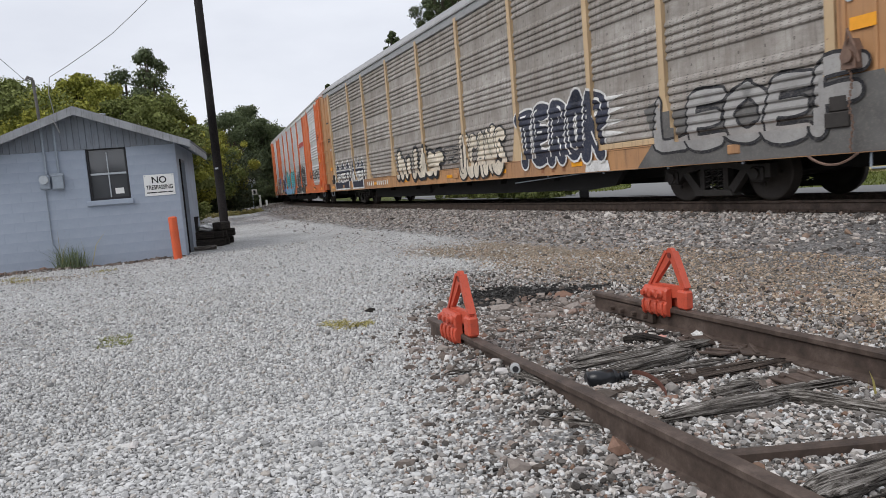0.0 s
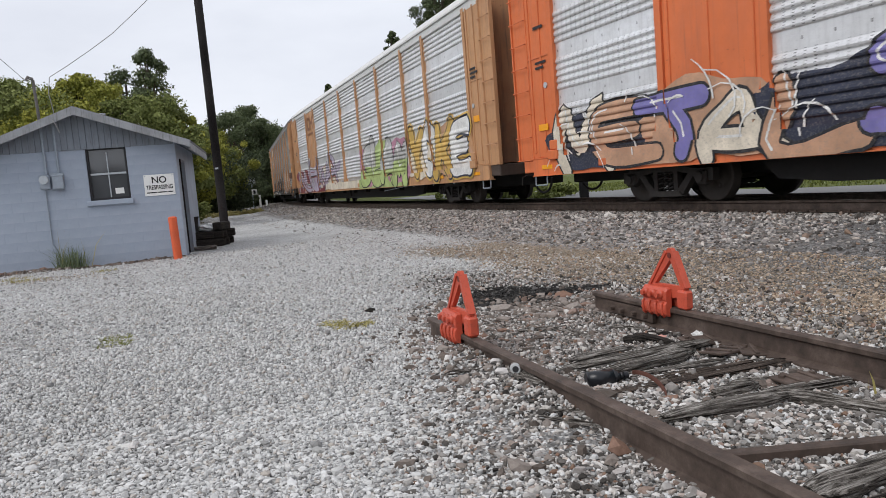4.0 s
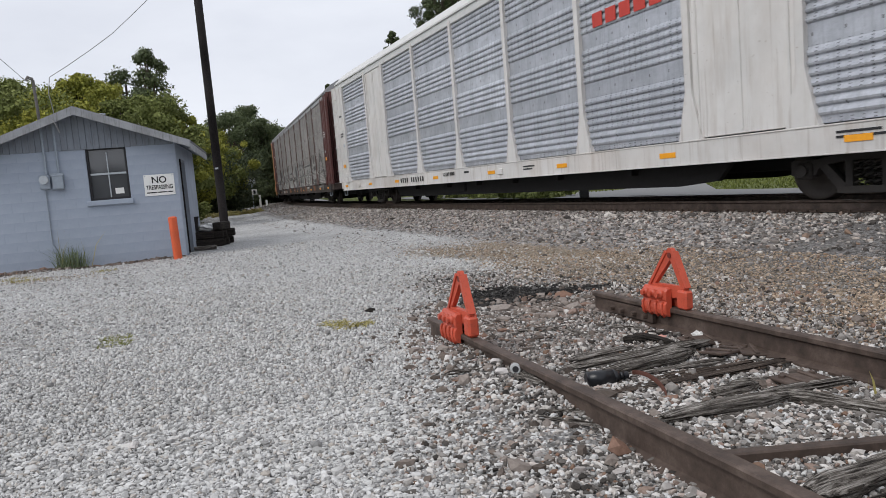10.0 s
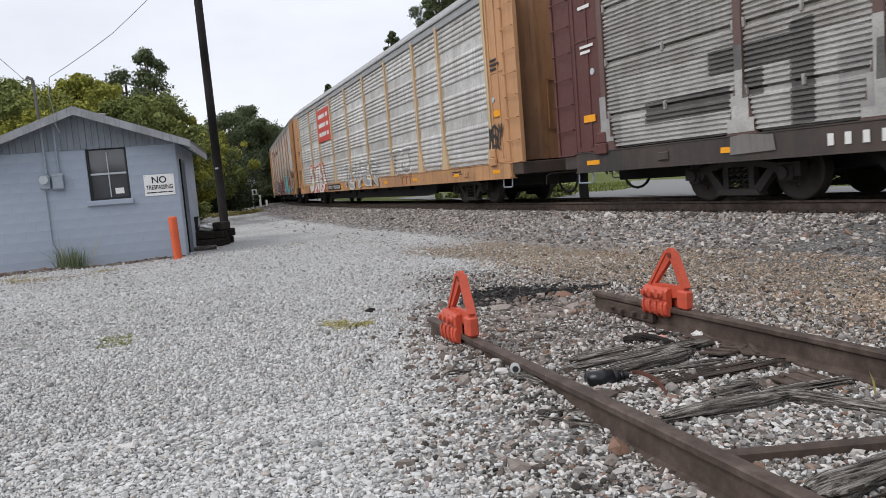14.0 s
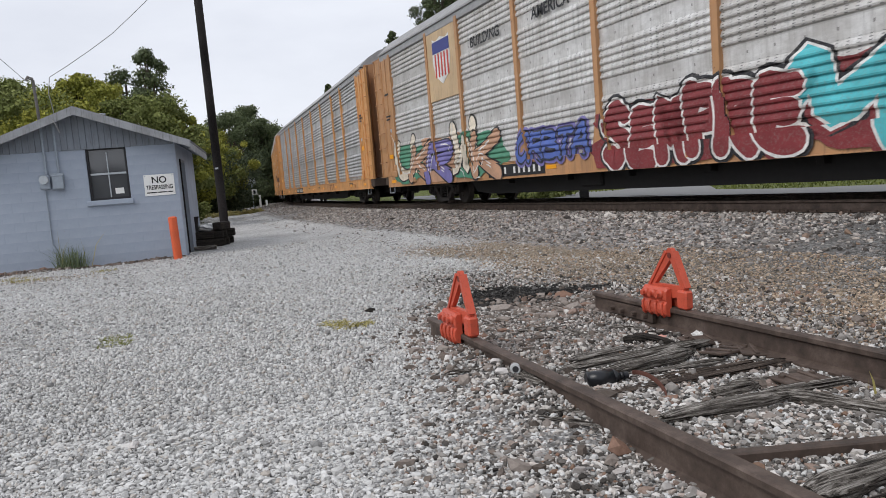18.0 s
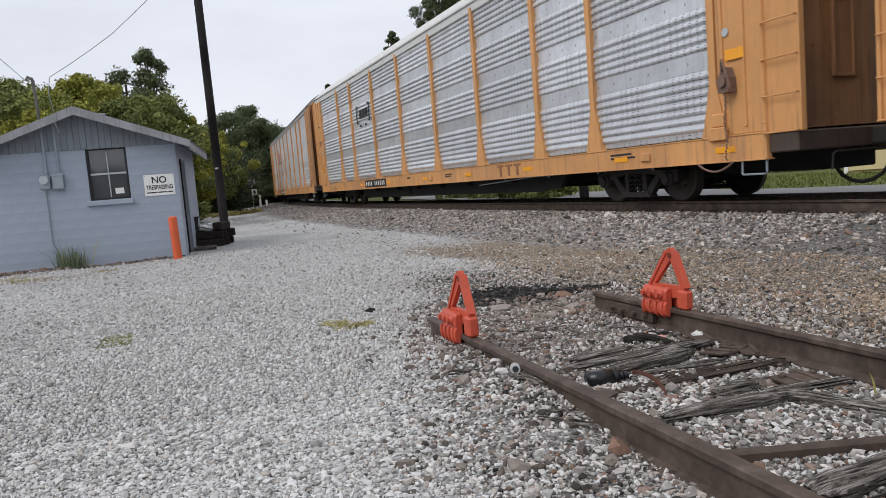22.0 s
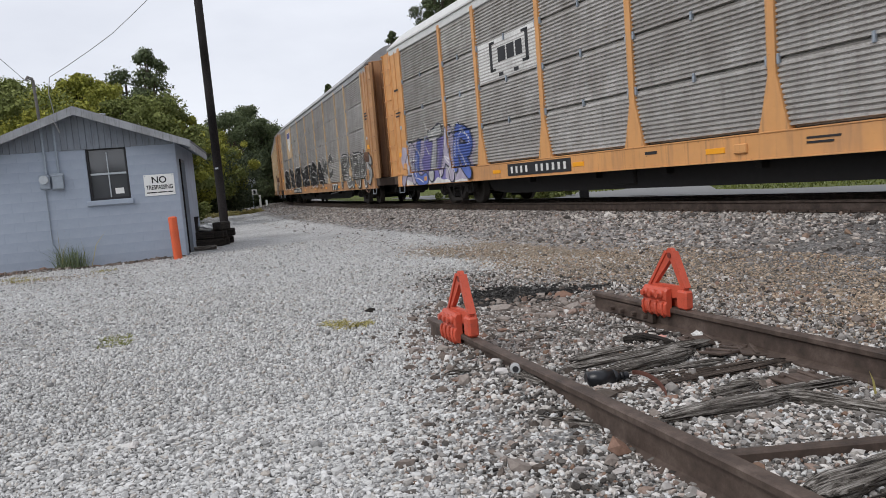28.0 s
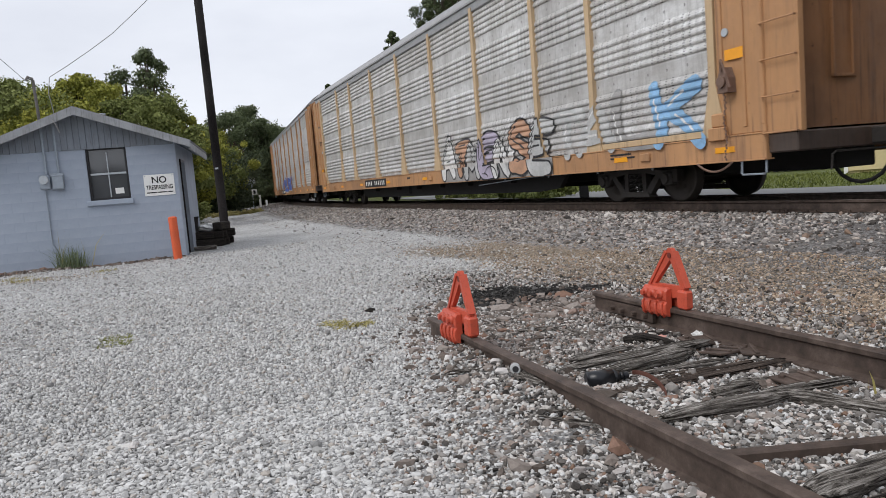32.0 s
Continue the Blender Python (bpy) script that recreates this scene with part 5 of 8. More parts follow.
DRIVE = ((5.3, 25.3), (7.4, 18.8), (10.2, 27.6), (13.5, 38.0), (12.2, 46.0), (8.2, 31.0))


def driveway():
    """A pale side road that leaves the first one and runs off between lawns."""
    top = [(x, y, float(ground_z(x, y)[0]) + 0.045) for x, y in DRIVE]
    low = [(x, y, z - 0.1) for x, y, z in top]
    n = len(top)
    me = mesh_from("side_road", top + low, [tuple(range(n))] + [(i, (i + 1) % n, n + (i + 1) % n, n + i) for i in range(n)])
    me.materials.append(ROAD)
    tagged(new("side_road", me), "pale side road between mown lawns", "road", kind="structure")


driveway()


def off_drive(x, y):
    """False on the side road."""
    inside = np.zeros(len(x), bool)
    for (x0, y0), (x1, y1) in zip(DRIVE, DRIVE[1:] + DRIVE[:1]):
        over = (y0 > y) != (y1 > y)
        inside ^= over & (x < (x1 - x0) * (y - y0) / (y1 - y0 + 1e-9) + x0)
    return ~inside


def lawn():
    rng = np.random.default_rng(9)
    n = 16000
    s, d = rng.uniform(-30, 26, n), rng.uniform(7.6, 17, n)
    t = np.interp(s, S_GRID, TURN)
    x = np.interp(s, S_GRID, LINE_X) - d * np.sin(t)
    y = np.interp(s, S_GRID, LINE_Y) + d * np.cos(t)
    clear = off_drive(x, y)
    x, y, n = x[clear], y[clear], int(clear.sum())
    z = ground_z(x, y)
    h, a = rng.uniform(0.05, 0.13, n), rng.uniform(0, math.tau, n)
    w = 0.03
    v = np.empty((n, 3, 3))
    v[:, 0] = np.stack([x - w * np.cos(a), y - w * np.sin(a), z], 1)
    v[:, 1] = np.stack([x + w * np.cos(a), y + w * np.sin(a), z], 1)
    v[:, 2] = np.stack([x + 0.05 * np.sin(a), y + 0.05 * np.cos(a), z + h], 1)
    me = mesh_from("lawn", v.reshape(-1, 3), [(3 * i, 3 * i + 1, 3 * i + 2) for i in range(n)])
    me.materials.append(LAWN)
    tagged(new("lawn", me), "mown green grass beyond the road", "grass", kind="stuff")


lawn()


def far_house():
    ob = base("house", pose(16.7, 26.4, 0.2, 0, 0, -28), "cream clapboard house beyond the railway", "house")
    cream = plain("cream_clapboard", (0.62, 0.52, 0.28), 0.7, 0, 6, 0.12)
    for i in range(16):
        bm = bmesh.new()
        prism(bm, [(-1.6, 0.1 + i * 0.17), (6.5, 0.1 + i * 0.17), (6.5, 0.28 + i * 0.17), (-1.6, 0.28 + i * 0.17)], -0.03 + 0.0, 0.06)
        part("clapboard", bm, cream, ob, at=pose(0, 0, 0, -3))
    bm = bmesh.new()
    box(bm, -1.6, 6.5, 0.06, 5.0, 0.0, 2.9)
    part("wall", bm, cream, ob)
    bm = bmesh.new()
    box(bm, -1.72, -1.58, -0.08, 0.04, 0.0, 2.9, 0.01)
    part("corner_board", bm, SIGN_WHITE, ob)
    bm = bmesh.new()
    prism(bm, [(-2.0, 2.8), (6.9, 2.8), (6.9, 2.95), (-2.0, 2.95)], -0.4, 2.6)
    part("roof", bm, ROOFING, ob, at=pose(0, 0, 0, 0, 0, 0))


far_house()


def far_car():
    ob = base("parked_car", pose(19.5, 38.2, 0.18, 0, 0, -62), "dark blue car parked beyond the railway", "car")
    blue = plain("blue_car_paint", (0.015, 0.03, 0.22), 0.25, 0.2, 6, 0.1, 0.02)
    bm = bmesh.new()
    prism(bm, [(-2.1, 0.3), (2.1, 0.3), (2.15, 0.65), (1.9, 0.85), (1.0, 0.95), (0.45, 1.4), (-1.1, 1.42), (-1.8, 0.95), (-2.15, 0.85)], -0.85, 0.85)
    part("body", bm, blue, ob)
    for x in (-1.35, 1.35):
        for y in (-0.82, 0.82):
            bm = bmesh.new()
            rod(bm, (x, y - 0.1, 0.32), (x, y + 0.1, 0.32), 0.32, 18)
            part("wheel", bm, BLACK, ob)
    bm = bmesh.new()
    prism(bm, [(0.38, 0.97), (0.9, 0.97), (0.42, 1.34), (-1.0, 1.36), (-1.6, 0.97)], -0.86, 0.86)
    part("windows", bm, GLASS, ob)


far_car()


def marker_post(x, y, h, label):
    ob = base("marker_post", pose(x, y, 0.0), label, "post")
    bm = bmesh.new()
    box(bm, -0.09, 0.09, -0.06, 0.06, 0, h, 0.02)
    part("post_body", bm, SIGN_WHITE, ob)


marker_post(-16.25, 66.5, 1.25, "white wooden marker post by the track")
marker_post(-15.8, 67.0, 0.75, "short white marker post by the track")


def lineside_sign():
    ob = base("lineside_sign", pose(-16.75, 66.0, 0.0), "grey lineside sign on a thin post", "sign")
    bm = bmesh.new()
    rod(bm, (0, 0, 0), (0, 0, 2.7), 0.05, 8)
    part("post", bm, CONDUIT, ob)
    bm = bmesh.new()
    box(bm, -0.36, 0.36, -0.08, -0.05, 2.25, 2.8, 0.01)
    part("panel", bm, SASH, ob)
    bm = bmesh.new()
    box(bm, -0.05, 0.45, -0.1, -0.06, 1.3, 1.8, 0.01)
    part("panel", bm, SIGN_WHITE, ob)
    bm = bmesh.new()
    box(bm, 0.1, 0.3, -0.106, -0.102, 1.4, 1.7)
    part("mark", bm, INK, ob)


lineside_sign()


def far_post():
    ob = base("steel_post", pose(4.85, 24.3, 0.2), "dark short steel post beyond the track", "post")
    bm = bmesh.new()
    box(bm, -0.14, 0.14, -0.1, 0.1, 0, 0.66, 0.01)
    part("post_body", bm, BLACK, ob)


far_post()


# ---------------------------------------------------------------- the train
# A car's own space: x forward, y to its left, z up from the rail tops. The lot sees the side at negative y.
POSTS = (-12.5, -9.4, -7.34, -4.4, -1.48, 1.48, 4.4, 7.34, 9.4, 12.5)
BAYS = [(a + 0.07, b - 0.07) for a, b in zip(POSTS[:-1], POSTS[1:])]
SCREEN_Z0, SCREEN_Z1 = 1.02, 4.74
SILL_Z0, SILL_Z1 = 0.63, 1.0
FACE = 1.50          # outer face of sill and posts


def wave_profile(kind):
    """(z, depth) up a screen: depth is how far it stands out from the recessed sheet."""
    out = []
    if kind == "deep":
        # rows of lapped ribs, each with a short underside, parted by smooth bands
        out.append((SCREEN_Z0, 0.0))
        for start, ribs in ((1.11, 7), (2.29, 5), (3.2, 5), (4.1, 5)):
            for k in range(ribs):
                z = start + 0.128 * k
                out += [(z, 0.0), (z + 0.02, 0.03), (z + 0.046, 0.036), (z + 0.08, 0.024), (z + 0.122, 0.001)]
        out.append((SCREEN_Z1 + 0.005, 0.0))
    elif kind in ("fine", "fine_low"):
        edges = [1.02, 1.95, 2.88, 3.81, 4.74] if kind == "fine" else [1.02, 1.61, 2.54, 3.47, 4.40, 4.74]
        for a, b in zip(edges[:-1], edges[1:]):
            out += [(a, -0.05), (a + 0.024, -0.05), (a + 0.026, 0.03)]
            z = a + 0.03
            while z < b - 0.07:
                out += [(z, 0.045), (z + 0.03, 0.045), (z + 0.042, 0.012), (z + 0.06, 0.012)]
                z += 0.073
            out += [(b - 0.012, 0.03), (b - 0.01, -0.05)]
    else:
        out = [(SCREEN_Z0, 0.05), (SCREEN_Z1, 0.05)]
    return out


PROFILES = {k: wave_profile(k) for k in ("deep", "fine", "fine_low", "flat")}
RECESS = 1.43
MESHES = {}


def screen_mesh(kind, width):
    key = (kind, round(width, 2))
    if key not in MESHES:
        prof = PROFILES[kind]
        verts, faces = [], []
        for z, d in prof:
            verts += [(-width / 2, -d, z), (width / 2, -d, z)]
        for i in range(len(prof) - 1):
            faces.append((2 * i, 2 * i + 1, 2 * i + 3, 2 * i + 2))
        k = len(verts)
        z0, z1 = prof[0][0], prof[-1][0]
        verts += [(-width / 2, 0.055, z0), (width / 2, 0.055, z0), (-width / 2, 0.055, z1), (width / 2, 0.055, z1)]
        faces.append((k + 1, k, k + 2, k + 3))
        MESHES[key] = mesh_from("side_screen", verts, faces)
    return MESHES[key]


def shared(name, build, smooth=False):
    if name not in MESHES:
        bm = bmesh.new()
        build(bm)
        MESHES[name] = finish(bm, name, smooth)
    return MESHES[name]


def build_post(bm):
    prism(bm, [(-0.07, 4.84), (-0.07, 1.75), (-0.2, 1.2), (-0.26, SILL_Z1 - 0.01), (0.26, SILL_Z1 - 0.01), (0.2, 1.2), (0.07, 1.75), (0.07, 4.84)], -0.012, 0.11)


def build_sill(bm):
    box(bm, -13.45, 13.45, -0.01, 0.10, SILL_Z0, SILL_Z1 - 0.012, 0.012)
    box(bm, -13.45, 13.45, -0.03, 0.14, SILL_Z0 - 0.012, SILL_Z0 + 0.01, 0.004)
    box(bm, -13.45, 13.45, -0.022, 0.14, SILL_Z1 - 0.022, SILL_Z1, 0.004)
    for x in (-11.0, 0.9, 10.9):
        box(bm, x - 0.12, x + 0.12, -0.05, 0.0, 0.73, 0.87, 0.015)


def build_chord(bm):
    box(bm, -13.4, 13.4, -0.005, 0.12, 4.74, 4.98, 0.015)
    box(bm, -13.4, 13.4, -0.045, 0.05, 4.93, 4.99, 0.008)


def build_roof(bm):
    arc = []
    for i in range(9):
        a = -1 + 2 * i / 8
        arc.append((a * 1.52, 4.97 + 0.72 * (1 - abs(a) ** 2.3)))
    us, k = [], -13.45
    while k < 13.4:
        us += [(k, 0.0), (k + 0.15, 0.0), (k + 0.17, 0.024), (k + 0.21, 0.024)]
        k += 0.23
    rows = [[bm.verts.new((u, y, z + h)) for y, z in arc] for u, h in us]
    for a, b in zip(rows[:-1], rows[1:]):
        for i in range(len(arc) - 1):
            bm.faces.new((a[i], a[i + 1], b[i + 1], b[i]))
    for row in (rows[0], rows[-1]):
        bm.faces.new(row)


def build_under(bm):
    box(bm, -13.3, 13.3, -1.3, 1.3, 0.8, 0.96, 0.02)
    box(bm, -13.6, 13.6, -0.4, 0.4, 0.42, 0.9, 0.02)
    prism(bm, [(-8.1, 0.9), (-7.5, 0.34), (-6.6, 0.27), (6.6, 0.27), (7.5, 0.34), (8.1, 0.9)], -1.15, -1.05)
    prism(bm, [(-8.1, 0.9), (-7.5, 0.34), (-6.6, 0.27), (6.6, 0.27), (7.5, 0.34), (8.1, 0.9)], 1.05, 1.15)
    for x in (-5.5, -3, -1, 1, 3, 5.5):
        box(bm, x - 0.06, x + 0.06, -1.3, 1.3, 0.5, 0.9, 0.01)
    rod(bm, (1.0, -0.75, 0.62), (2.3, -0.75, 0.62), 0.2, 12)
    box(bm, -2.6, -1.9, -1.22, -0.6, 0.35, 0.7, 0.03)


def build_corner(bm):
    # end sheet between the last post and the car's end, with its folded edges
    box(bm, -0.42, 0.46, -0.0, 0.08, SILL_Z1, 4.9, 0.012)


def build_door(bm):
    # folding end door: a shallow nose with upright ribs, seen from its end (x towards the gap)
    prism_pts = [(0.0, -1.38), (0.16, -1.22), (0.36, -0.85), (0.42, 0.0), (0.36, 0.85), (0.16, 1.22), (0.0, 1.38)]
    a = [bm.verts.new((x, y, 1.0)) for x, y in prism_pts]
    b = [bm.verts.new((x, y, 5.05)) for x, y in prism_pts]
    for i in range(len(a) - 1):
        bm.faces.new((a[i], a[i + 1], b[i + 1], b[i]))
    bm.faces.new(a[::-1])
    bm.faces.new(b)


def build_fold(bm):
    box(bm, -0.025, 0.025, -0.025, 0.02, 1.1, 4.8, 0.008)


def build_door_rib(bm):
    box(bm, -0.05, 0.05, -0.03, 0.03, 1.0, 5.05, 0.01)


def build_end_sill(bm):
    box(bm, -0.1, 0.5, -1.45, 1.45, 0.7, 0.97, 0.02)


def build_ladder_edge(bm):
    box(bm, -0.025, 0.025, -0.035, 0.06, 0.96, 4.9, 0.006)


def build_plate_rib(bm):
    box(bm, -0.02, 0.02, -0.02, 0.05, SCREEN_Z0 + 0.05, SCREEN_Z1 - 0.05, 0.006)


def build_ladder(bm):
    # a flat strip at the car's corner, folded edges, rungs standing off it
    box(bm, -0.3, 0.3, 0.0, 0.06, 0.96, 4.9, 0.006)


def build_rung(bm):
    rod(bm, (-0.29, -0.075, 0), (0.29, -0.075, 0), 0.011, 6)
    for x in (-0.28, 0.28):
        rod(bm, (x, -0.08, 0), (x, 0.0, 0), 0.013, 6)


def build_step(bm):
    tube(bm, [(-0.22, 0.0, 0.72), (-0.22, -0.01, 0.45), (-0.2, -0.015, 0.43), (0.2, -0.015, 0.43), (0.22, -0.01, 0.45), (0.22, 0.0, 0.72)], 0.015, 7)


def build_coupler(bm):
    box(bm, 0.0, 0.75, -0.09, 0.09, 0.72, 0.95, 0.02)
    box(bm, 0.66, 0.95, -0.17, 0.14, 0.68, 1.0, 0.04)
    rod(bm, (0.35, -0.75, 0.66), (0.35, 0.75, 0.66), 0.015, 6)
    tube(bm, [(0.35, -0.75, 0.66), (0.42, -0.9, 0.62), (0.42, -0.92, 0.42)], 0.014, 6)


def build_hose(bm):
    pts = []
    for i in range(9):
        a = math.pi * i / 8
        pts.append((0.55 - 0.42 * math.cos(a), -0.35, 0.56 - 0.34 * math.sin(a)))
    tube(bm, pts, 0.028, 7)


def build_frame(bm):
    # side frame of a truck: arched top, tension bottom, two journal boxes
    top = [(-1.12, 0.36), (-1.12, 0.56), (-0.72, 0.56), (-0.42, 0.62), (0.42, 0.62), (0.72, 0.56), (1.12, 0.56), (1.12, 0.36), (0.74, 0.36),
           (0.66, 0.47), (0.33, 0.53), (-0.33, 0.53), (-0.66, 0.47), (-0.74, 0.36)]
    prism(bm, top, -0.07, 0.07)
    for s in (-1, 1):
        prism(bm, [(s * 0.72, 0.50), (s * 0.60, 0.54), (s * 0.27, 0.2), (s * 0.38, 0.12)], -0.06, 0.06)
        prism(bm, [(s * 0.20, 0.54), (s * 0.30, 0.54), (s * 0.30, 0.16), (s * 0.20, 0.16)], -0.06, 0.06)
        box(bm, s * 0.89 - 0.12, s * 0.89 + 0.12, -0.12, 0.06, 0.3, 0.53, 0.03)
        rod(bm, (s * 0.89, -0.16, 0.42), (s * 0.89, 0.0, 0.42), 0.085, 12)
    prism(bm, [(-0.42, 0.11), (0.42, 0.11), (0.36, 0.2), (-0.36, 0.2)], -0.09, 0.09)


def build_spring(bm):
    pts = []
    for i in range(33):
        a = i / 32 * math.tau * 4
        pts.append((0.055 * math.cos(a), 0.055 * math.sin(a) - 0.01, 0.19 + 0.33 * i / 32))
    tube(bm, pts, 0.014, 4)


def build_bolster(bm):
    box(bm, -0.2, 0.2, -0.95, 0.95, 0.42, 0.6, 0.03)
    box(bm, -0.14, 0.14, -0.9, 0.9, 0.22, 0.44, 0.02)
    for s in (-1, 1):
        box(bm, s * 0.42 - 0.06, s * 0.42 + 0.06, -0.85, 0.85, 0.28, 0.4, 0.02)
        for y in (-0.75, 0.75):
            box(bm, s * 0.45 - 0.03, s * 0.45 + 0.05, y - 0.05, y + 0.05, 0.28, 0.6, 0.02)


def build_wheelset(bm):
    # two wheels on an axle, about the axle's middle
    for s in (-1, 1):
        prof = [(0.0, 0.93), (0.09, 0.93), (0.1, 0.81), (0.3, 0.775), (0.355, 0.80), (0.405, 0.80), (0.415, 0.795), (0.42, 0.69), (0.445, 0.675), (0.44, 0.655),
                (0.36, 0.655), (0.33, 0.71), (0.1, 0.70), (0.085, 0.66), (0.085, 0.0)]
        n = 28
        rings = []
        for r, y in prof:
            rings.append([bm.verts.new((r * math.cos(math.tau * i / n), s * y, r * math.sin(math.tau * i / n))) for i in range(n)] if r > 0 else None)
        for a, b in zip(rings[:-1], rings[1:]):
            if a is None or b is None:
                continue
            for i in range(n):
                bm.faces.new((a[i], a[(i + 1) % n], b[(i + 1) % n], b[i]))
        # lightening holes read as dark discs on the plate
        for i in range(3):
            t = math.tau * i / 3
            rod(bm, (0.2 * math.cos(t), s * 0.74, 0.2 * math.sin(t)), (0.2 * math.cos(t), s * 0.8, 0.2 * math.sin(t)), 0.03, 8)


def build_brake(bm):
    # geared hand brake: a tapered housing, its lever and a hanging chain
    prism(bm, [(-0.1, 1.6), (0.1, 1.6), (0.09, 1.8), (0.03, 1.95), (-0.03, 1.95), (-0.09, 1.8)], -0.12, 0.06)
    rod(bm, (0, -0.16, 1.75), (0, -0.1, 1.75), 0.08, 12)
    tube(bm, [(0.0, -0.14, 1.9), (0.03, -0.16, 2.05), (0.12, -0.16, 1.85), (0.16, -0.14, 1.66)], 0.018, 6)


def build_chain(bm):
    for k in range(24):
        z = 1.6 - k * 0.04
        x = 0.02 * math.sin(k * 0.5)
        rod(bm, (x, -0.1, z), (x + (0.008 if k % 2 else -0.008), -0.1 + (0.012 if k % 2 else 0), z - 0.035), 0.013, 5)
    for k in range(14):
        a, b = k / 14, (k + 1) / 14
        rod(bm, (0.02 - 0.7 * a, -0.02, 0.62 - 0.5 * a * (1 - a)), (0.02 - 0.7 * b, -0.02, 0.62 - 0.5 * b * (1 - b)), 0.016, 5)


def build_pipe(bm):
    tube(bm, [(4.0, 0.1, 0.5), (7.0, 0.03, 0.62), (11.6, 0.03, 0.64)], 0.012, 6)
    for x in (5.6, 7.6, 9.4, 11.0):
        box(bm, x - 0.015, x + 0.015, 0.02, 0.05, 0.58, 0.72)


def build_clip(bm):
    box(bm, -0.02, 0.02, -0.03, 0.02, -0.07, 0.07, 0.006)


def build_inset(bm):
    # raised frame of an inspection panel on the end door
    for a, b, c, d in ((-0.2, -0.16, 1.65, 2.75), (0.16, 0.2, 1.65, 2.75), (-0.2, 0.2, 2.71, 2.75), (-0.2, 0.2, 1.65, 1.69)):
        box(bm, -0.03, 0.02, a, b, c, d, 0.004)


def build_kick(bm):
    box(bm, -1.4, 1.4, -0.004, 0.03, SILL_Z1 + 0.01, SILL_Z1 + 0.11, 0.006)


def build_jack(bm):
    # a stepped block at the corner post's foot
    box(bm, -0.17, 0.17, -0.07, 0.0, SILL_Z1 - 0.06, SILL_Z1 + 0.13, 0.012)
    box(bm, -0.12, 0.14, -0.05, 0.0, SILL_Z1 + 0.13, SILL_Z1 + 0.33, 0.02)


def build_seam(bm):
    box(bm, -0.4, 0.42, -0.014, 0.0, -0.02, 0.02, 0.004)


def build_cap(bm):
    rod(bm, (0, -0.012, 0), (0, 0.01, 0), 0.06, 14)


def build_reflector(bm):
    box(bm, -0.19, 0.19, -0.006, 0.006, -0.042, 0.042, 0.002)


def build_plate_board(bm):
    box(bm, -0.5, 0.5, -0.006, 0.006, -0.09, 0.09, 0.002)


def build_bar(bm):
    box(bm, -0.5, 0.5, -0.004, 0.004, -0.5, 0.5)


YELLOW = painted("yellow_car_paint", (0.50, 0.268, 0.125), (0.17, 0.10, 0.07), 0.75)
YELLOW_CLEAN = painted("fresh_yellow_car_paint", (0.661, 0.328, 0.122), (0.24, 0.14, 0.09), 0.6)
YELLOW_PALE = painted("pale_yellow_car_paint", (0.58, 0.42, 0.25), (0.25, 0.17, 0.12), 0.6)
TAN = painted("tan_car_paint", (0.53, 0.285, 0.14), (0.22, 0.12, 0.08), 0.65)
ORANGE = painted("orange_car_paint", (0.68, 0.17, 0.055), (0.3, 0.11, 0.07), 0.45)
WHITE_CAR = painted("white_car_paint", (0.66, 0.645, 0.625), (0.33, 0.26, 0.21), 0.5)
BROWN = painted("oxide_brown_car_paint", (0.115, 0.045, 0.04), (0.06, 0.035, 0.03), 0.5)
SOOT_SILL = painted("sooty_sill_paint", (0.045, 0.04, 0.038), (0.12, 0.08, 0.06), 0.5)
GREY_POST = painted("grey_brown_post_paint", (0.14, 0.085, 0.075), (0.07, 0.06, 0.055), 0.6)
BROWN_END = painted("brown_end_paint", (0.30, 0.13, 0.06), (0.1, 0.05, 0.035), 0.6)
# end doors of yellow cars: grime, plus the gap's shade mixed into the colour
END_BROWN = painted("grimy_shaded_end_paint", (0.33, 0.165, 0.075), (0.09, 0.055, 0.04), 0.8)
# end sills of yellow cars, much darker than their side sills
END_SILL = painted("dark_end_sill_paint", (0.09, 0.06, 0.045), (0.05, 0.04, 0.035), 0.8)
ROOF_GREY = plain("galvanised_roof", (0.33, 0.33, 0.335), 0.6, 0.3, 5, 0.3)
ROOF_WHITE = plain("pale_roof", (0.6, 0.6, 0.59), 0.6, 0.1, 5, 0.15)
SCREEN_DIRTY = screen_mat("dirty_screen", (0.50, 0.465, 0.43), (0.21, 0.18, 0.155), 0.8, 0.6)
SCREEN_GREY = screen_mat("grey_screen", (0.88, 0.87, 0.855), (0.38, 0.355, 0.33), 0.65, 0.42, True, 0.4)
SCREEN_CLEAN = screen_mat("clean_screen", (0.94, 0.95, 0.98), (0.50, 0.51, 0.53), 0.5, 0.3, True, 0.7)
SCREEN_SILVER = screen_mat("silver_screen", (0.68, 0.68, 0.685), (0.30, 0.29, 0.285), 0.7, 0.4, True, 0.45)
SCREEN_BRIGHT = screen_mat("bright_screen", (0.97, 0.975, 0.985), (0.6, 0.59, 0.59), 0.5, 0.3, True, 0.6)
SCREEN_BLUE = screen_mat("blue_grey_screen", (0.72, 0.74, 0.79), (0.34, 0.355, 0.39), 0.65, 0.34, True, 0.5)
SCREEN_FINE = screen_mat("fine_ribbed_screen", (0.62, 0.605, 0.585), (0.22, 0.195, 0.175), 0.6, 0.55, False)
SCREEN_FINE_DARK = screen_mat("dark_fine_ribbed_screen", (0.59, 0.57, 0.555), (0.25, 0.23, 0.21), 0.6, 0.6, False)
LOGO_RED = plain("red_panel_paint", (0.5, 0.05, 0.035), 0.6, 0, 6, 0.2)
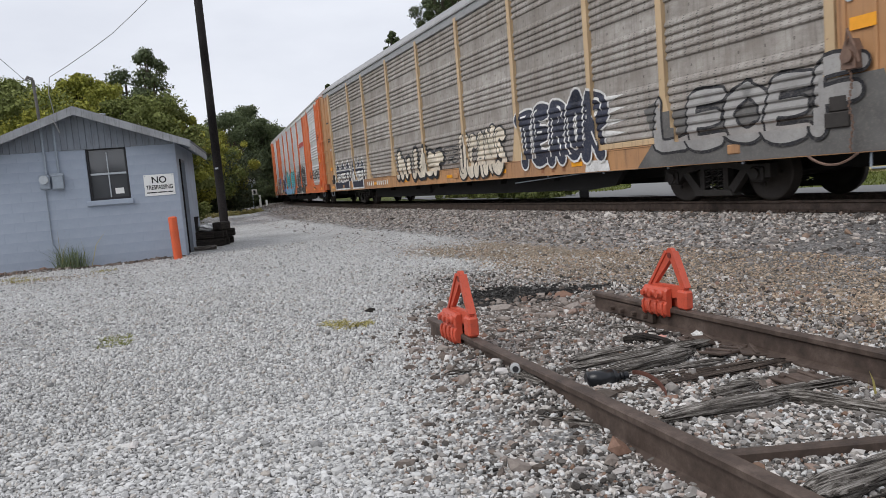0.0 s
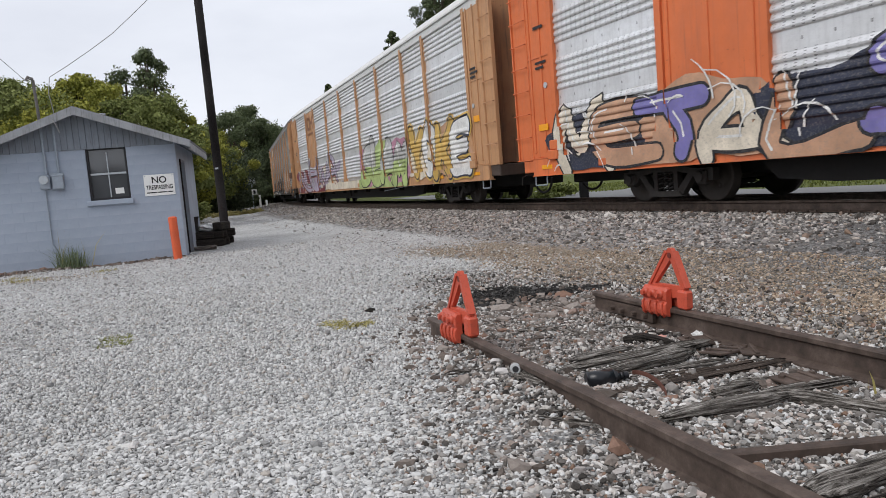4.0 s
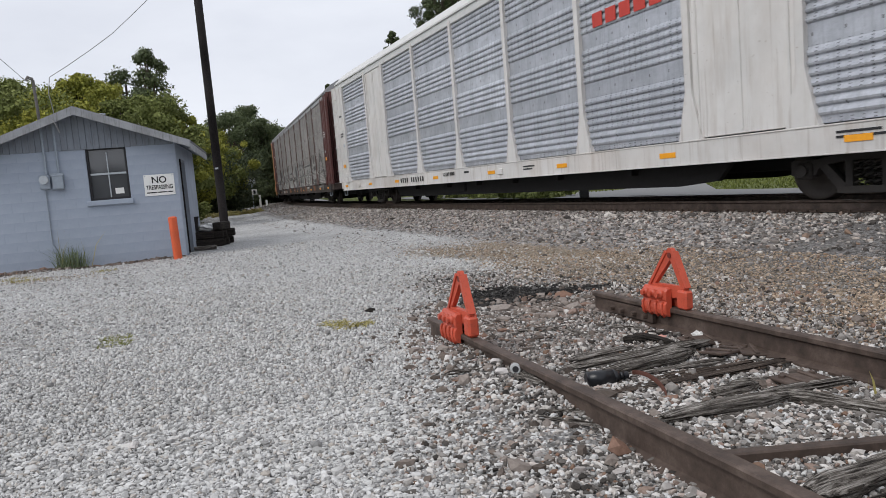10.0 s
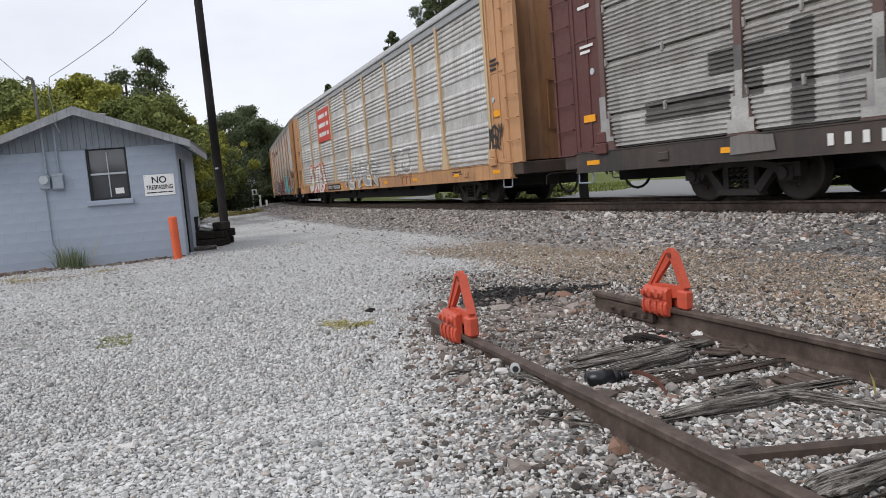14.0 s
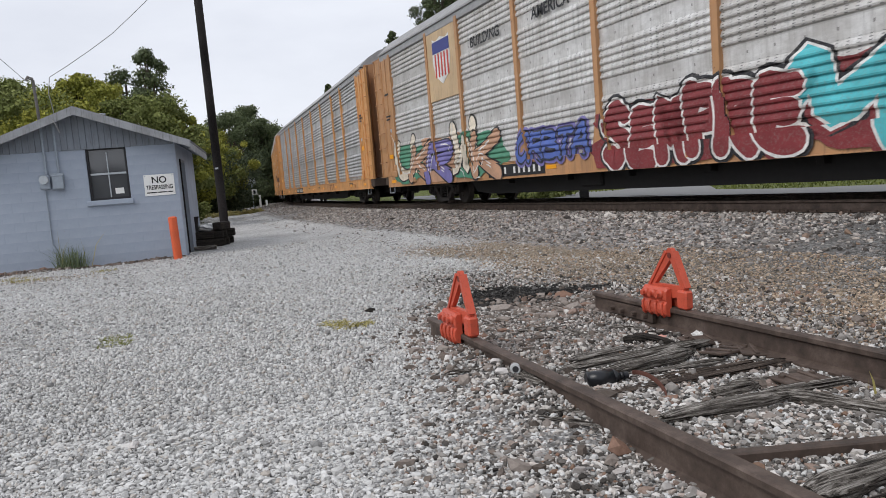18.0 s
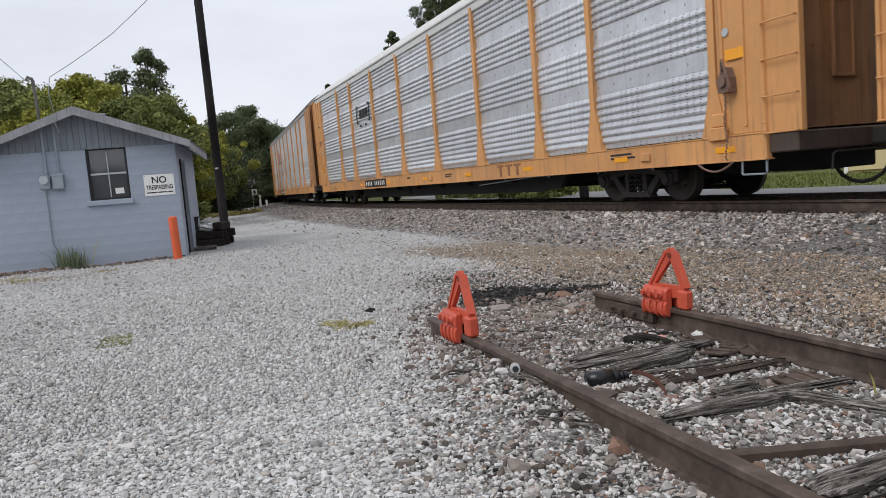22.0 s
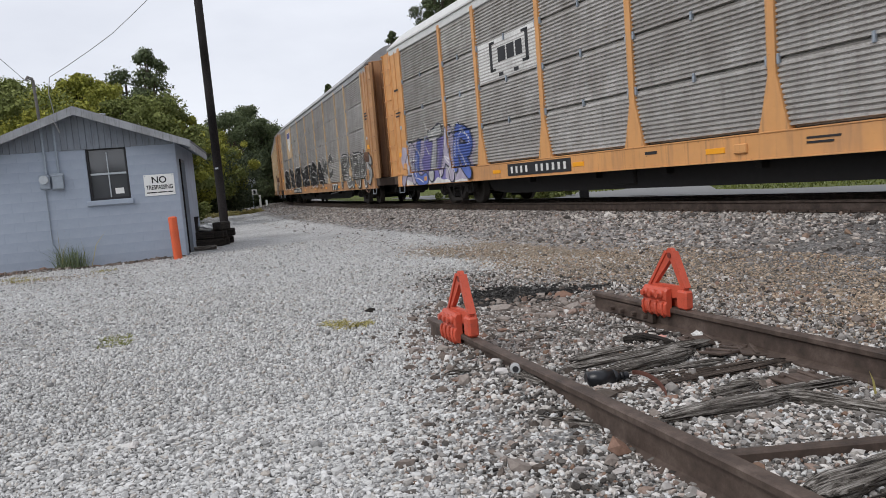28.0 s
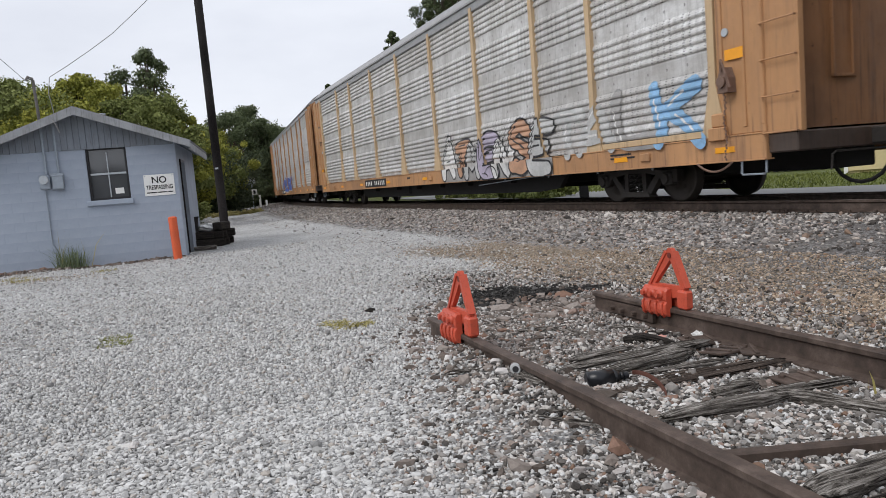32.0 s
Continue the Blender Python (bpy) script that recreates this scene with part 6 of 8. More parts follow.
LOGO_BLUE = plain("blue_panel_paint", (0.05, 0.06, 0.22), 0.6, 0, 6, 0.2)

# name, paint, sill, posts, ends, screens, ribs, roof, lettering board, label, plates {bay: (z0, z1, material)}, shift along the train
CARS = [
    dict(paint=YELLOW, sill=YELLOW, post=YELLOW_PALE, screen=SCREEN_DIRTY, ribs="deep", roof=ROOF_GREY, shift=-0.25,
         label="yellow autorack rail car with dirty grey screens and graffiti"),
    dict(paint=ORANGE, sill=ORANGE, post=ORANGE, screen=SCREEN_BRIGHT, ribs="deep", roof=ROOF_WHITE, shift=0.47, plates={1: (1.1, 4.74, ORANGE), 7: (1.1, 4.74, ORANGE)},
         label="orange autorack rail car with bright screens and graffiti"),
    dict(paint=TAN, sill=TAN, post=TAN, screen=SCREEN_BRIGHT, ribs="deep", roof=ROOF_WHITE, shift=0.7, plates={1: (1.1, 4.74, TAN)},
         label="tan autorack rail car with bright screens and large graffiti"),
    dict(paint=TAN, sill=SOOT_SILL, post=TAN, screen=SCREEN_DIRTY, ribs="deep", roof=ROOF_GREY, shift=0.8, plates={1: (3.0, 4.74, TAN)},
         label="tan autorack rail car with sooty sill and black graffiti"),
    dict(paint=WHITE_CAR, sill=WHITE_CAR, post=WHITE_CAR, screen=SCREEN_BLUE, ribs="deep", roof=ROOF_WHITE, shift=0.85, plates={1: (1.1, 4.74, WHITE_CAR), 7: (1.1, 4.74, WHITE_CAR)},
         label="white autorack rail car with blue-grey screens"),
    dict(paint=BROWN, sill=SOOT_SILL, post=GREY_POST, screen=SCREEN_FINE, ribs="fine_low", roof=ROOF_GREY, shift=0.6,
         label="brown autorack rail car with grey ribbed screens and faded graffiti"),
    dict(paint=TAN, sill=YELLOW, post=YELLOW_PALE, screen=SCREEN_GREY, ribs="deep", roof=ROOF_GREY, shift=0.28, plates={2: (3.0, 4.5, LOGO_RED)},
         label="yellow autorack rail car with a red panel and dirty screens"),
    dict(paint=YELLOW, sill=YELLOW, post=YELLOW, screen=SCREEN_GREY, ribs="deep", roof=ROOF_GREY, shift=0.25, plates={1: (2.9, 4.74, YELLOW_PALE)},
         label="yellow autorack rail car with turquoise and red graffiti"),
    dict(paint=YELLOW_CLEAN, sill=YELLOW_CLEAN, post=YELLOW_CLEAN, screen=SCREEN_SILVER, ribs="deep", roof=ROOF_GREY, shift=0.3,
         label="clean yellow autorack rail car with grey screens"),
    dict(paint=YELLOW_CLEAN, sill=YELLOW_CLEAN, post=YELLOW_CLEAN, screen=SCREEN_CLEAN, ribs="deep", roof=ROOF_WHITE, shift=0.35,
         label="yellow autorack rail car with silver screens and a small black emblem"),
    dict(paint=TAN, sill=YELLOW_CLEAN, post=YELLOW_CLEAN, screen=SCREEN_BRIGHT, ribs="deep", roof=ROOF_GREY, shift=0.1,
         label="yellow autorack rail car with bright screens and a red emblem"),
    dict(paint=YELLOW_CLEAN, sill=YELLOW_CLEAN, post=YELLOW_CLEAN, screen=SCREEN_FINE, ribs="fine", roof=ROOF_WHITE, shift=-0.25,
         label="yellow autorack rail car with fine ribbed grey screens"),
    dict(paint=YELLOW, sill=YELLOW, post=YELLOW_PALE, screen=SCREEN_FINE_DARK, ribs="fine", roof=ROOF_GREY, shift=-0.5, plates={1: (2.9, 4.74, YELLOW_PALE)},
         label="yellow autorack rail car with dark ribbed screens and black graffiti"),
    dict(paint=YELLOW, sill=YELLOW, post=YELLOW_PALE, screen=SCREEN_GREY, ribs="deep", roof=ROOF_GREY, shift=-1.15,
         label="yellow autorack rail car with grey screens and low graffiti"),
    dict(paint=YELLOW, sill=YELLOW, post=YELLOW, screen=SCREEN_GREY, ribs="deep", roof=ROOF_GREY, shift=-1.1,
         label="yellow autorack rail car with grey screens"),
    dict(paint=BROWN_END, sill=BROWN_END, post=YELLOW, screen=SCREEN_DIRTY, ribs="deep", roof=ROOF_GREY, shift=-1.1,
         label="brown-ended autorack rail car with dirty screens"),
]
MARKS = {0: (-7.6, -5.0, False), 2: (-5.95, -3.55, False), 3: (-8.0, -5.6, False), 4: (-6.25, -4.1, False), 5: (-8.1, -5.5, False), 12: (-7.84, -4.67, True)}
TRAIN, TRUCKS, AXLES = [], [], []


def truck(car, x):
    t = part("truck", shared("bolster", build_bolster), BLACK, car, "grimy four-wheel truck", at=pose(x, 0, 0))
    for y, turn in ((-0.98, 0), (0.98, 180)):
        part("side_frame", shared("side_frame", build_frame), TRUCK_IRON, t, at=pose(0, y, 0, 0, 0, turn))
        for x in (-0.13, 0.0, 0.13):
            part("coil_spring", shared("coil_spring", build_spring), TRUCK_IRON, t, at=pose(x, y, 0, 0, 0, turn))
    axles = []
    for a in (-0.89, 0.89):
        axles.append(part("wheelset", shared("wheelset", build_wheelset, True), WHEEL, t, at=pose(a, 0, 0.42)))
    return t, axles


def autorack(i, st):
    car = base("autorack_car", pose(0, 0, 0), st["label"], "rail car", "cars of the passing train")
    part("underframe", shared("underframe", build_under), BLACK, car)
    part("roof", shared("roof", build_roof), st["roof"], car)
    plates = st.get("plates", {})
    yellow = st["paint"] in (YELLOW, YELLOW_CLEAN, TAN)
    # yellow cars' doors take the browner paint that includes the shade between cars
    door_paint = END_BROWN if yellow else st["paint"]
    for side in (0, 180):
        def at(x, y, z=0.0):
            return pose(0, 0, 0, 0, 0, side) @ pose(x, y, z)
        part("side_sill", shared("side_sill", build_sill), st["sill"], car, at=at(0, -FACE))
        part("top_chord", shared("top_chord", build_chord), st.get("chord", st["roof"]), car, at=at(0, -FACE + 0.01))
        for p in POSTS:
            part("side_post", shared("side_post", build_post), st["post"], car, at=at(p, -FACE))
        for b, (u0, u1) in enumerate(BAYS):
            bay = b if side == 0 else 8 - b
            if bay in plates and plates[bay][1] > 4.7 and plates[bay][0] < 1.2:
                def flat(bm, w=u1 - u0):
                    box(bm, -w / 2, w / 2, -0.05, 0.05, SCREEN_Z0, SCREEN_Z1, 0.008)
                sheet = part("side_plate", shared("side_plate%d" % b, flat), plates[bay][2], car, at=at((u0 + u1) / 2, -1.42))
                for x in (u0 - u1 + 0.24, 0.0, u1 - u0 - 0.24):
                    part("plate_rib", shared("plate_rib", build_plate_rib), plates[bay][2], sheet, at=pose(x / 2, -0.05, 0))
            else:
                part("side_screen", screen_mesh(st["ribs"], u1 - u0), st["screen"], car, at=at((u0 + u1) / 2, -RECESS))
                if bay in plates and side == 0:
                    z0, z1, mat = plates[bay]
                    def small(bm, w=u1 - u0, z0=z0, z1=z1):
                        box(bm, -w / 2, w / 2, -0.008, 0.03, z0, z1, 0.005)
                    part("emblem_plate", shared("plate%d_%.1f" % (b, z0), small), mat, car, at=at((u0 + u1) / 2, -1.48))
        for e in (-1, 1):
            sheet = part("corner_sheet", shared("corner_sheet", build_corner), st["paint"], car, at=at(e * 13.0, -FACE + 0.01, 0))
            lad = part("ladder", shared("ladder", build_ladder), st["paint"], car, at=at(e * 13.72, -FACE + 0.03))
            if side == 0:
                for x in (-0.3, 0.1, 0.42):
                    part("fold", shared("fold", build_fold), st["paint"], sheet, at=pose(x, 0, 0))
                for x in (-0.29, 0.29):
                    part("ladder_edge", shared("ladder_edge", build_ladder_edge), st["paint"], lad, at=pose(x, 0, 0))
                for k in range(9):
                    part("rung", shared("rung", build_rung), st["paint"], lad, at=pose(0, 0, 0.97 + k * 0.485))
            part("sill_step", shared("sill_step", build_step), CONDUIT, car, at=at(e * 13.2, -FACE + 0.03))
    if st["ribs"] == "deep":
        for b in {0: (7,), 6: (0,), 13: (8,)}.get(i, ()):
            u0, u1 = BAYS[b]
            part("kick_board", shared("kick_board", build_kick), st["post"], car, at=pose((u0 + u1) / 2, -FACE + 0.015, 0) @ Matrix.Diagonal(((u1 - u0) / 2.84, 1, 1, 1)))
    for e in (-1, 1):
        part("jacking_box", shared("jacking_box", build_jack), TRUCK_IRON if i == 0 else st["paint"], car, at=pose(e * 12.6, -FACE, 0))
        part("seam_strip", shared("seam_strip", build_seam), st["paint"], car, at=pose(e * 13.02, -FACE + 0.008, 3.05))
        part("round_cap", shared("round_cap", build_cap), SASH, car, at=pose(e * 12.78, -FACE, 2.45))
    for e in (0, 180):
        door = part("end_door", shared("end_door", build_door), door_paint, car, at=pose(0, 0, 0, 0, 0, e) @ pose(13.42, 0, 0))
        folds = ((-1.28, 0.12), (-1.0, 0.3), (-0.65, 0.39), (-0.25, 0.43), (0.25, 0.43), (0.65, 0.39), (1.0, 0.3), (1.28, 0.12))
        for y, x in folds if st["ribs"].startswith("fine") else folds[::7]:
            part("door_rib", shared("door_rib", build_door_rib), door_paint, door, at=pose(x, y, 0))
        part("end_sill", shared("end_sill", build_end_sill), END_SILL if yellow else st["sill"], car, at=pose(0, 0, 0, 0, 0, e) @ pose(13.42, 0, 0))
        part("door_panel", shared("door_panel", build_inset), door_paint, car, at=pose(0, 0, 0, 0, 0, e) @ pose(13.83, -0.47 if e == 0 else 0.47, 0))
        part("coupler", shared("coupler", build_coupler), TRUCK_IRON, car, at=pose(0, 0, 0, 0, 0, e) @ pose(13.55, 0, 0))
        part("brake_hose", shared("brake_hose", build_hose), BLACK, car, at=pose(0, 0, 0, 0, 0, e) @ pose(13.4, 0, 0))
    if i in (0, 3, 7, 9, 12, 13):
        part("hand_brake", shared("hand_brake", build_brake), BRAKE_IRON, car, at=pose(12.85, -FACE - 0.03, 0))
        part("brake_chain", shared("brake_chain", build_chain), BRAKE_IRON, car, at=pose(12.85, -FACE - 0.03, 0))
    if i in (0, 2, 7, 9, 12, 13):
        part("brake_pipe", shared("brake_pipe", build_pipe), CONDUIT, car, at=pose(0, -FACE, 0))
    if st["ribs"].startswith("fine"):
        for u0, u1 in BAYS:
            for z in ((1.61, 2.54, 3.47, 4.4) if st["ribs"] == "fine_low" else (1.95, 2.88, 3.81)):
                for x in (u0 + 0.03, (u0 + u1) / 2, u1 - 0.03):
                    part("clip", shared("clip", build_clip), CONDUIT if i == 11 else st["screen"], car, at=pose(x, -RECESS - 0.045, z))
    for x in (-12.9, -9.6, -6.6, -3.2, 0.4, 3.6, 6.8, 10.2, 12.7):
        part("reflector", shared("reflector", build_reflector), REFLECT, car, at=pose(x, -FACE - 0.014, 0.80))
    # reporting marks: plain bars, one for each character
    u0, u1, board = MARKS.get(i, (-5.95, -3.55, True))
    if board:
        part("number_board", shared("number_board", build_plate_board), INK, car, at=pose((u0 + u1) / 2, -FACE - 0.016, 0.81) @ Matrix.Diagonal((u1 - u0 + 0.2, 1, 1.5, 1)))
    ink = INK if i == 4 else WHITE_INK
    for k in (0, 1, 2, 3, 5, 6, 7, 8, 9, 10):
        w = (u1 - u0) / 11
        part("mark_bar", shared("bar", build_bar), ink, car, at=pose(u0 + (k + 0.5) * w, -FACE - 0.026, 0.81) @ Matrix.Diagonal((w * 0.36, 1, 0.15, 1)))
    t1, a1 = truck(car, -TRUCK)
    t2, a2 = truck(car, TRUCK)
    TRAIN.append(car)
    TRUCKS.append((t1, t2))
    AXLES.append(a1 + a2)
    return car


for i, st in enumerate(CARS):
    autorack(i, st)


# ---------------------------------------------------------------- paint on the cars: graffiti that follows ribs and posts
def spray(name, c):
    m = Mat("spray_" + name, 0.62, spec=0.35)
    n = m.noise(2.2, 5, 0.65)
    f = m.noise(26, 4, 0.7)
    col = m.mix(m.ramp(n, (0.35, (0, 0, 0)), (0.7, (1, 1, 1))), shade(c, 0.75), shade(c, 1.15))
    col = m.mix(m.ramp(f, (0.5, (0, 0, 0)), (0.75, (0.55, 0.55, 0.55))), col, (0.22, 0.2, 0.18))
    return m.done(col)


K_BLACK, K_WHITE, K_NAVY = spray("black", (0.022, 0.022, 0.026)), spray("white", (0.74, 0.73, 0.71)), spray("navy", (0.03, 0.035, 0.06))
K_TURQ, K_MAROON, K_PURPLE = spray("turquoise", (0.09, 0.47, 0.52)), spray("maroon", (0.22, 0.035, 0.04)), spray("purple", (0.19, 0.17, 0.42))
K_PEACH, K_GREEN, K_LIME = spray("peach", (0.52, 0.3, 0.19)), spray("green", (0.08, 0.27, 0.17)), spray("lime", (0.42, 0.52, 0.2))
K_PINK, K_BLUE, K_GREY = spray("pink", (0.5, 0.24, 0.33)), spray("blue", (0.09, 0.15, 0.46)), spray("grey", (0.13, 0.125, 0.12))
K_LILAC, K_CREAM, K_RED = spray("lilac", (0.45, 0.40, 0.50)), spray("cream", (0.72, 0.64, 0.52)), spray("red", (0.55, 0.05, 0.04))
GREY_PATCH = painted("grey_primer", (0.2, 0.19, 0.18), (0.08, 0.06, 0.05), 0.6)
K_HAZE = spray("pale_haze", (0.5, 0.5, 0.49))
K_SILVER = spray("silver", (0.46, 0.45, 0.43))
K_TEAL = spray("teal", (0.03, 0.2, 0.24))
K_GOLD, K_SMOKE, K_CYAN = spray("gold", (0.62, 0.4, 0.1)), spray("smoke", (0.34, 0.33, 0.32)), spray("pale_blue", (0.25, 0.45, 0.68))


# hand strokes of each letter in a unit cell
STROKES = {
    "A": ["0,0 .3,.7 .5,1 .7,.7 1,0", ".2,.34 .8,.34"], "B": ["0,0 0,1", "0,.98 .7,.95 .8,.7 .1,.55", "0,.55 .9,.45 .95,.1 0,.02"], "C": [".95,.82 .55,1 .05,.65 .1,.2 .5,0 1,.2"],
    "D": ["0,0 0,1", "0,.98 .75,.85 .95,.45 .7,.08 0,.02"], "E": ["1,.95 .1,.95 0,.5 .05,.05 1,.02", ".05,.5 .8,.52"], "F": ["1,1 .05,.95 .05,0", ".05,.52 .8,.55"],
    "G": ["1,.85 .5,1 .02,.55 .2,.05 .9,.1 .95,.45 .55,.45"], "H": ["0,0 0,1", "1,0 1,1", "0,.5 1,.5"], "I": [".5,0 .5,1"], "J": ["0,.25 .35,0 .8,.2 .8,1", ".3,1 1,1"],
    "K": ["0,0 0,1", "1,1 .1,.45", ".25,.55 1,0"], "L": ["0,1 .02,.05 1,.03"], "M": ["0,0 .1,1 .5,.35 .9,1 1,0"], "N": ["0,0 .05,1 .95,0 1,1"],
    "O": [".5,1 .02,.7 .05,.2 .5,0 .95,.2 .98,.7 .5,1"], "P": ["0,0 0,1", "0,.97 .85,.9 .9,.55 .05,.45"], "R": ["0,0 0,1", "0,.97 .85,.9 .85,.6 .05,.48", ".35,.48 1,0"],
    "S": ["1,.88 .5,1 .05,.78 .45,.52 .95,.28 .5,0 0,.12"], "T": ["0,.95 1,.98", ".5,.95 .48,0"], "U": ["0,1 .05,.2 .5,0 .95,.2 1,1"], "V": ["0,1 .5,0 1,1"],
    "W": ["0,1 .2,0 .5,.65 .8,0 1,1"], "X": ["0,0 1,1", "0,1 1,0"], "Y": ["0,1 .5,.5 1,1", ".5,.5 .5,0"], "Z": ["0,.97 1,.97 0,.03 1,.03"],
    "d": [".9,1 .9,0", ".9,.5 .4,.6 .05,.3 .4,0 .9,.1"], "e": [".1,.32 .9,.4 .75,.65 .35,.65 .08,.3 .4,0 .95,.12"], "h": ["0,1 0,0", "0,.4 .5,.62 .9,.45 .95,0"], "i": [".5,.6 .5,0"],
    "l": [".5,1 .5,.1 .75,0"], "r": [".1,.65 .1,0", ".1,.4 .5,.65 .95,.6"], "2": ["0,.75 .5,1 .95,.75 .05,.04 1,.03"], "7": ["0,.97 1,.97 .3,0"],
}


def bend(text, n=5):
    """A smooth line through a stroke's points."""
    p = [tuple(float(v) for v in q.split(",")) for q in text.split()]
    if len(p) == 2:
        return [(p[0][0] + (p[1][0] - p[0][0]) * k / 4, p[0][1] + (p[1][1] - p[0][1]) * k / 4) for k in range(5)]
    out = []
    for i in range(len(p) - 1):
        a, b, c, d = p[max(i - 1, 0)], p[i], p[i + 1], p[min(i + 2, len(p) - 1)]
        for k in range(n):
            t = k / n
            out.append(tuple(0.5 * (2 * b[j] + (c[j] - a[j]) * t + (2 * a[j] - 5 * b[j] + 4 * c[j] - d[j]) * t * t + (3 * b[j] - a[j] - 3 * c[j] + d[j]) * t ** 3) for j in (0, 1)))
    return out + [p[-1]]


def brush(line, r, swell=0.0, seed=0.0):
    """A painted stroke: quads along the line and round ends."""
    sides, n = [], len(line)
    for i, (x, y) in enumerate(line):
        (x0, y0), (x1, y1) = line[max(i - 1, 0)], line[min(i + 1, n - 1)]
        L = math.hypot(x1 - x0, y1 - y0) or 1.0
        w = r * (1 + swell * math.sin(i * 0.9 + seed))
        nx, ny = -(y1 - y0) / L * w, (x1 - x0) / L * w
        sides.append(((x + nx, y + ny), (x - nx, y - ny)))
    polys = [[a[0], a[1], b[1], b[0]] for a, b in zip(sides[:-1], sides[1:])]
    for (x, y), (p, q), turn in ((line[0], sides[0], 1), (line[-1], sides[-1], -1)):
        w, a = math.hypot(p[0] - x, p[1] - y), math.atan2(p[1] - y, p[0] - x)
        arc = [(x + w * math.cos(a + turn * math.pi * k / 6), y + w * math.sin(a + turn * math.pi * k / 6)) for k in range(7)]
        polys.append(arc)
    return polys


def cut(poly, axis, lo, hi):
    """The piece of a convex polygon between two parallel lines."""
    for sign, lim in ((1, lo), (-1, -hi)):
        out = []
        for i in range(len(poly)):
            a, b = poly[i - 1], poly[i]
            da, db = sign * a[axis] - lim, sign * b[axis] - lim
            if da * db < 0:
                t = da / (da - db)
                out.append((a[0] + (b[0] - a[0]) * t, a[1] + (b[1] - a[1]) * t))
            if db >= 0:
                out.append(b)
        poly = out
        if len(poly) < 3:
            return []
    return poly


def cuts_of(kind):
    zs = sorted({0.58, 1.003, 1.02, 1.72, 4.8} | {round(z, 4) for z, _ in PROFILES[kind]})
    us = sorted({-15.0, 15.0} | {round(p + o, 3) for p in POSTS for o in (-0.24, -0.155, -0.072, 0.072, 0.155, 0.24)})
    return zs, us


def bisect_left(rows, v):
    lo, hi = 0, len(rows)
    while lo < hi:
        mid = (lo + hi) // 2
        if rows[mid] < v:
            lo = mid + 1
        else:
            hi = mid
    return lo


def depth_bands(kind):
    """For each band of height: its limits and the ribs' depth at both."""
    zs, us = cuts_of(kind)
    pz, pd = [a for a, _ in PROFILES[kind]], [b for _, b in PROFILES[kind]]
    rows = [(z0, z1, RECESS + 0.004 + float(np.interp(z0 + 1e-5, pz, pd)), RECESS + 0.004 + float(np.interp(z1 - 1e-5, pz, pd))) for z0, z1 in zip(zs[:-1], zs[1:])]
    return zs, us, rows


BANDS = {k: depth_bands(k) for k in PROFILES}


def proud(uc, zc):
    """The depth of sill, posts and end sheets at a place, or None on a screen."""
    if zc < 1.003:
        return FACE + 0.032
    half = 0.073 if zc > 1.72 else 0.073 + (1.72 - zc) / 0.66 * 0.165
    k = bisect_left(POSTS, uc)
    if min(abs(uc - POSTS[max(k - 1, 0)]), abs(uc - POSTS[min(k, 9)])) < half:
        return FACE + 0.018
    return FACE + 0.02 if abs(uc) > 12.57 else None


def lay(car, kind, polys, lift, material, name, flat_bays=()):
    """Puts flat polygons (u, z) onto a car's side as one painted part; a polygon may bring a small lift of its own: (lift, polygon)."""
    zs, us, rows = BANDS[kind]
    verts, faces = [], []
    for poly in polys:
        up = lift
        if isinstance(poly[0], float):
            up, poly = lift + poly[0], poly[1]
        poly = cut(poly, 1, SILL_Z0 - 0.005, 4.7)
        if not poly:
            continue
        z_lo, z_hi = min(p[1] for p in poly), max(p[1] for p in poly)
        for z0, z1, y0, y1 in rows[max(bisect_left(zs, z_lo) - 1, 0):]:
            if z0 >= z_hi:
                break
            if z1 <= z_lo:
                continue
            band = cut(poly, 1, z0, z1)
            if not band:
                continue
            u_lo, u_hi = min(p[0] for p in band), max(p[0] for p in band)
            start = max(bisect_left(us, u_lo) - 1, 0)
            for u0, u1 in zip(us[start:-1], us[start + 1:]):
                if u0 >= u_hi:
                    break
                if u1 <= u_lo:
                    continue
                bit = cut(band, 0, u0, u1) if (u_lo < u0 or u_hi > u1) else band
                if not bit:
                    continue
                uc = sum(p[0] for p in bit) / len(bit)
                zc = sum(p[1] for p in bit) / len(bit)
                k = len(verts)
                d = proud(uc, zc)
                if d is None and any(BAYS[b][0] < uc < BAYS[b][1] for b in flat_bays):
                    d = 1.494
                for u, z in bit:
                    e = y0 + (y1 - y0) * (z - z0) / (z1 - z0) if d is None else d
                    verts.append((u, -(e + up), z))
                faces.append(tuple(range(k, len(verts))))
    if faces:
        part(name, mesh_from(name, verts, faces), material, car)


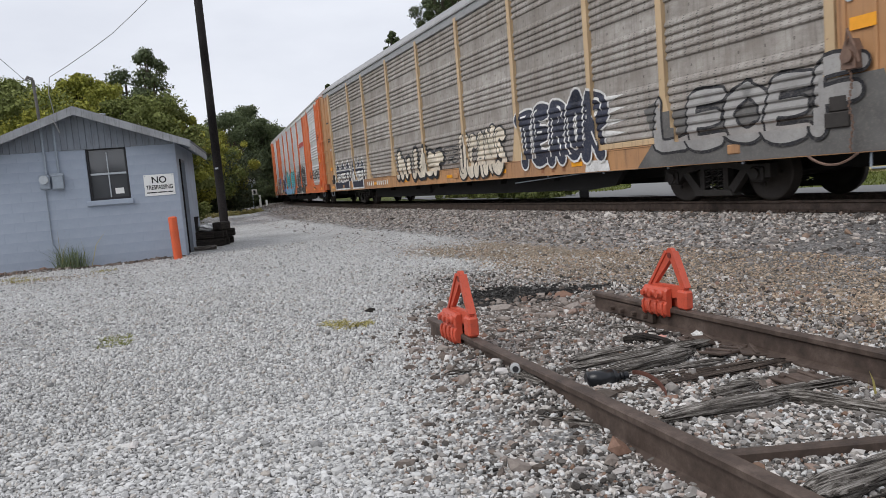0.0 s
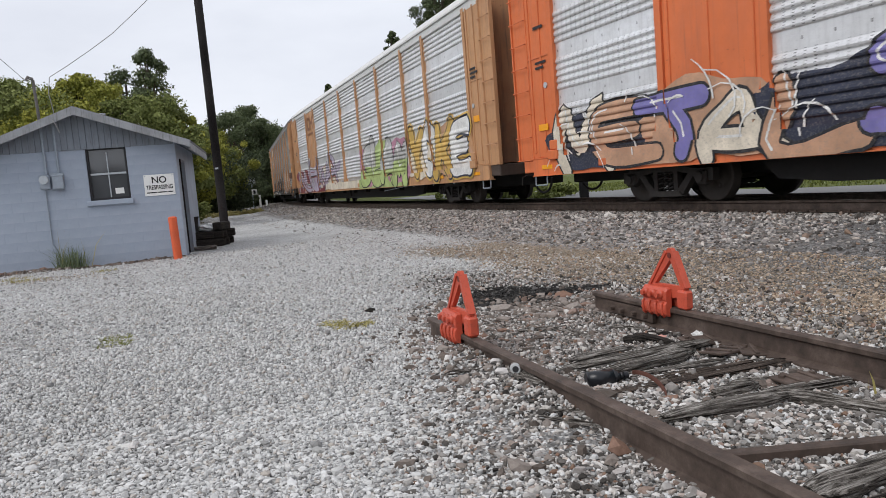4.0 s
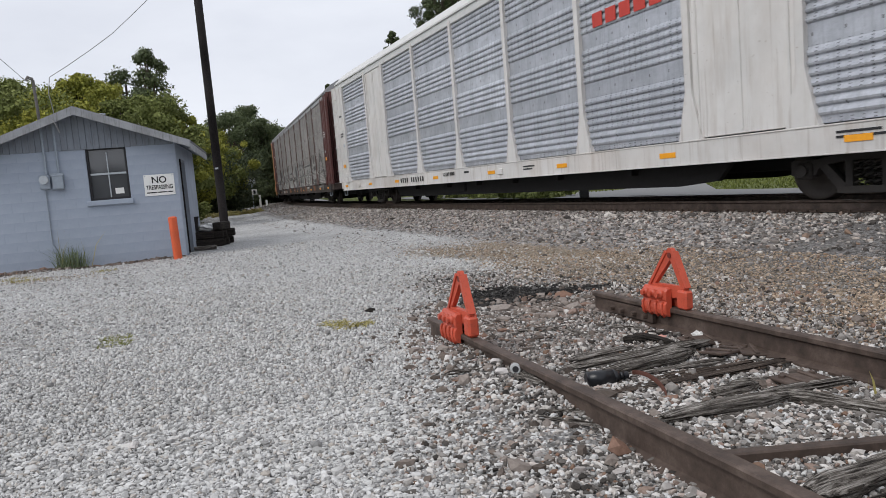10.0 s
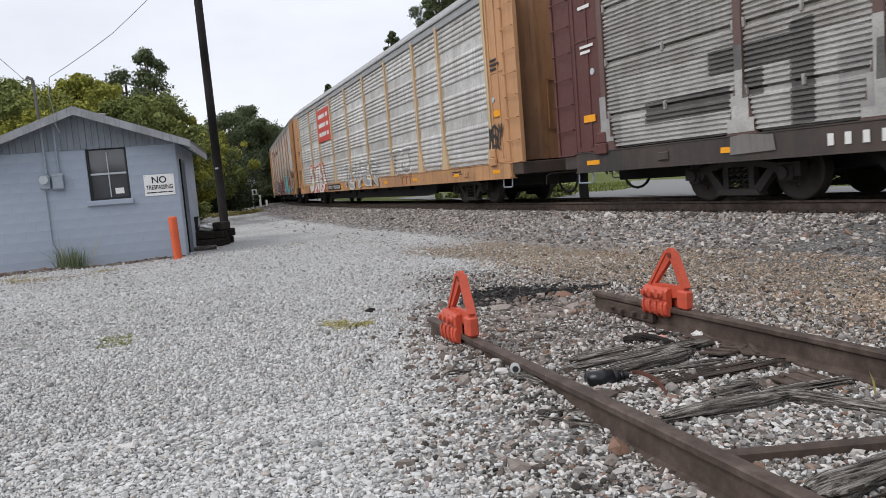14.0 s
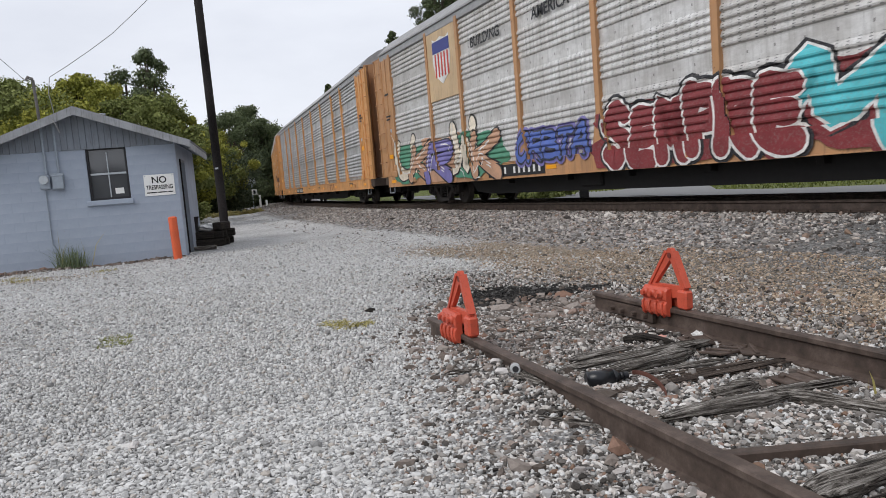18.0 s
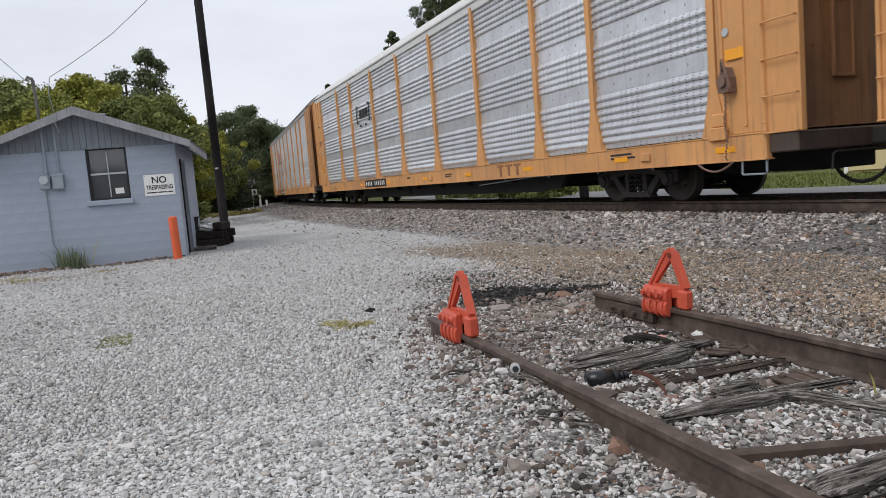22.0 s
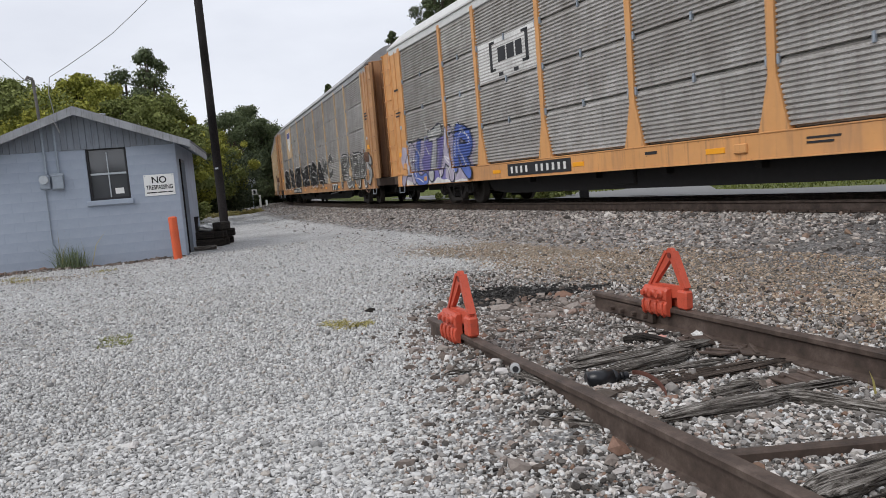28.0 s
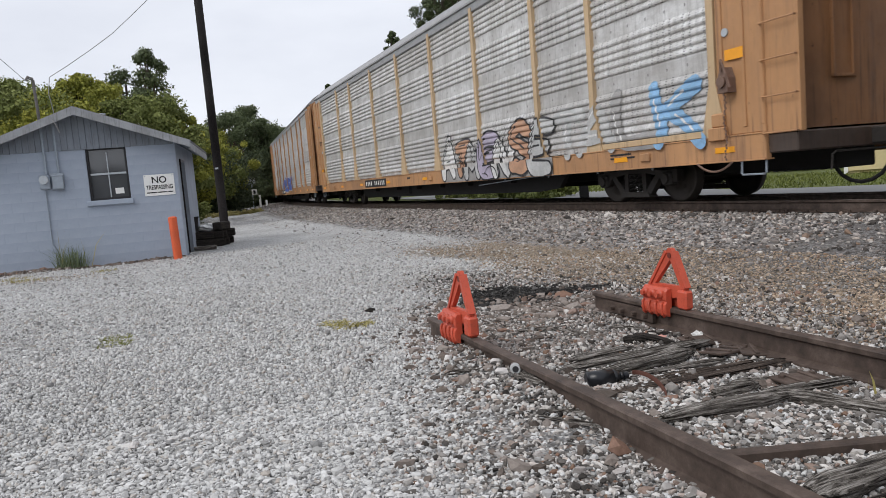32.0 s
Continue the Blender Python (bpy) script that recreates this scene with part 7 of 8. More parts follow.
def word_lines(text, u0, u1, z0, z1, weight, seed, slant=0.0, wild=1.0, tight=1.18, rise=0.0):
    """For each letter: its stroke lines (u, z) and the brush's radius."""
    rng = random.Random(seed)
    step, tall = (u1 - u0) / len(text), z1 - z0
    r = min(weight * tall, 0.24 * step)
    out = []
    for i, ch in enumerate(text):
        jit = [rng.uniform(-1, 1) * wild for _ in range(7)]
        if ch == " ":
            continue
        lines = []
        for stroke in STROKES[ch]:
            line = []
            for x, y in bend(stroke):
                q = (x - 0.5) * (1 + 0.12 * jit[0]) + slant * (y - 0.5) + 0.07 * wild * math.sin(y * 4 + jit[2] * 3) + 0.06 * jit[3]
                h = y * (1 + 0.12 * jit[1]) + 0.07 * jit[4] + 0.05 * jit[5] * math.sin(x * 3 + jit[6])
                line.append((u0 + (i + 0.5) * step + q * max(step * tight - 2.1 * r, 0.2 * step), z0 + r + h * (tall - 2 * r) + rise * i / len(text)))
            lines.append(line)
        out.append((lines, r))
    return out


def blob(u0, u1, z0, z1, seed, n=40, rough=0.1):
    """An uneven cloud of paint, as a fan."""
    rng = random.Random(seed)
    ph = [rng.uniform(0, 6.28) for _ in range(4)]
    cu, cz = (u0 + u1) / 2, (z0 + z1) / 2
    ring = []
    for i in range(n):
        a = math.tau * i / n
        k = 1 + rough * (math.sin(3 * a + ph[0]) + 0.7 * math.sin(5 * a + ph[1]) + 0.5 * math.sin(9 * a + ph[2]))
        c, s = math.cos(a), math.sin(a)
        sq = 1 / max(abs(c), abs(s)) ** 0.55
        ring.append((cu + c * (u1 - u0) / 2 * k * sq * 0.86, max(0.68, cz + s * (z1 - z0) / 2 * k * sq * 0.86)))
    return [[(cu, cz), ring[i], ring[(i + 1) % n]] for i in range(n)]


def strokes(u0, u1, z0, z1, seed, n, wide):
    """Loose spray lines: bent ribbons."""
    rng = random.Random(seed)
    out = []
    for _ in range(n):
        a = (rng.uniform(u0, u1), rng.uniform(z0, z1))
        ang, L = rng.choice((1.2, 1.9, 0.2, 2.7)) + rng.uniform(-0.4, 0.4), rng.uniform(0.25, 0.7) * (z1 - z0)
        bend = rng.uniform(-1.6, 1.6)
        prev, line = None, []
        for k in range(6):
            t = k / 5
            p = (a[0] + L * t * math.cos(ang + bend * t), a[1] + L * t * math.sin(ang + bend * t))
            q = ang + bend * t * 1.5
            w = wide * (0.5 + 0.5 * math.sin(math.pi * min(1, t + 0.2)))
            e = ((p[0] - w * math.sin(q), p[1] + w * math.cos(q)), (p[0] + w * math.sin(q), p[1] - w * math.cos(q)))
            if prev:
                line.append([(u, min(max(z, 0.69), 4.6)) for u, z in (prev[0], prev[1], e[1], e[0])])
            prev = e
        out.append(line)
    return out


def piece(i, text, u0, u1, z0, z1, seed, halo, line, fill, inner=None, cloud=None, fat=0.09, slant=0.0, wild=1.0, tight=1.18, rise=0.0, extra=0, lift=0.0, low=None, drop=None):
    """One piece of graffiti: cloud, halo, drop shade, outline, letter fill (its foot in another colour), inner marks."""
    car, kind = TRAIN[i], CARS[i]["ribs"]
    over = 0.0035          # each letter laps over the one before it
    flats = [b for b, v in CARS[i].get("plates", {}).items() if v[0] < 1.2 and v[1] > 4.7]
    if cloud:
        for k, mat in enumerate(cloud):
            w = (u1 - u0) / len(cloud)
            lay(car, kind, blob(u0 + (k - 0.2) * w, u0 + (k + 1.2) * w, z0 - 0.08, z1 - 0.05 + 0.1 * (k % 2), seed + k), 0.001 + 0.0008 * k, mat, "graffiti_background", flats)
    words = word_lines(text, u0, u1, z0, z1, min(max(0.085 + 0.5 * fat, 0.045), 0.19), seed, slant, wild, tight, rise)

    def coat(lines, r, du=0.0, dz=0.0):
        return [(0.0003 * k, p) for k, q in enumerate(lines) for p in brush([(u + du, z + dz) for u, z in q], r, 0.12, seed + k)]

    fills = fill if isinstance(fill, tuple) else (fill,)
    for k, (lines, r) in enumerate(words):
        if halo:
            lay(car, kind, coat(lines, r + 0.1), 0.004, halo, "graffiti_halo", flats)
    for k, (lines, r) in enumerate(words):
        if drop:
            lay(car, kind, coat(lines, r + 0.03, -0.09, -0.08), 0.0055 + over * k, drop, "graffiti_shade", flats)
        if line:
            lay(car, kind, coat(lines, r + 0.045), 0.0066 + over * k, line, "graffiti_outline", flats)
        body = coat(lines, r)
        if low:
            split = z0 + (z1 - z0) * (0.42 + 0.08 * math.sin(k * 2.3 + seed)) + rise * k / len(words)
            lay(car, kind, [(e, q) for e, p in body for q in (cut(p, 1, split, 5.0),) if q], 0.0082 + over * k + lift, fills[k % len(fills)], "graffiti_letter", flats)
            lay(car, kind, [(e, q) for e, p in body for q in (cut(p, 1, 0.0, split),) if q], 0.0082 + over * k + lift, low, "graffiti_fade", flats)
        else:
            lay(car, kind, body, 0.0082 + over * k + lift, fills[k % len(fills)], "graffiti_letter", flats)
        if inner:
            # thin brush marks inside the letter, off its middle line
            marks = [[(u - r * 0.35, z + r * 0.3) for u, z in q[len(q) // 5:max(len(q) // 5 + 3, len(q) * 3 // 5)]] for q in lines]
            lay(car, kind, coat(marks, max(0.012, r * 0.13)), 0.0098 + over * k + lift, inner, "graffiti_mark", flats)
    for k, shape in enumerate(strokes(u0, u1, z0, z1, seed + 7, extra, 0.018) if inner else ()):
        lay(car, kind, shape, 0.0085 + over * len(text), inner, "graffiti_stroke", flats)


# the first car: grey letters on soot, a navy block piece, cream bubble letters, two crowned badges
lay(TRAIN[0], "deep", [[(8.7, 0.63), (13.4, 0.63), (13.4, 1.0), (9.1, 1.0)], [(9.1, 1.0), (13.4, 1.0), (13.2, 1.55), (9.15, 1.5)], [(8.85, 1.6), (9.1, 1.0), (9.35, 1.75)]], 0.0012, K_GREY, "graffiti_background")
piece(0, "LEOEF", 9.2, 13.0, 0.86, 1.75, 11, None, K_BLACK, K_SMOKE, None, None, 0.06, 0.08, 0.6, 1.1)
lay(TRAIN[0], "deep", [[(7.1, 0.63), (7.9, 0.63), (7.85, 0.82), (7.15, 0.85)]] + [[(7.5, 1.2 + 0.2 * k), (8.35, 1.28 + 0.22 * k), (7.6, 1.38 + 0.2 * k)] for k in range(4)], 0.001, K_WHITE, "graffiti_background")
piece(0, "TEROR", 4.45, 7.8, 0.84, 2.12, 12, None, K_WHITE, K_NAVY, K_WHITE, None, 0.13, 0.0, 0.8, 1.15)
piece(0, "UCANS", 1.15, 3.75, 0.72, 1.85, 13, None, K_BLACK, K_CREAM, K_BLACK, None, 0.14, 0.05, 0.6, 1.2)
piece(0, "hilder", -3.95, 0.0, 0.84, 1.75, 14, K_BLACK, None, K_CREAM, None, None, 0.16, 0.1, 0.5, 1.15)
piece(0, "STS", 0.05, 0.95, 1.42, 1.62, 15, None, None, K_BLACK, None, None, -0.04, 0, 0.5)
piece(0, "NRS", 0.05, 0.95, 1.15, 1.36, 16, None, None, K_BLACK, None, None, -0.04, 0, 0.5)
for a, b in ((-12.4, -10.0), (-9.6, -7.95)):
    lay(TRAIN[0], "deep", [[(a, 0.66), (b, 0.66), (b, 1.5), (a, 1.5)]] + [[(a + (b - a) * k / 3, 1.5), (a + (b - a) * (k + 1) / 3, 1.5), (a + (b - a) * (k + 0.5) / 3, 1.95)] for k in range(3)], 0.002, K_WHITE, "graffiti_badge")
    lay(TRAIN[0], "deep", [[(a + 0.1, 0.72), (b - 0.1, 0.72), (b - 0.1, 1.46), (a + 0.1, 1.46)]] + [[(a + (b - a) * (k + 0.12) / 3, 1.52), (a + (b - a) * (k + 0.88) / 3, 1.52), (a + (b - a) * (k + 0.5) / 3, 1.84)] for k in range(3)], 0.005, K_NAVY, "graffiti_badge")
    piece(0, "ANTEUP", a + 0.15, b - 0.15, 0.95, 1.36, 17, None, None, K_WHITE, None, None, 0.06, 0, 0.2, 1.1)
# the orange car
piece(1, "APENGRS", 8.6, 12.1, 1.3, 1.75, 21, None, None, K_BLACK, None, None, -0.03, 0.2, 1.0)
lay(TRAIN[1], "deep", [[(2.3 + 0.8 * k, 0.63), (2.75 + 0.8 * k, 0.63), (2.95 + 0.8 * k, 1.2), (2.6 + 0.8 * k, 1.3)] for k in range(5)], 0.001, K_WHITE, "graffiti_background")
piece(1, "KOZER", 2.3, 6.4, 0.64, 2.02, 22, K_BLACK, K_WHITE, K_BLACK, None, None, 0.09, 0.08, 1.0, 1.1)
piece(1, "KRS", 1.25, 2.2, 1.1, 1.75, 25, None, None, K_GREY, None, None, -0.03, 0.1, 1.4)
piece(1, "EUERT", -4.5, 0.95, 0.62, 2.0, 23, K_GREEN, K_TEAL, K_TURQ, K_NAVY, (K_TURQ, K_TEAL, K_TURQ), 0.15, 0.05, 1.2, 1.3, low=K_CYAN)
piece(1, "METALS", -12.4, -4.7, 0.64, 1.95, 24, None, K_BLACK, (K_CREAM, K_PEACH, K_PURPLE), K_WHITE, (K_NAVY, K_PEACH, K_NAVY), 0.05, -0.15, 1.9, 1.2, extra=22)
# the tan car with two large works
lay(TRAIN[2], "deep", [[(-13.2, 0.66), (-5.6, 0.66), (-5.6, 0.98), (-13.0, 0.98)]], 0.0005, K_MAROON, "graffiti_background")
lay(TRAIN[2], "deep", [[(-4.5, 0.7), (1.0, 0.7), (1.0, 1.0), (-4.5, 1.0)]], 0.0005, K_CREAM, "graffiti_background")
lay(TRAIN[2], "deep", [[(1.0, 0.64), (6.6, 0.64), (6.6, 1.02), (1.0, 1.02)]], 0.0005, K_LIME, "graffiti_background")
piece(2, "MUHWA", -12.9, -3.2, 0.72, 2.05, 31, K_WHITE, K_BLACK, (K_LILAC,), K_MAROON, (K_MAROON, K_LILAC, K_CREAM), 0.05, -0.15, 1.5, 1.25, 0.2, 10, drop=K_MAROON)
lay(TRAIN[2], "deep", [[(-3.6, 1.75), (-2.1, 2.0), (-2.5, 1.55), (-3.9, 1.4)]], 0.01, K_LILAC, "graffiti_arrow")
piece(2, "SLAM", 1.5, 7.2, 0.66, 2.35, 32, None, K_BLACK, (K_HAZE, K_SILVER), K_WHITE, (K_PINK, K_LIME, K_PINK), 0.16, 0.1, 1.1, 1.25, 0, low=K_LIME)
piece(2, "YOKE", 7.6, 12.3, 0.75, 2.3, 33, K_GOLD, K_NAVY, (K_GOLD, K_WHITE), None, (K_CREAM, K_PEACH), 0.1, 0, 1.2, 1.2)
# the sooty-silled tan car
piece(3, "SPAIN", -12.0, -8.9, 0.69, 1.75, 41, None, K_WHITE, K_BLACK, K_WHITE, None, 0.2, 0, 0.4, 1.3, 0.1)
piece(3, "POESKE", -5.55, 1.95, 0.72, 1.92, 42, None, K_WHITE, K_BLACK, K_WHITE, None, 0.13, 0.12, 1.1, 1.2, 0.08)
piece(3, "COMIC", 4.3, 9.6, 0.8, 2.15, 43, K_CREAM, K_MAROON, (K_PEACH, K_CREAM), K_CYAN, (K_CYAN, K_PEACH), 0.15, 0, 1.0, 1.25)
piece(3, "PROS", 10.0, 12.4, 1.1, 1.9, 44, None, None, K_WHITE, None, None, 0.0, 0.1, 1.2)
# the brown car: silver roller letters parted by dark strokes, then a hooded shape
lay(TRAIN[5], "fine_low", [[(-12.1, 1.03), (9.1, 1.03), (9.1, 2.2), (-12.1, 2.2)]], 0.0004, K_SILVER, "graffiti_background")
ROLLED = ((-11.45, -9.63, 1.35, 1.72), (-9.35, -9.03, 1.5, 1.89), (-8.59, -8.23, 1.04, 2.4), (-7.38, -6.66, 1.45, 1.95), (-6.19, -5.92, 1.05, 2.5), (-5.45, -4.67, 1.43, 2.0), (-3.93, -3.65, 1.05, 2.55),
          (-3.67, -1.81, 1.5, 1.72), (-3.19, -1.79, 1.9, 2.02), (-1.39, -0.52, 1.4, 1.58), (-0.88, 0.01, 1.5, 1.72), (2.21, 2.34, 1.06, 2.5), (2.32, 2.76, 1.98, 2.37), (2.26, 2.85, 1.1, 1.58),
          (3.19, 3.42, 1.05, 2.57), (3.46, 4.01, 2.1, 2.25), (3.67, 4.08, 1.06, 1.8), (4.58, 7.19, 2.05, 2.16))
ROLLED_END = ((5.6, 5.9, 1.05, 1.9), (6.52, 6.77, 1.05, 1.92), (7.45, 7.75, 1.05, 2.6), (8.2, 8.69, 2.1, 2.55), (8.1, 9.05, 1.03, 1.35), (8.18, 9.03, 1.75, 2.0))
for u0, u1, z0, z1 in ROLLED + ROLLED_END:
    lay(TRAIN[5], "fine_low", [[(u0, z0), (u1, z0 + 0.02), (u1 + 0.02, z1), (u0 + 0.02, z1 - 0.03)]], 0.0014, K_GREY, "graffiti_stroke")
lay(TRAIN[5], "fine_low", [[(-0.1, 2.62), (0.56, 2.02), (0.5, 1.05), (0.03, 1.05)], [(0.56, 2.02), (1.34, 2.62), (1.49, 1.06), (0.5, 1.05)]], 0.0014, K_GREY, "graffiti_stroke")
for leg in ("10.77,2.6 10.3,1.9 9.7,1", "10.77,2.6 11.3,1.8 11.9,1.25"):
    lay(TRAIN[5], "fine_low", brush(bend(leg), 0.14), 0.0014, K_GREY, "graffiti_stroke")
for curl in ("10.4,1.95 10.6,2.1 10.75,1.9 10.95,2.1 11.15,1.92", "10.45,1.85 10.7,1.0 10.9,0.8 11.1,1.3 11.2,1.85", "10.65,1.5 10.9,1.35 11.05,1.55", "0.35,1.7 0.7,1.5 0.65,1.2 0.95,1.75 1.0,1.2", "-7.2,1.8 -6.9,1.55 -7.1,1.5 -6.8,1.8", "-5.3,1.6 -5.0,1.85 -4.9,1.5 -5.3,1.6"):
    lay(TRAIN[5], "fine_low", brush(bend(curl), 0.022), 0.003, K_WHITE, "graffiti_mark")
# yellow cars
lay(TRAIN[6], "deep", [[(-10.3, 0.63), (-7.0, 0.63), (-7.0, 1.05), (-10.1, 1.05)]], 0.0008, K_WHITE, "graffiti_background")
piece(6, "ZMTA", -10.4, -6.7, 0.7, 1.95, 61, K_RED, None, K_WHITE, K_RED, None, 0.22, 0, 0.9, 1.3)
piece(6, "TEMPER", -2.6, 2.7, 0.76, 1.75, 62, None, K_WHITE, K_SMOKE, K_WHITE, None, 0.03, 0, 1.2, 1.15)
piece(6, "TJ", 4.2, 6.4, 1.05, 1.9, 63, None, K_WHITE, K_SMOKE, None, None, 0.04, 0.1, 1.0)
piece(6, "MERY", 12.45, 13.2, 1.35, 1.85, 64, None, None, K_BLACK, None, None, -0.04, 0.2, 1.2)
piece(6, "PCM", -13.4, -12.7, 1.55, 1.95, 65, None, None, K_BLACK, None, None, -0.06, 0.2, 1.2)
piece(6, "DC", -13.35, -12.75, 1.1, 1.5, 66, None, None, K_BLACK, None, None, -0.06, 0.2, 1.2)
piece(7, "UKRWK", -12.5, -5.5, 0.7, 2.0, 71, None, K_BLACK, (K_CREAM, K_PEACH, K_PURPLE), K_WHITE, (K_GREEN, K_PEACH, K_GREEN), 0.08, 0.05, 1.5, 1.25, 0, 8)
piece(7, "CRBTA", -4.6, -1.9, 0.95, 1.6, 72, K_PURPLE, K_NAVY, K_BLUE, None, None, 0.02, 0.1, 1.2)
piece(7, "SEMPRE", -1.35, 2.95, 0.64, 1.85, 73, K_BLACK, K_WHITE, K_MAROON, None, (K_MAROON,), 0.13, 0, 1.0, 1.2)
piece(7, "MAKL", 2.85, 8.9, 0.64, 2.05, 74, K_BLACK, K_WHITE, K_TURQ, None, (K_MAROON, K_TURQ, K_MAROON), 0.13, 0.1, 1.2, 1.25, 0, drop=K_MAROON)
piece(7, "2HC", 9.5, 12.4, 0.8, 2.0, 75, None, K_BLACK, K_SMOKE, K_HAZE, (K_BLACK,), 0.1, 0, 1.0, 1.15)
piece(9, "KOS", -11.9, -9.9, 1.3, 1.9, 91, None, None, K_WHITE, None, None, -0.07, 0.2, 1.2)
lay(TRAIN[11], "fine", [[(-12.6, 0.64), (-8.2, 0.64), (-8.2, 1.0), (-12.6, 1.0)]], 0.0008, K_WHITE, "graffiti_background")
piece(11, "ALTAR", -12.7, -8.0, 0.66, 2.05, 111, None, K_NAVY, (K_LILAC, K_BLUE, K_HAZE), K_WHITE, (K_LILAC, K_PURPLE, K_LILAC), 0.05, 0.1, 1.9, 1.2, extra=22)
lay(TRAIN[12], "fine", [[(-12.0, 1.03), (3.0, 1.03), (3.0, 1.8), (-12.0, 1.9)]], 0.0008, K_BLACK, "graffiti_background")
piece(12, "SOMBYFOA", -12.2, 3.2, 0.95, 2.2, 121, None, K_WHITE, K_BLACK, None, None, 0.17, 0.1, 0.7, 1.2)
piece(12, "KC", 3.1, 5.6, 1.25, 2.3, 123, None, K_WHITE, K_GREY, None, None, 0.1, 0.1, 0.8, 1.2)
piece(12, "FORM", 7.6, 12.3, 0.74, 2.0, 122, K_BLACK, K_WHITE, K_GREY, K_WHITE, None, 0.1, 0.05, 0.7, 1.15)
piece(12, "S", 12.35, 13.25, 0.8, 1.85, 124, None, K_BLACK, K_SMOKE, K_WHITE, None, 0.12, 0, 0.6, 1.0)
lay(TRAIN[13], "deep", [[(2.0, 0.64), (7.9, 0.64), (7.9, 1.0), (2.0, 1.0)]], 0.0008, K_SMOKE, "graffiti_background")
piece(13, "ATMENSE", 1.95, 7.8, 0.7, 1.78, 131, None, K_BLACK, (K_WHITE, K_PEACH, K_HAZE, K_LILAC), K_BLACK, None, 0.1, 0, 1.4, 1.25, extra=10)
piece(13, "TALK", 7.9, 12.2, 0.88, 1.95, 132, None, None, (K_HAZE, K_HAZE, K_SMOKE, K_CYAN), K_WHITE, None, 0.08, 0, 1.2, 1.15)
piece(14, "RESE", -4.5, 2.0, 0.9, 1.8, 141, K_WHITE, K_BLUE, K_BLUE, None, None, 0.07, 0, 1.2, 1.1)
# rusty primer patches on sills, rolled-out tags
for i, mat, spots in ((5, BROWN_END, ((-6.5, 0.5), (-3.8, 0.9), (-1.0, 0.6), (2.2, 0.7), (4.6, 0.5), (7.9, 0.8))), (3, TAN, ((-8.6, 0.35), (-2.0, 0.5), (4.2, 0.6), (10.4, 0.7))), (5, GREY_PATCH, ((-9.6, 0.8), (0.6, 0.6), (6.2, 0.5), (10.6, 1.0)))):
    for u, w in spots:
        lay(TRAIN[i], CARS[i]["ribs"], [[(u, 0.72), (u + w, 0.74), (u + w * 0.95, 0.96), (u + w * 0.3, 1.0), (u + 0.02, 0.98)]], 0.0004, mat, "primer_patch")
for u, z, w, h in ((-12.6, 1.15, 0.5, 0.8), (-10.0, 1.9, 1.6, 0.35), (-7.9, 1.15, 0.5, 0.7), (-5.2, 2.2, 0.5, 0.9)):
    lay(TRAIN[5], "fine_low", [[(u, z), (u + w, z), (u + w, z + h), (u, z + h)]], 0.0006, K_GREY if w > 1 else K_SMOKE, "rolled_patch")


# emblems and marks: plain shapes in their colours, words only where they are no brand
def mark(i, u0, u1, z0, z1, material, name="emblem_bar", off=None):
    bm = bmesh.new()
    y = FACE if off is None else off
    if z1 < 1.02:
        z0, z1 = z0 - 0.055, z1 - 0.055
    box(bm, u0, u1, -(y + 0.006), -y, z0, z1)
    part(name, bm, material, TRAIN[i])


for i, backing in ((9, None), (11, SCREEN_BRIGHT)):
    if backing:
        mark(i, -7.2, -4.5, 2.95, 3.85, K_WHITE, "emblem_panel", RECESS + 0.036)
    for a, b, c, d in ((-6.6, -6.48, 3.12, 3.8), (-4.95, -4.83, 3.12, 3.8), (-6.6, -6.35, 3.74, 3.8), (-5.1, -4.83, 3.74, 3.8), (-6.6, -6.35, 3.12, 3.18), (-5.1, -4.83, 3.12, 3.18),
                       (-6.2, -5.85, 3.3, 3.62), (-5.78, -5.45, 3.3, 3.62), (-5.38, -5.1, 3.3, 3.62), (-6.2, -6.0, 2.98, 3.06), (-5.5, -5.3, 2.98, 3.06)):
        mark(i, a, b, c, d, INK, "emblem_bar", RECESS + 0.044)
for a, b, c, d in ((-6.85, -6.7, 3.25, 3.75), (-6.85, -6.1, 3.66, 3.78), (-6.85, -6.1, 3.22, 3.34), (-5.95, -5.83, 3.22, 3.78), (-5.83, -5.15, 3.45, 3.57), (-5.15, -5.03, 3.22, 3.78)):
    mark(10, a, b, c, d, LOGO_RED, "emblem_bar", RECESS + 0.044)
mark(10, -6.85, -5.1, 3.0, 3.1, INK, "emblem_bar", RECESS + 0.044)
for a, b, c, d in ((-9.1, -8.95, 3.9, 4.45), (-9.1, -8.45, 4.36, 4.5), (-9.1, -8.45, 3.85, 3.99), (-8.3, -8.18, 3.85, 4.5), (-8.18, -7.65, 4.1, 4.25), (-7.65, -7.53, 3.85, 4.5), (-9.1, -7.6, 3.6, 3.7)):
    mark(2, a, b, c, d, BROWN_END, "emblem_bar", 1.495)


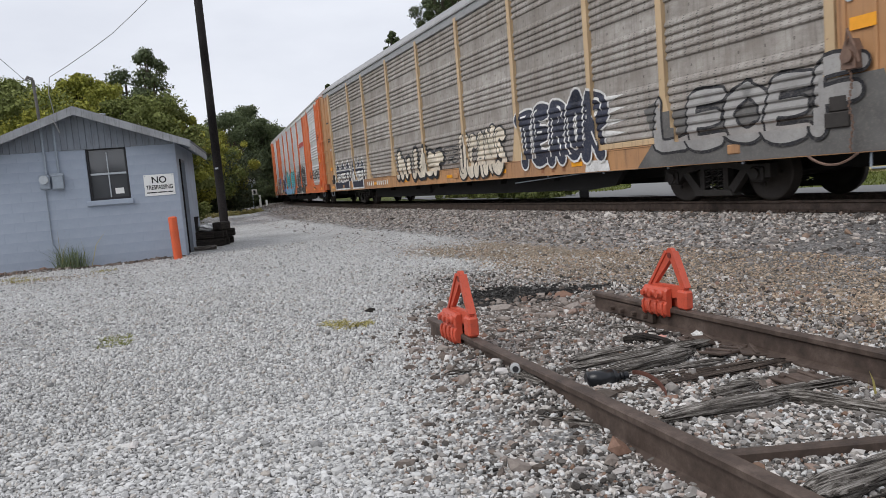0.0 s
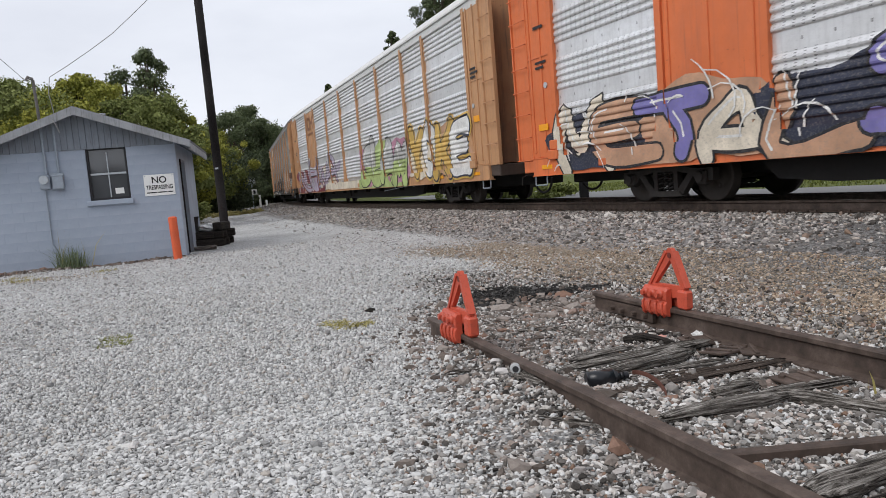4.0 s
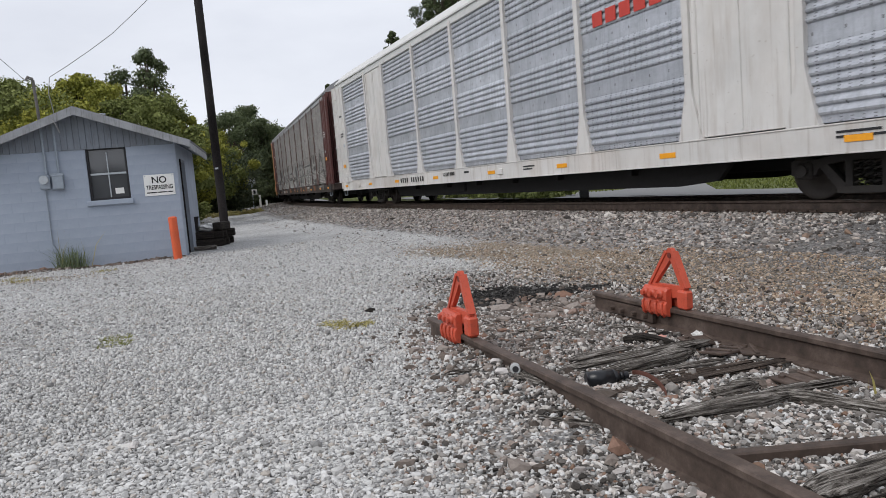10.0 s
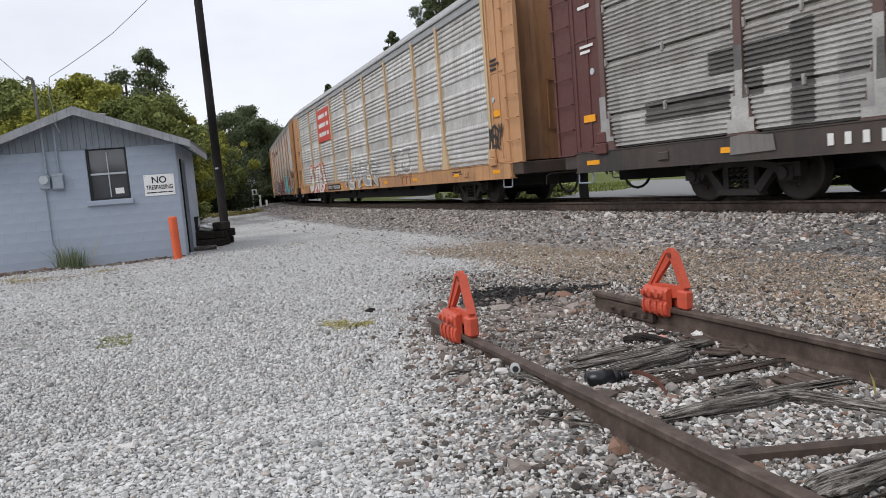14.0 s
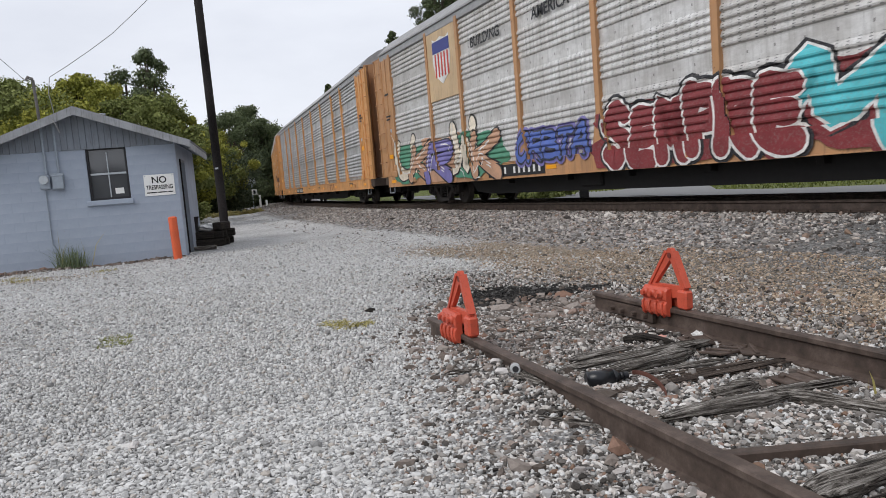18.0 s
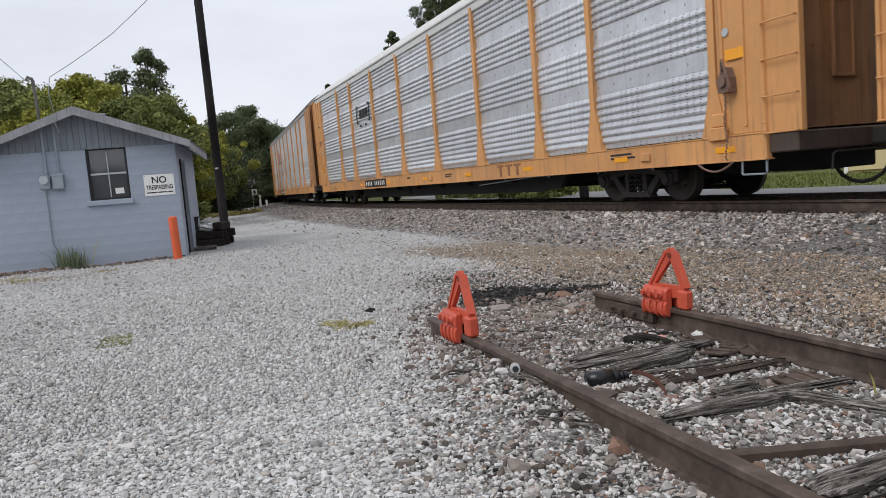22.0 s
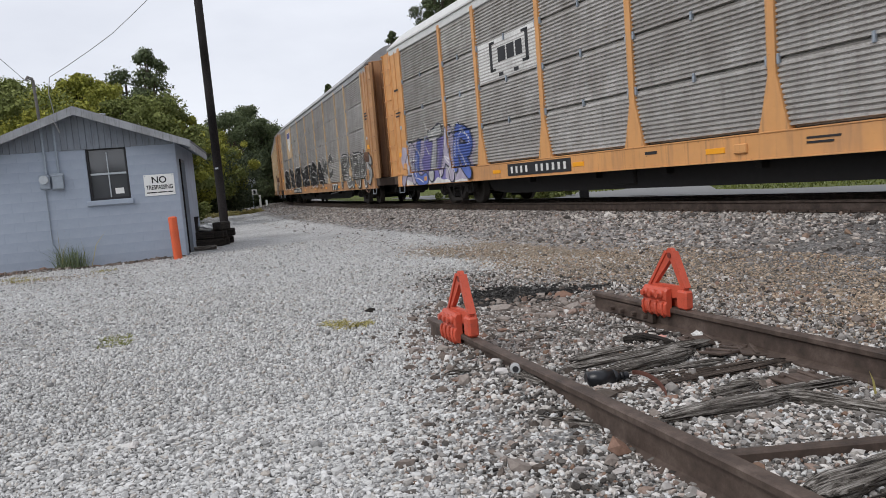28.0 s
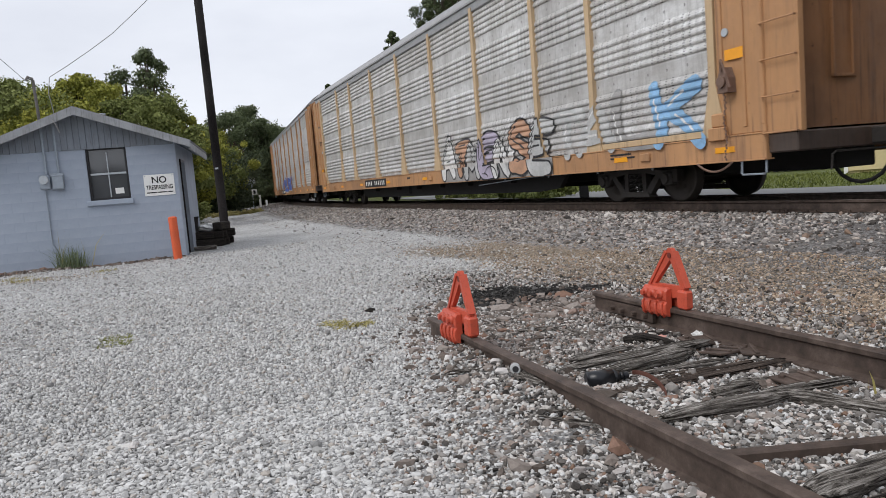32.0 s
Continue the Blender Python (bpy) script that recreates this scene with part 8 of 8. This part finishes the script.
def shield(i, top_mat, body_mat, stripe_mat):
    """A striped shield on its plate."""
    cu, z0, z1 = -8.37, 3.3, 4.55
    outline = [(-0.5, 1.0), (-0.3, 0.94), (0.0, 1.0), (0.3, 0.94), (0.5, 1.0), (0.52, 0.5), (0.4, 0.2), (0.0, 0.0), (-0.4, 0.2), (-0.52, 0.5)]
    bm = bmesh.new()
    prism(bm, [(cu + a * 1.1, z0 + b * (z1 - z0)) for a, b in outline], -1.497, -1.489)
    part("shield", bm, body_mat, TRAIN[i])
    mark(i, cu - 0.55, cu + 0.55, z0 + 0.68 * (z1 - z0), z0 + 0.93 * (z1 - z0), top_mat, "shield_band", 1.498)
    if stripe_mat:
        for k in range(5):
            x = cu - 0.42 + k * 0.2
            mark(i, x, x + 0.08, z0 + 0.2, z0 + 0.66 * (z1 - z0), stripe_mat, "shield_stripe", 1.498)


shield(3, YELLOW_PALE, WHITE_CAR, TAN)
shield(7, LOGO_BLUE, K_WHITE, LOGO_RED)
shield(12, LOGO_BLUE, K_WHITE, None)
for k in range(3):
    for a, w in ((-7.0, 1.5), (-5.3, 0.4)):
        mark(6, a, a + w, 4.1 - k * 0.42, 4.28 - k * 0.42, K_WHITE, "emblem_bar", 1.49)
letters("BUILDING", 0.34, INK, TRAIN[7], pose(-5.85, -RECESS - 0.046, 4.0, 90))
letters("AMERICA", 0.34, INK, TRAIN[7], pose(-2.95, -RECESS - 0.046, 4.0, 90))
letters("LD LMT 80000", 0.13, INK, TRAIN[4], pose(-2.2, -FACE - 0.026, 0.86, 90))
# builder's letters on the sill, as bars, and small stencils on the ends
for i, st in enumerate(CARS[:14]):
    ink = WHITE_INK if st["sill"] is SOOT_SILL or i == 12 else BROWN_END if st["sill"] in (YELLOW_CLEAN, YELLOW) else INK
    if i == 12:
        mark(i, 5.2, 6.58, 0.72, 1.015, INK, "mark_board", FACE + 0.007)
    if i not in (1, 4):
        for k in range(3):
            u = 5.3 + k * 0.42
            mark(i, u, u + 0.34, 0.95, 1.0, ink, "mark_bar", FACE + 0.012)
            mark(i, u + 0.12, u + 0.22, 0.74, 0.95, ink, "mark_bar", FACE + 0.012)
    for u, z, w, h in ((12.75, 3.3, 0.35, 0.05), (12.75, 3.2, 0.45, 0.05), (12.75, 3.1, 0.3, 0.05), (-13.1, 2.9, 0.4, 0.05), (-13.1, 2.8, 0.3, 0.05), (-13.1, 3.6, 0.35, 0.06),
                       (2.0, 0.9, 0.5, 0.03), (2.0, 0.84, 0.4, 0.03), (-1.2, 0.9, 0.3, 0.05), (9.9, 0.93, 0.6, 0.03), (9.9, 0.87, 0.7, 0.03)):
        mark(i, u, u + w, z, z + h, INK if st["paint"] is not BROWN else WHITE_INK, "stencil_bar", FACE + 0.012)
    mark(i, -13.1, -12.75, 1.55, 1.68, REFLECT, "warning_label", FACE + 0.014)
    mark(i, 12.78, 13.12, 2.05, 2.2, REFLECT, "warning_label", FACE + 0.014)
mark(8, -12.83, -12.33, 0.755, 0.935, INK, "label_border", FACE + 0.016)
mark(8, -12.81, -12.35, 0.775, 0.915, REFLECT, "warning_label", FACE + 0.02)
for k in range(2):
    mark(8, -12.74, -12.42, 0.80 + k * 0.06, 0.825 + k * 0.06, INK, "text_bar", FACE + 0.024)
for i in (1, 4):
    for k in range(5):
        mark(i, 4.9 + k * 0.4, 5.2 + k * 0.4, 3.25, 3.5, LOGO_RED, "emblem_bar", RECESS + 0.044)


# ---------------------------------------------------------------- what moves
def car_mid(i, t):
    return -7.55 + SPEED * (t - 19.0) - CAR_PITCH * (i - 8) + CARS[i]["shift"]


def car_pose(i, t):
    mid = car_mid(i, t)
    a, b = line_at(mid - TRUCK), line_at(mid + TRUCK)
    c, d = (a + b) / 2, b - a
    return Matrix.Translation((c[0], c[1], RAIL_Z)) @ Matrix.Rotation(math.atan2(d[1], d[0]), 4, "Z"), math.atan2(d[1], d[0]), mid


def motions():
    for i, car in enumerate(TRAIN):
        times = [k * 0.5 for k in range(65)]
        walk(car, [(t, car_pose(i, t)[0]) for t in times])
        for tr, off in zip(TRUCKS[i], (-TRUCK, TRUCK)):
            rows = []
            for t in times:
                _, turn, mid = car_pose(i, t)
                rows.append((t, Matrix.Translation((off, 0, 0)) @ Matrix.Rotation(heading_at(mid + off) - turn, 4, "Z")))
            walk(tr, rows)
        # wheels roll while the car is in view
        first = max(0, math.ceil(((-34.0 - car_mid(i, 0.0)) / SPEED) * FPS))
        last = min(32 * FPS, math.floor(((24.0 - car_mid(i, 0.0)) / SPEED) * FPS))
        if last <= first:
            continue
        for ax in AXLES[i]:
            x = ax.matrix_basis.translation.x
            rows = [(0.0, 0.0)] if first > 0 else []
            rows += [(k / FPS, (k - first) / FPS * SPEED / 0.42) for k in range(first, last + 1)]
            if last < 32 * FPS:
                rows.append((32.0, rows[-1][1]))
            walk(ax, [(t, Matrix.Translation((x, 0, 0.42)) @ Matrix.Rotation(a, 4, "Y")) for t, a in rows])


motions()
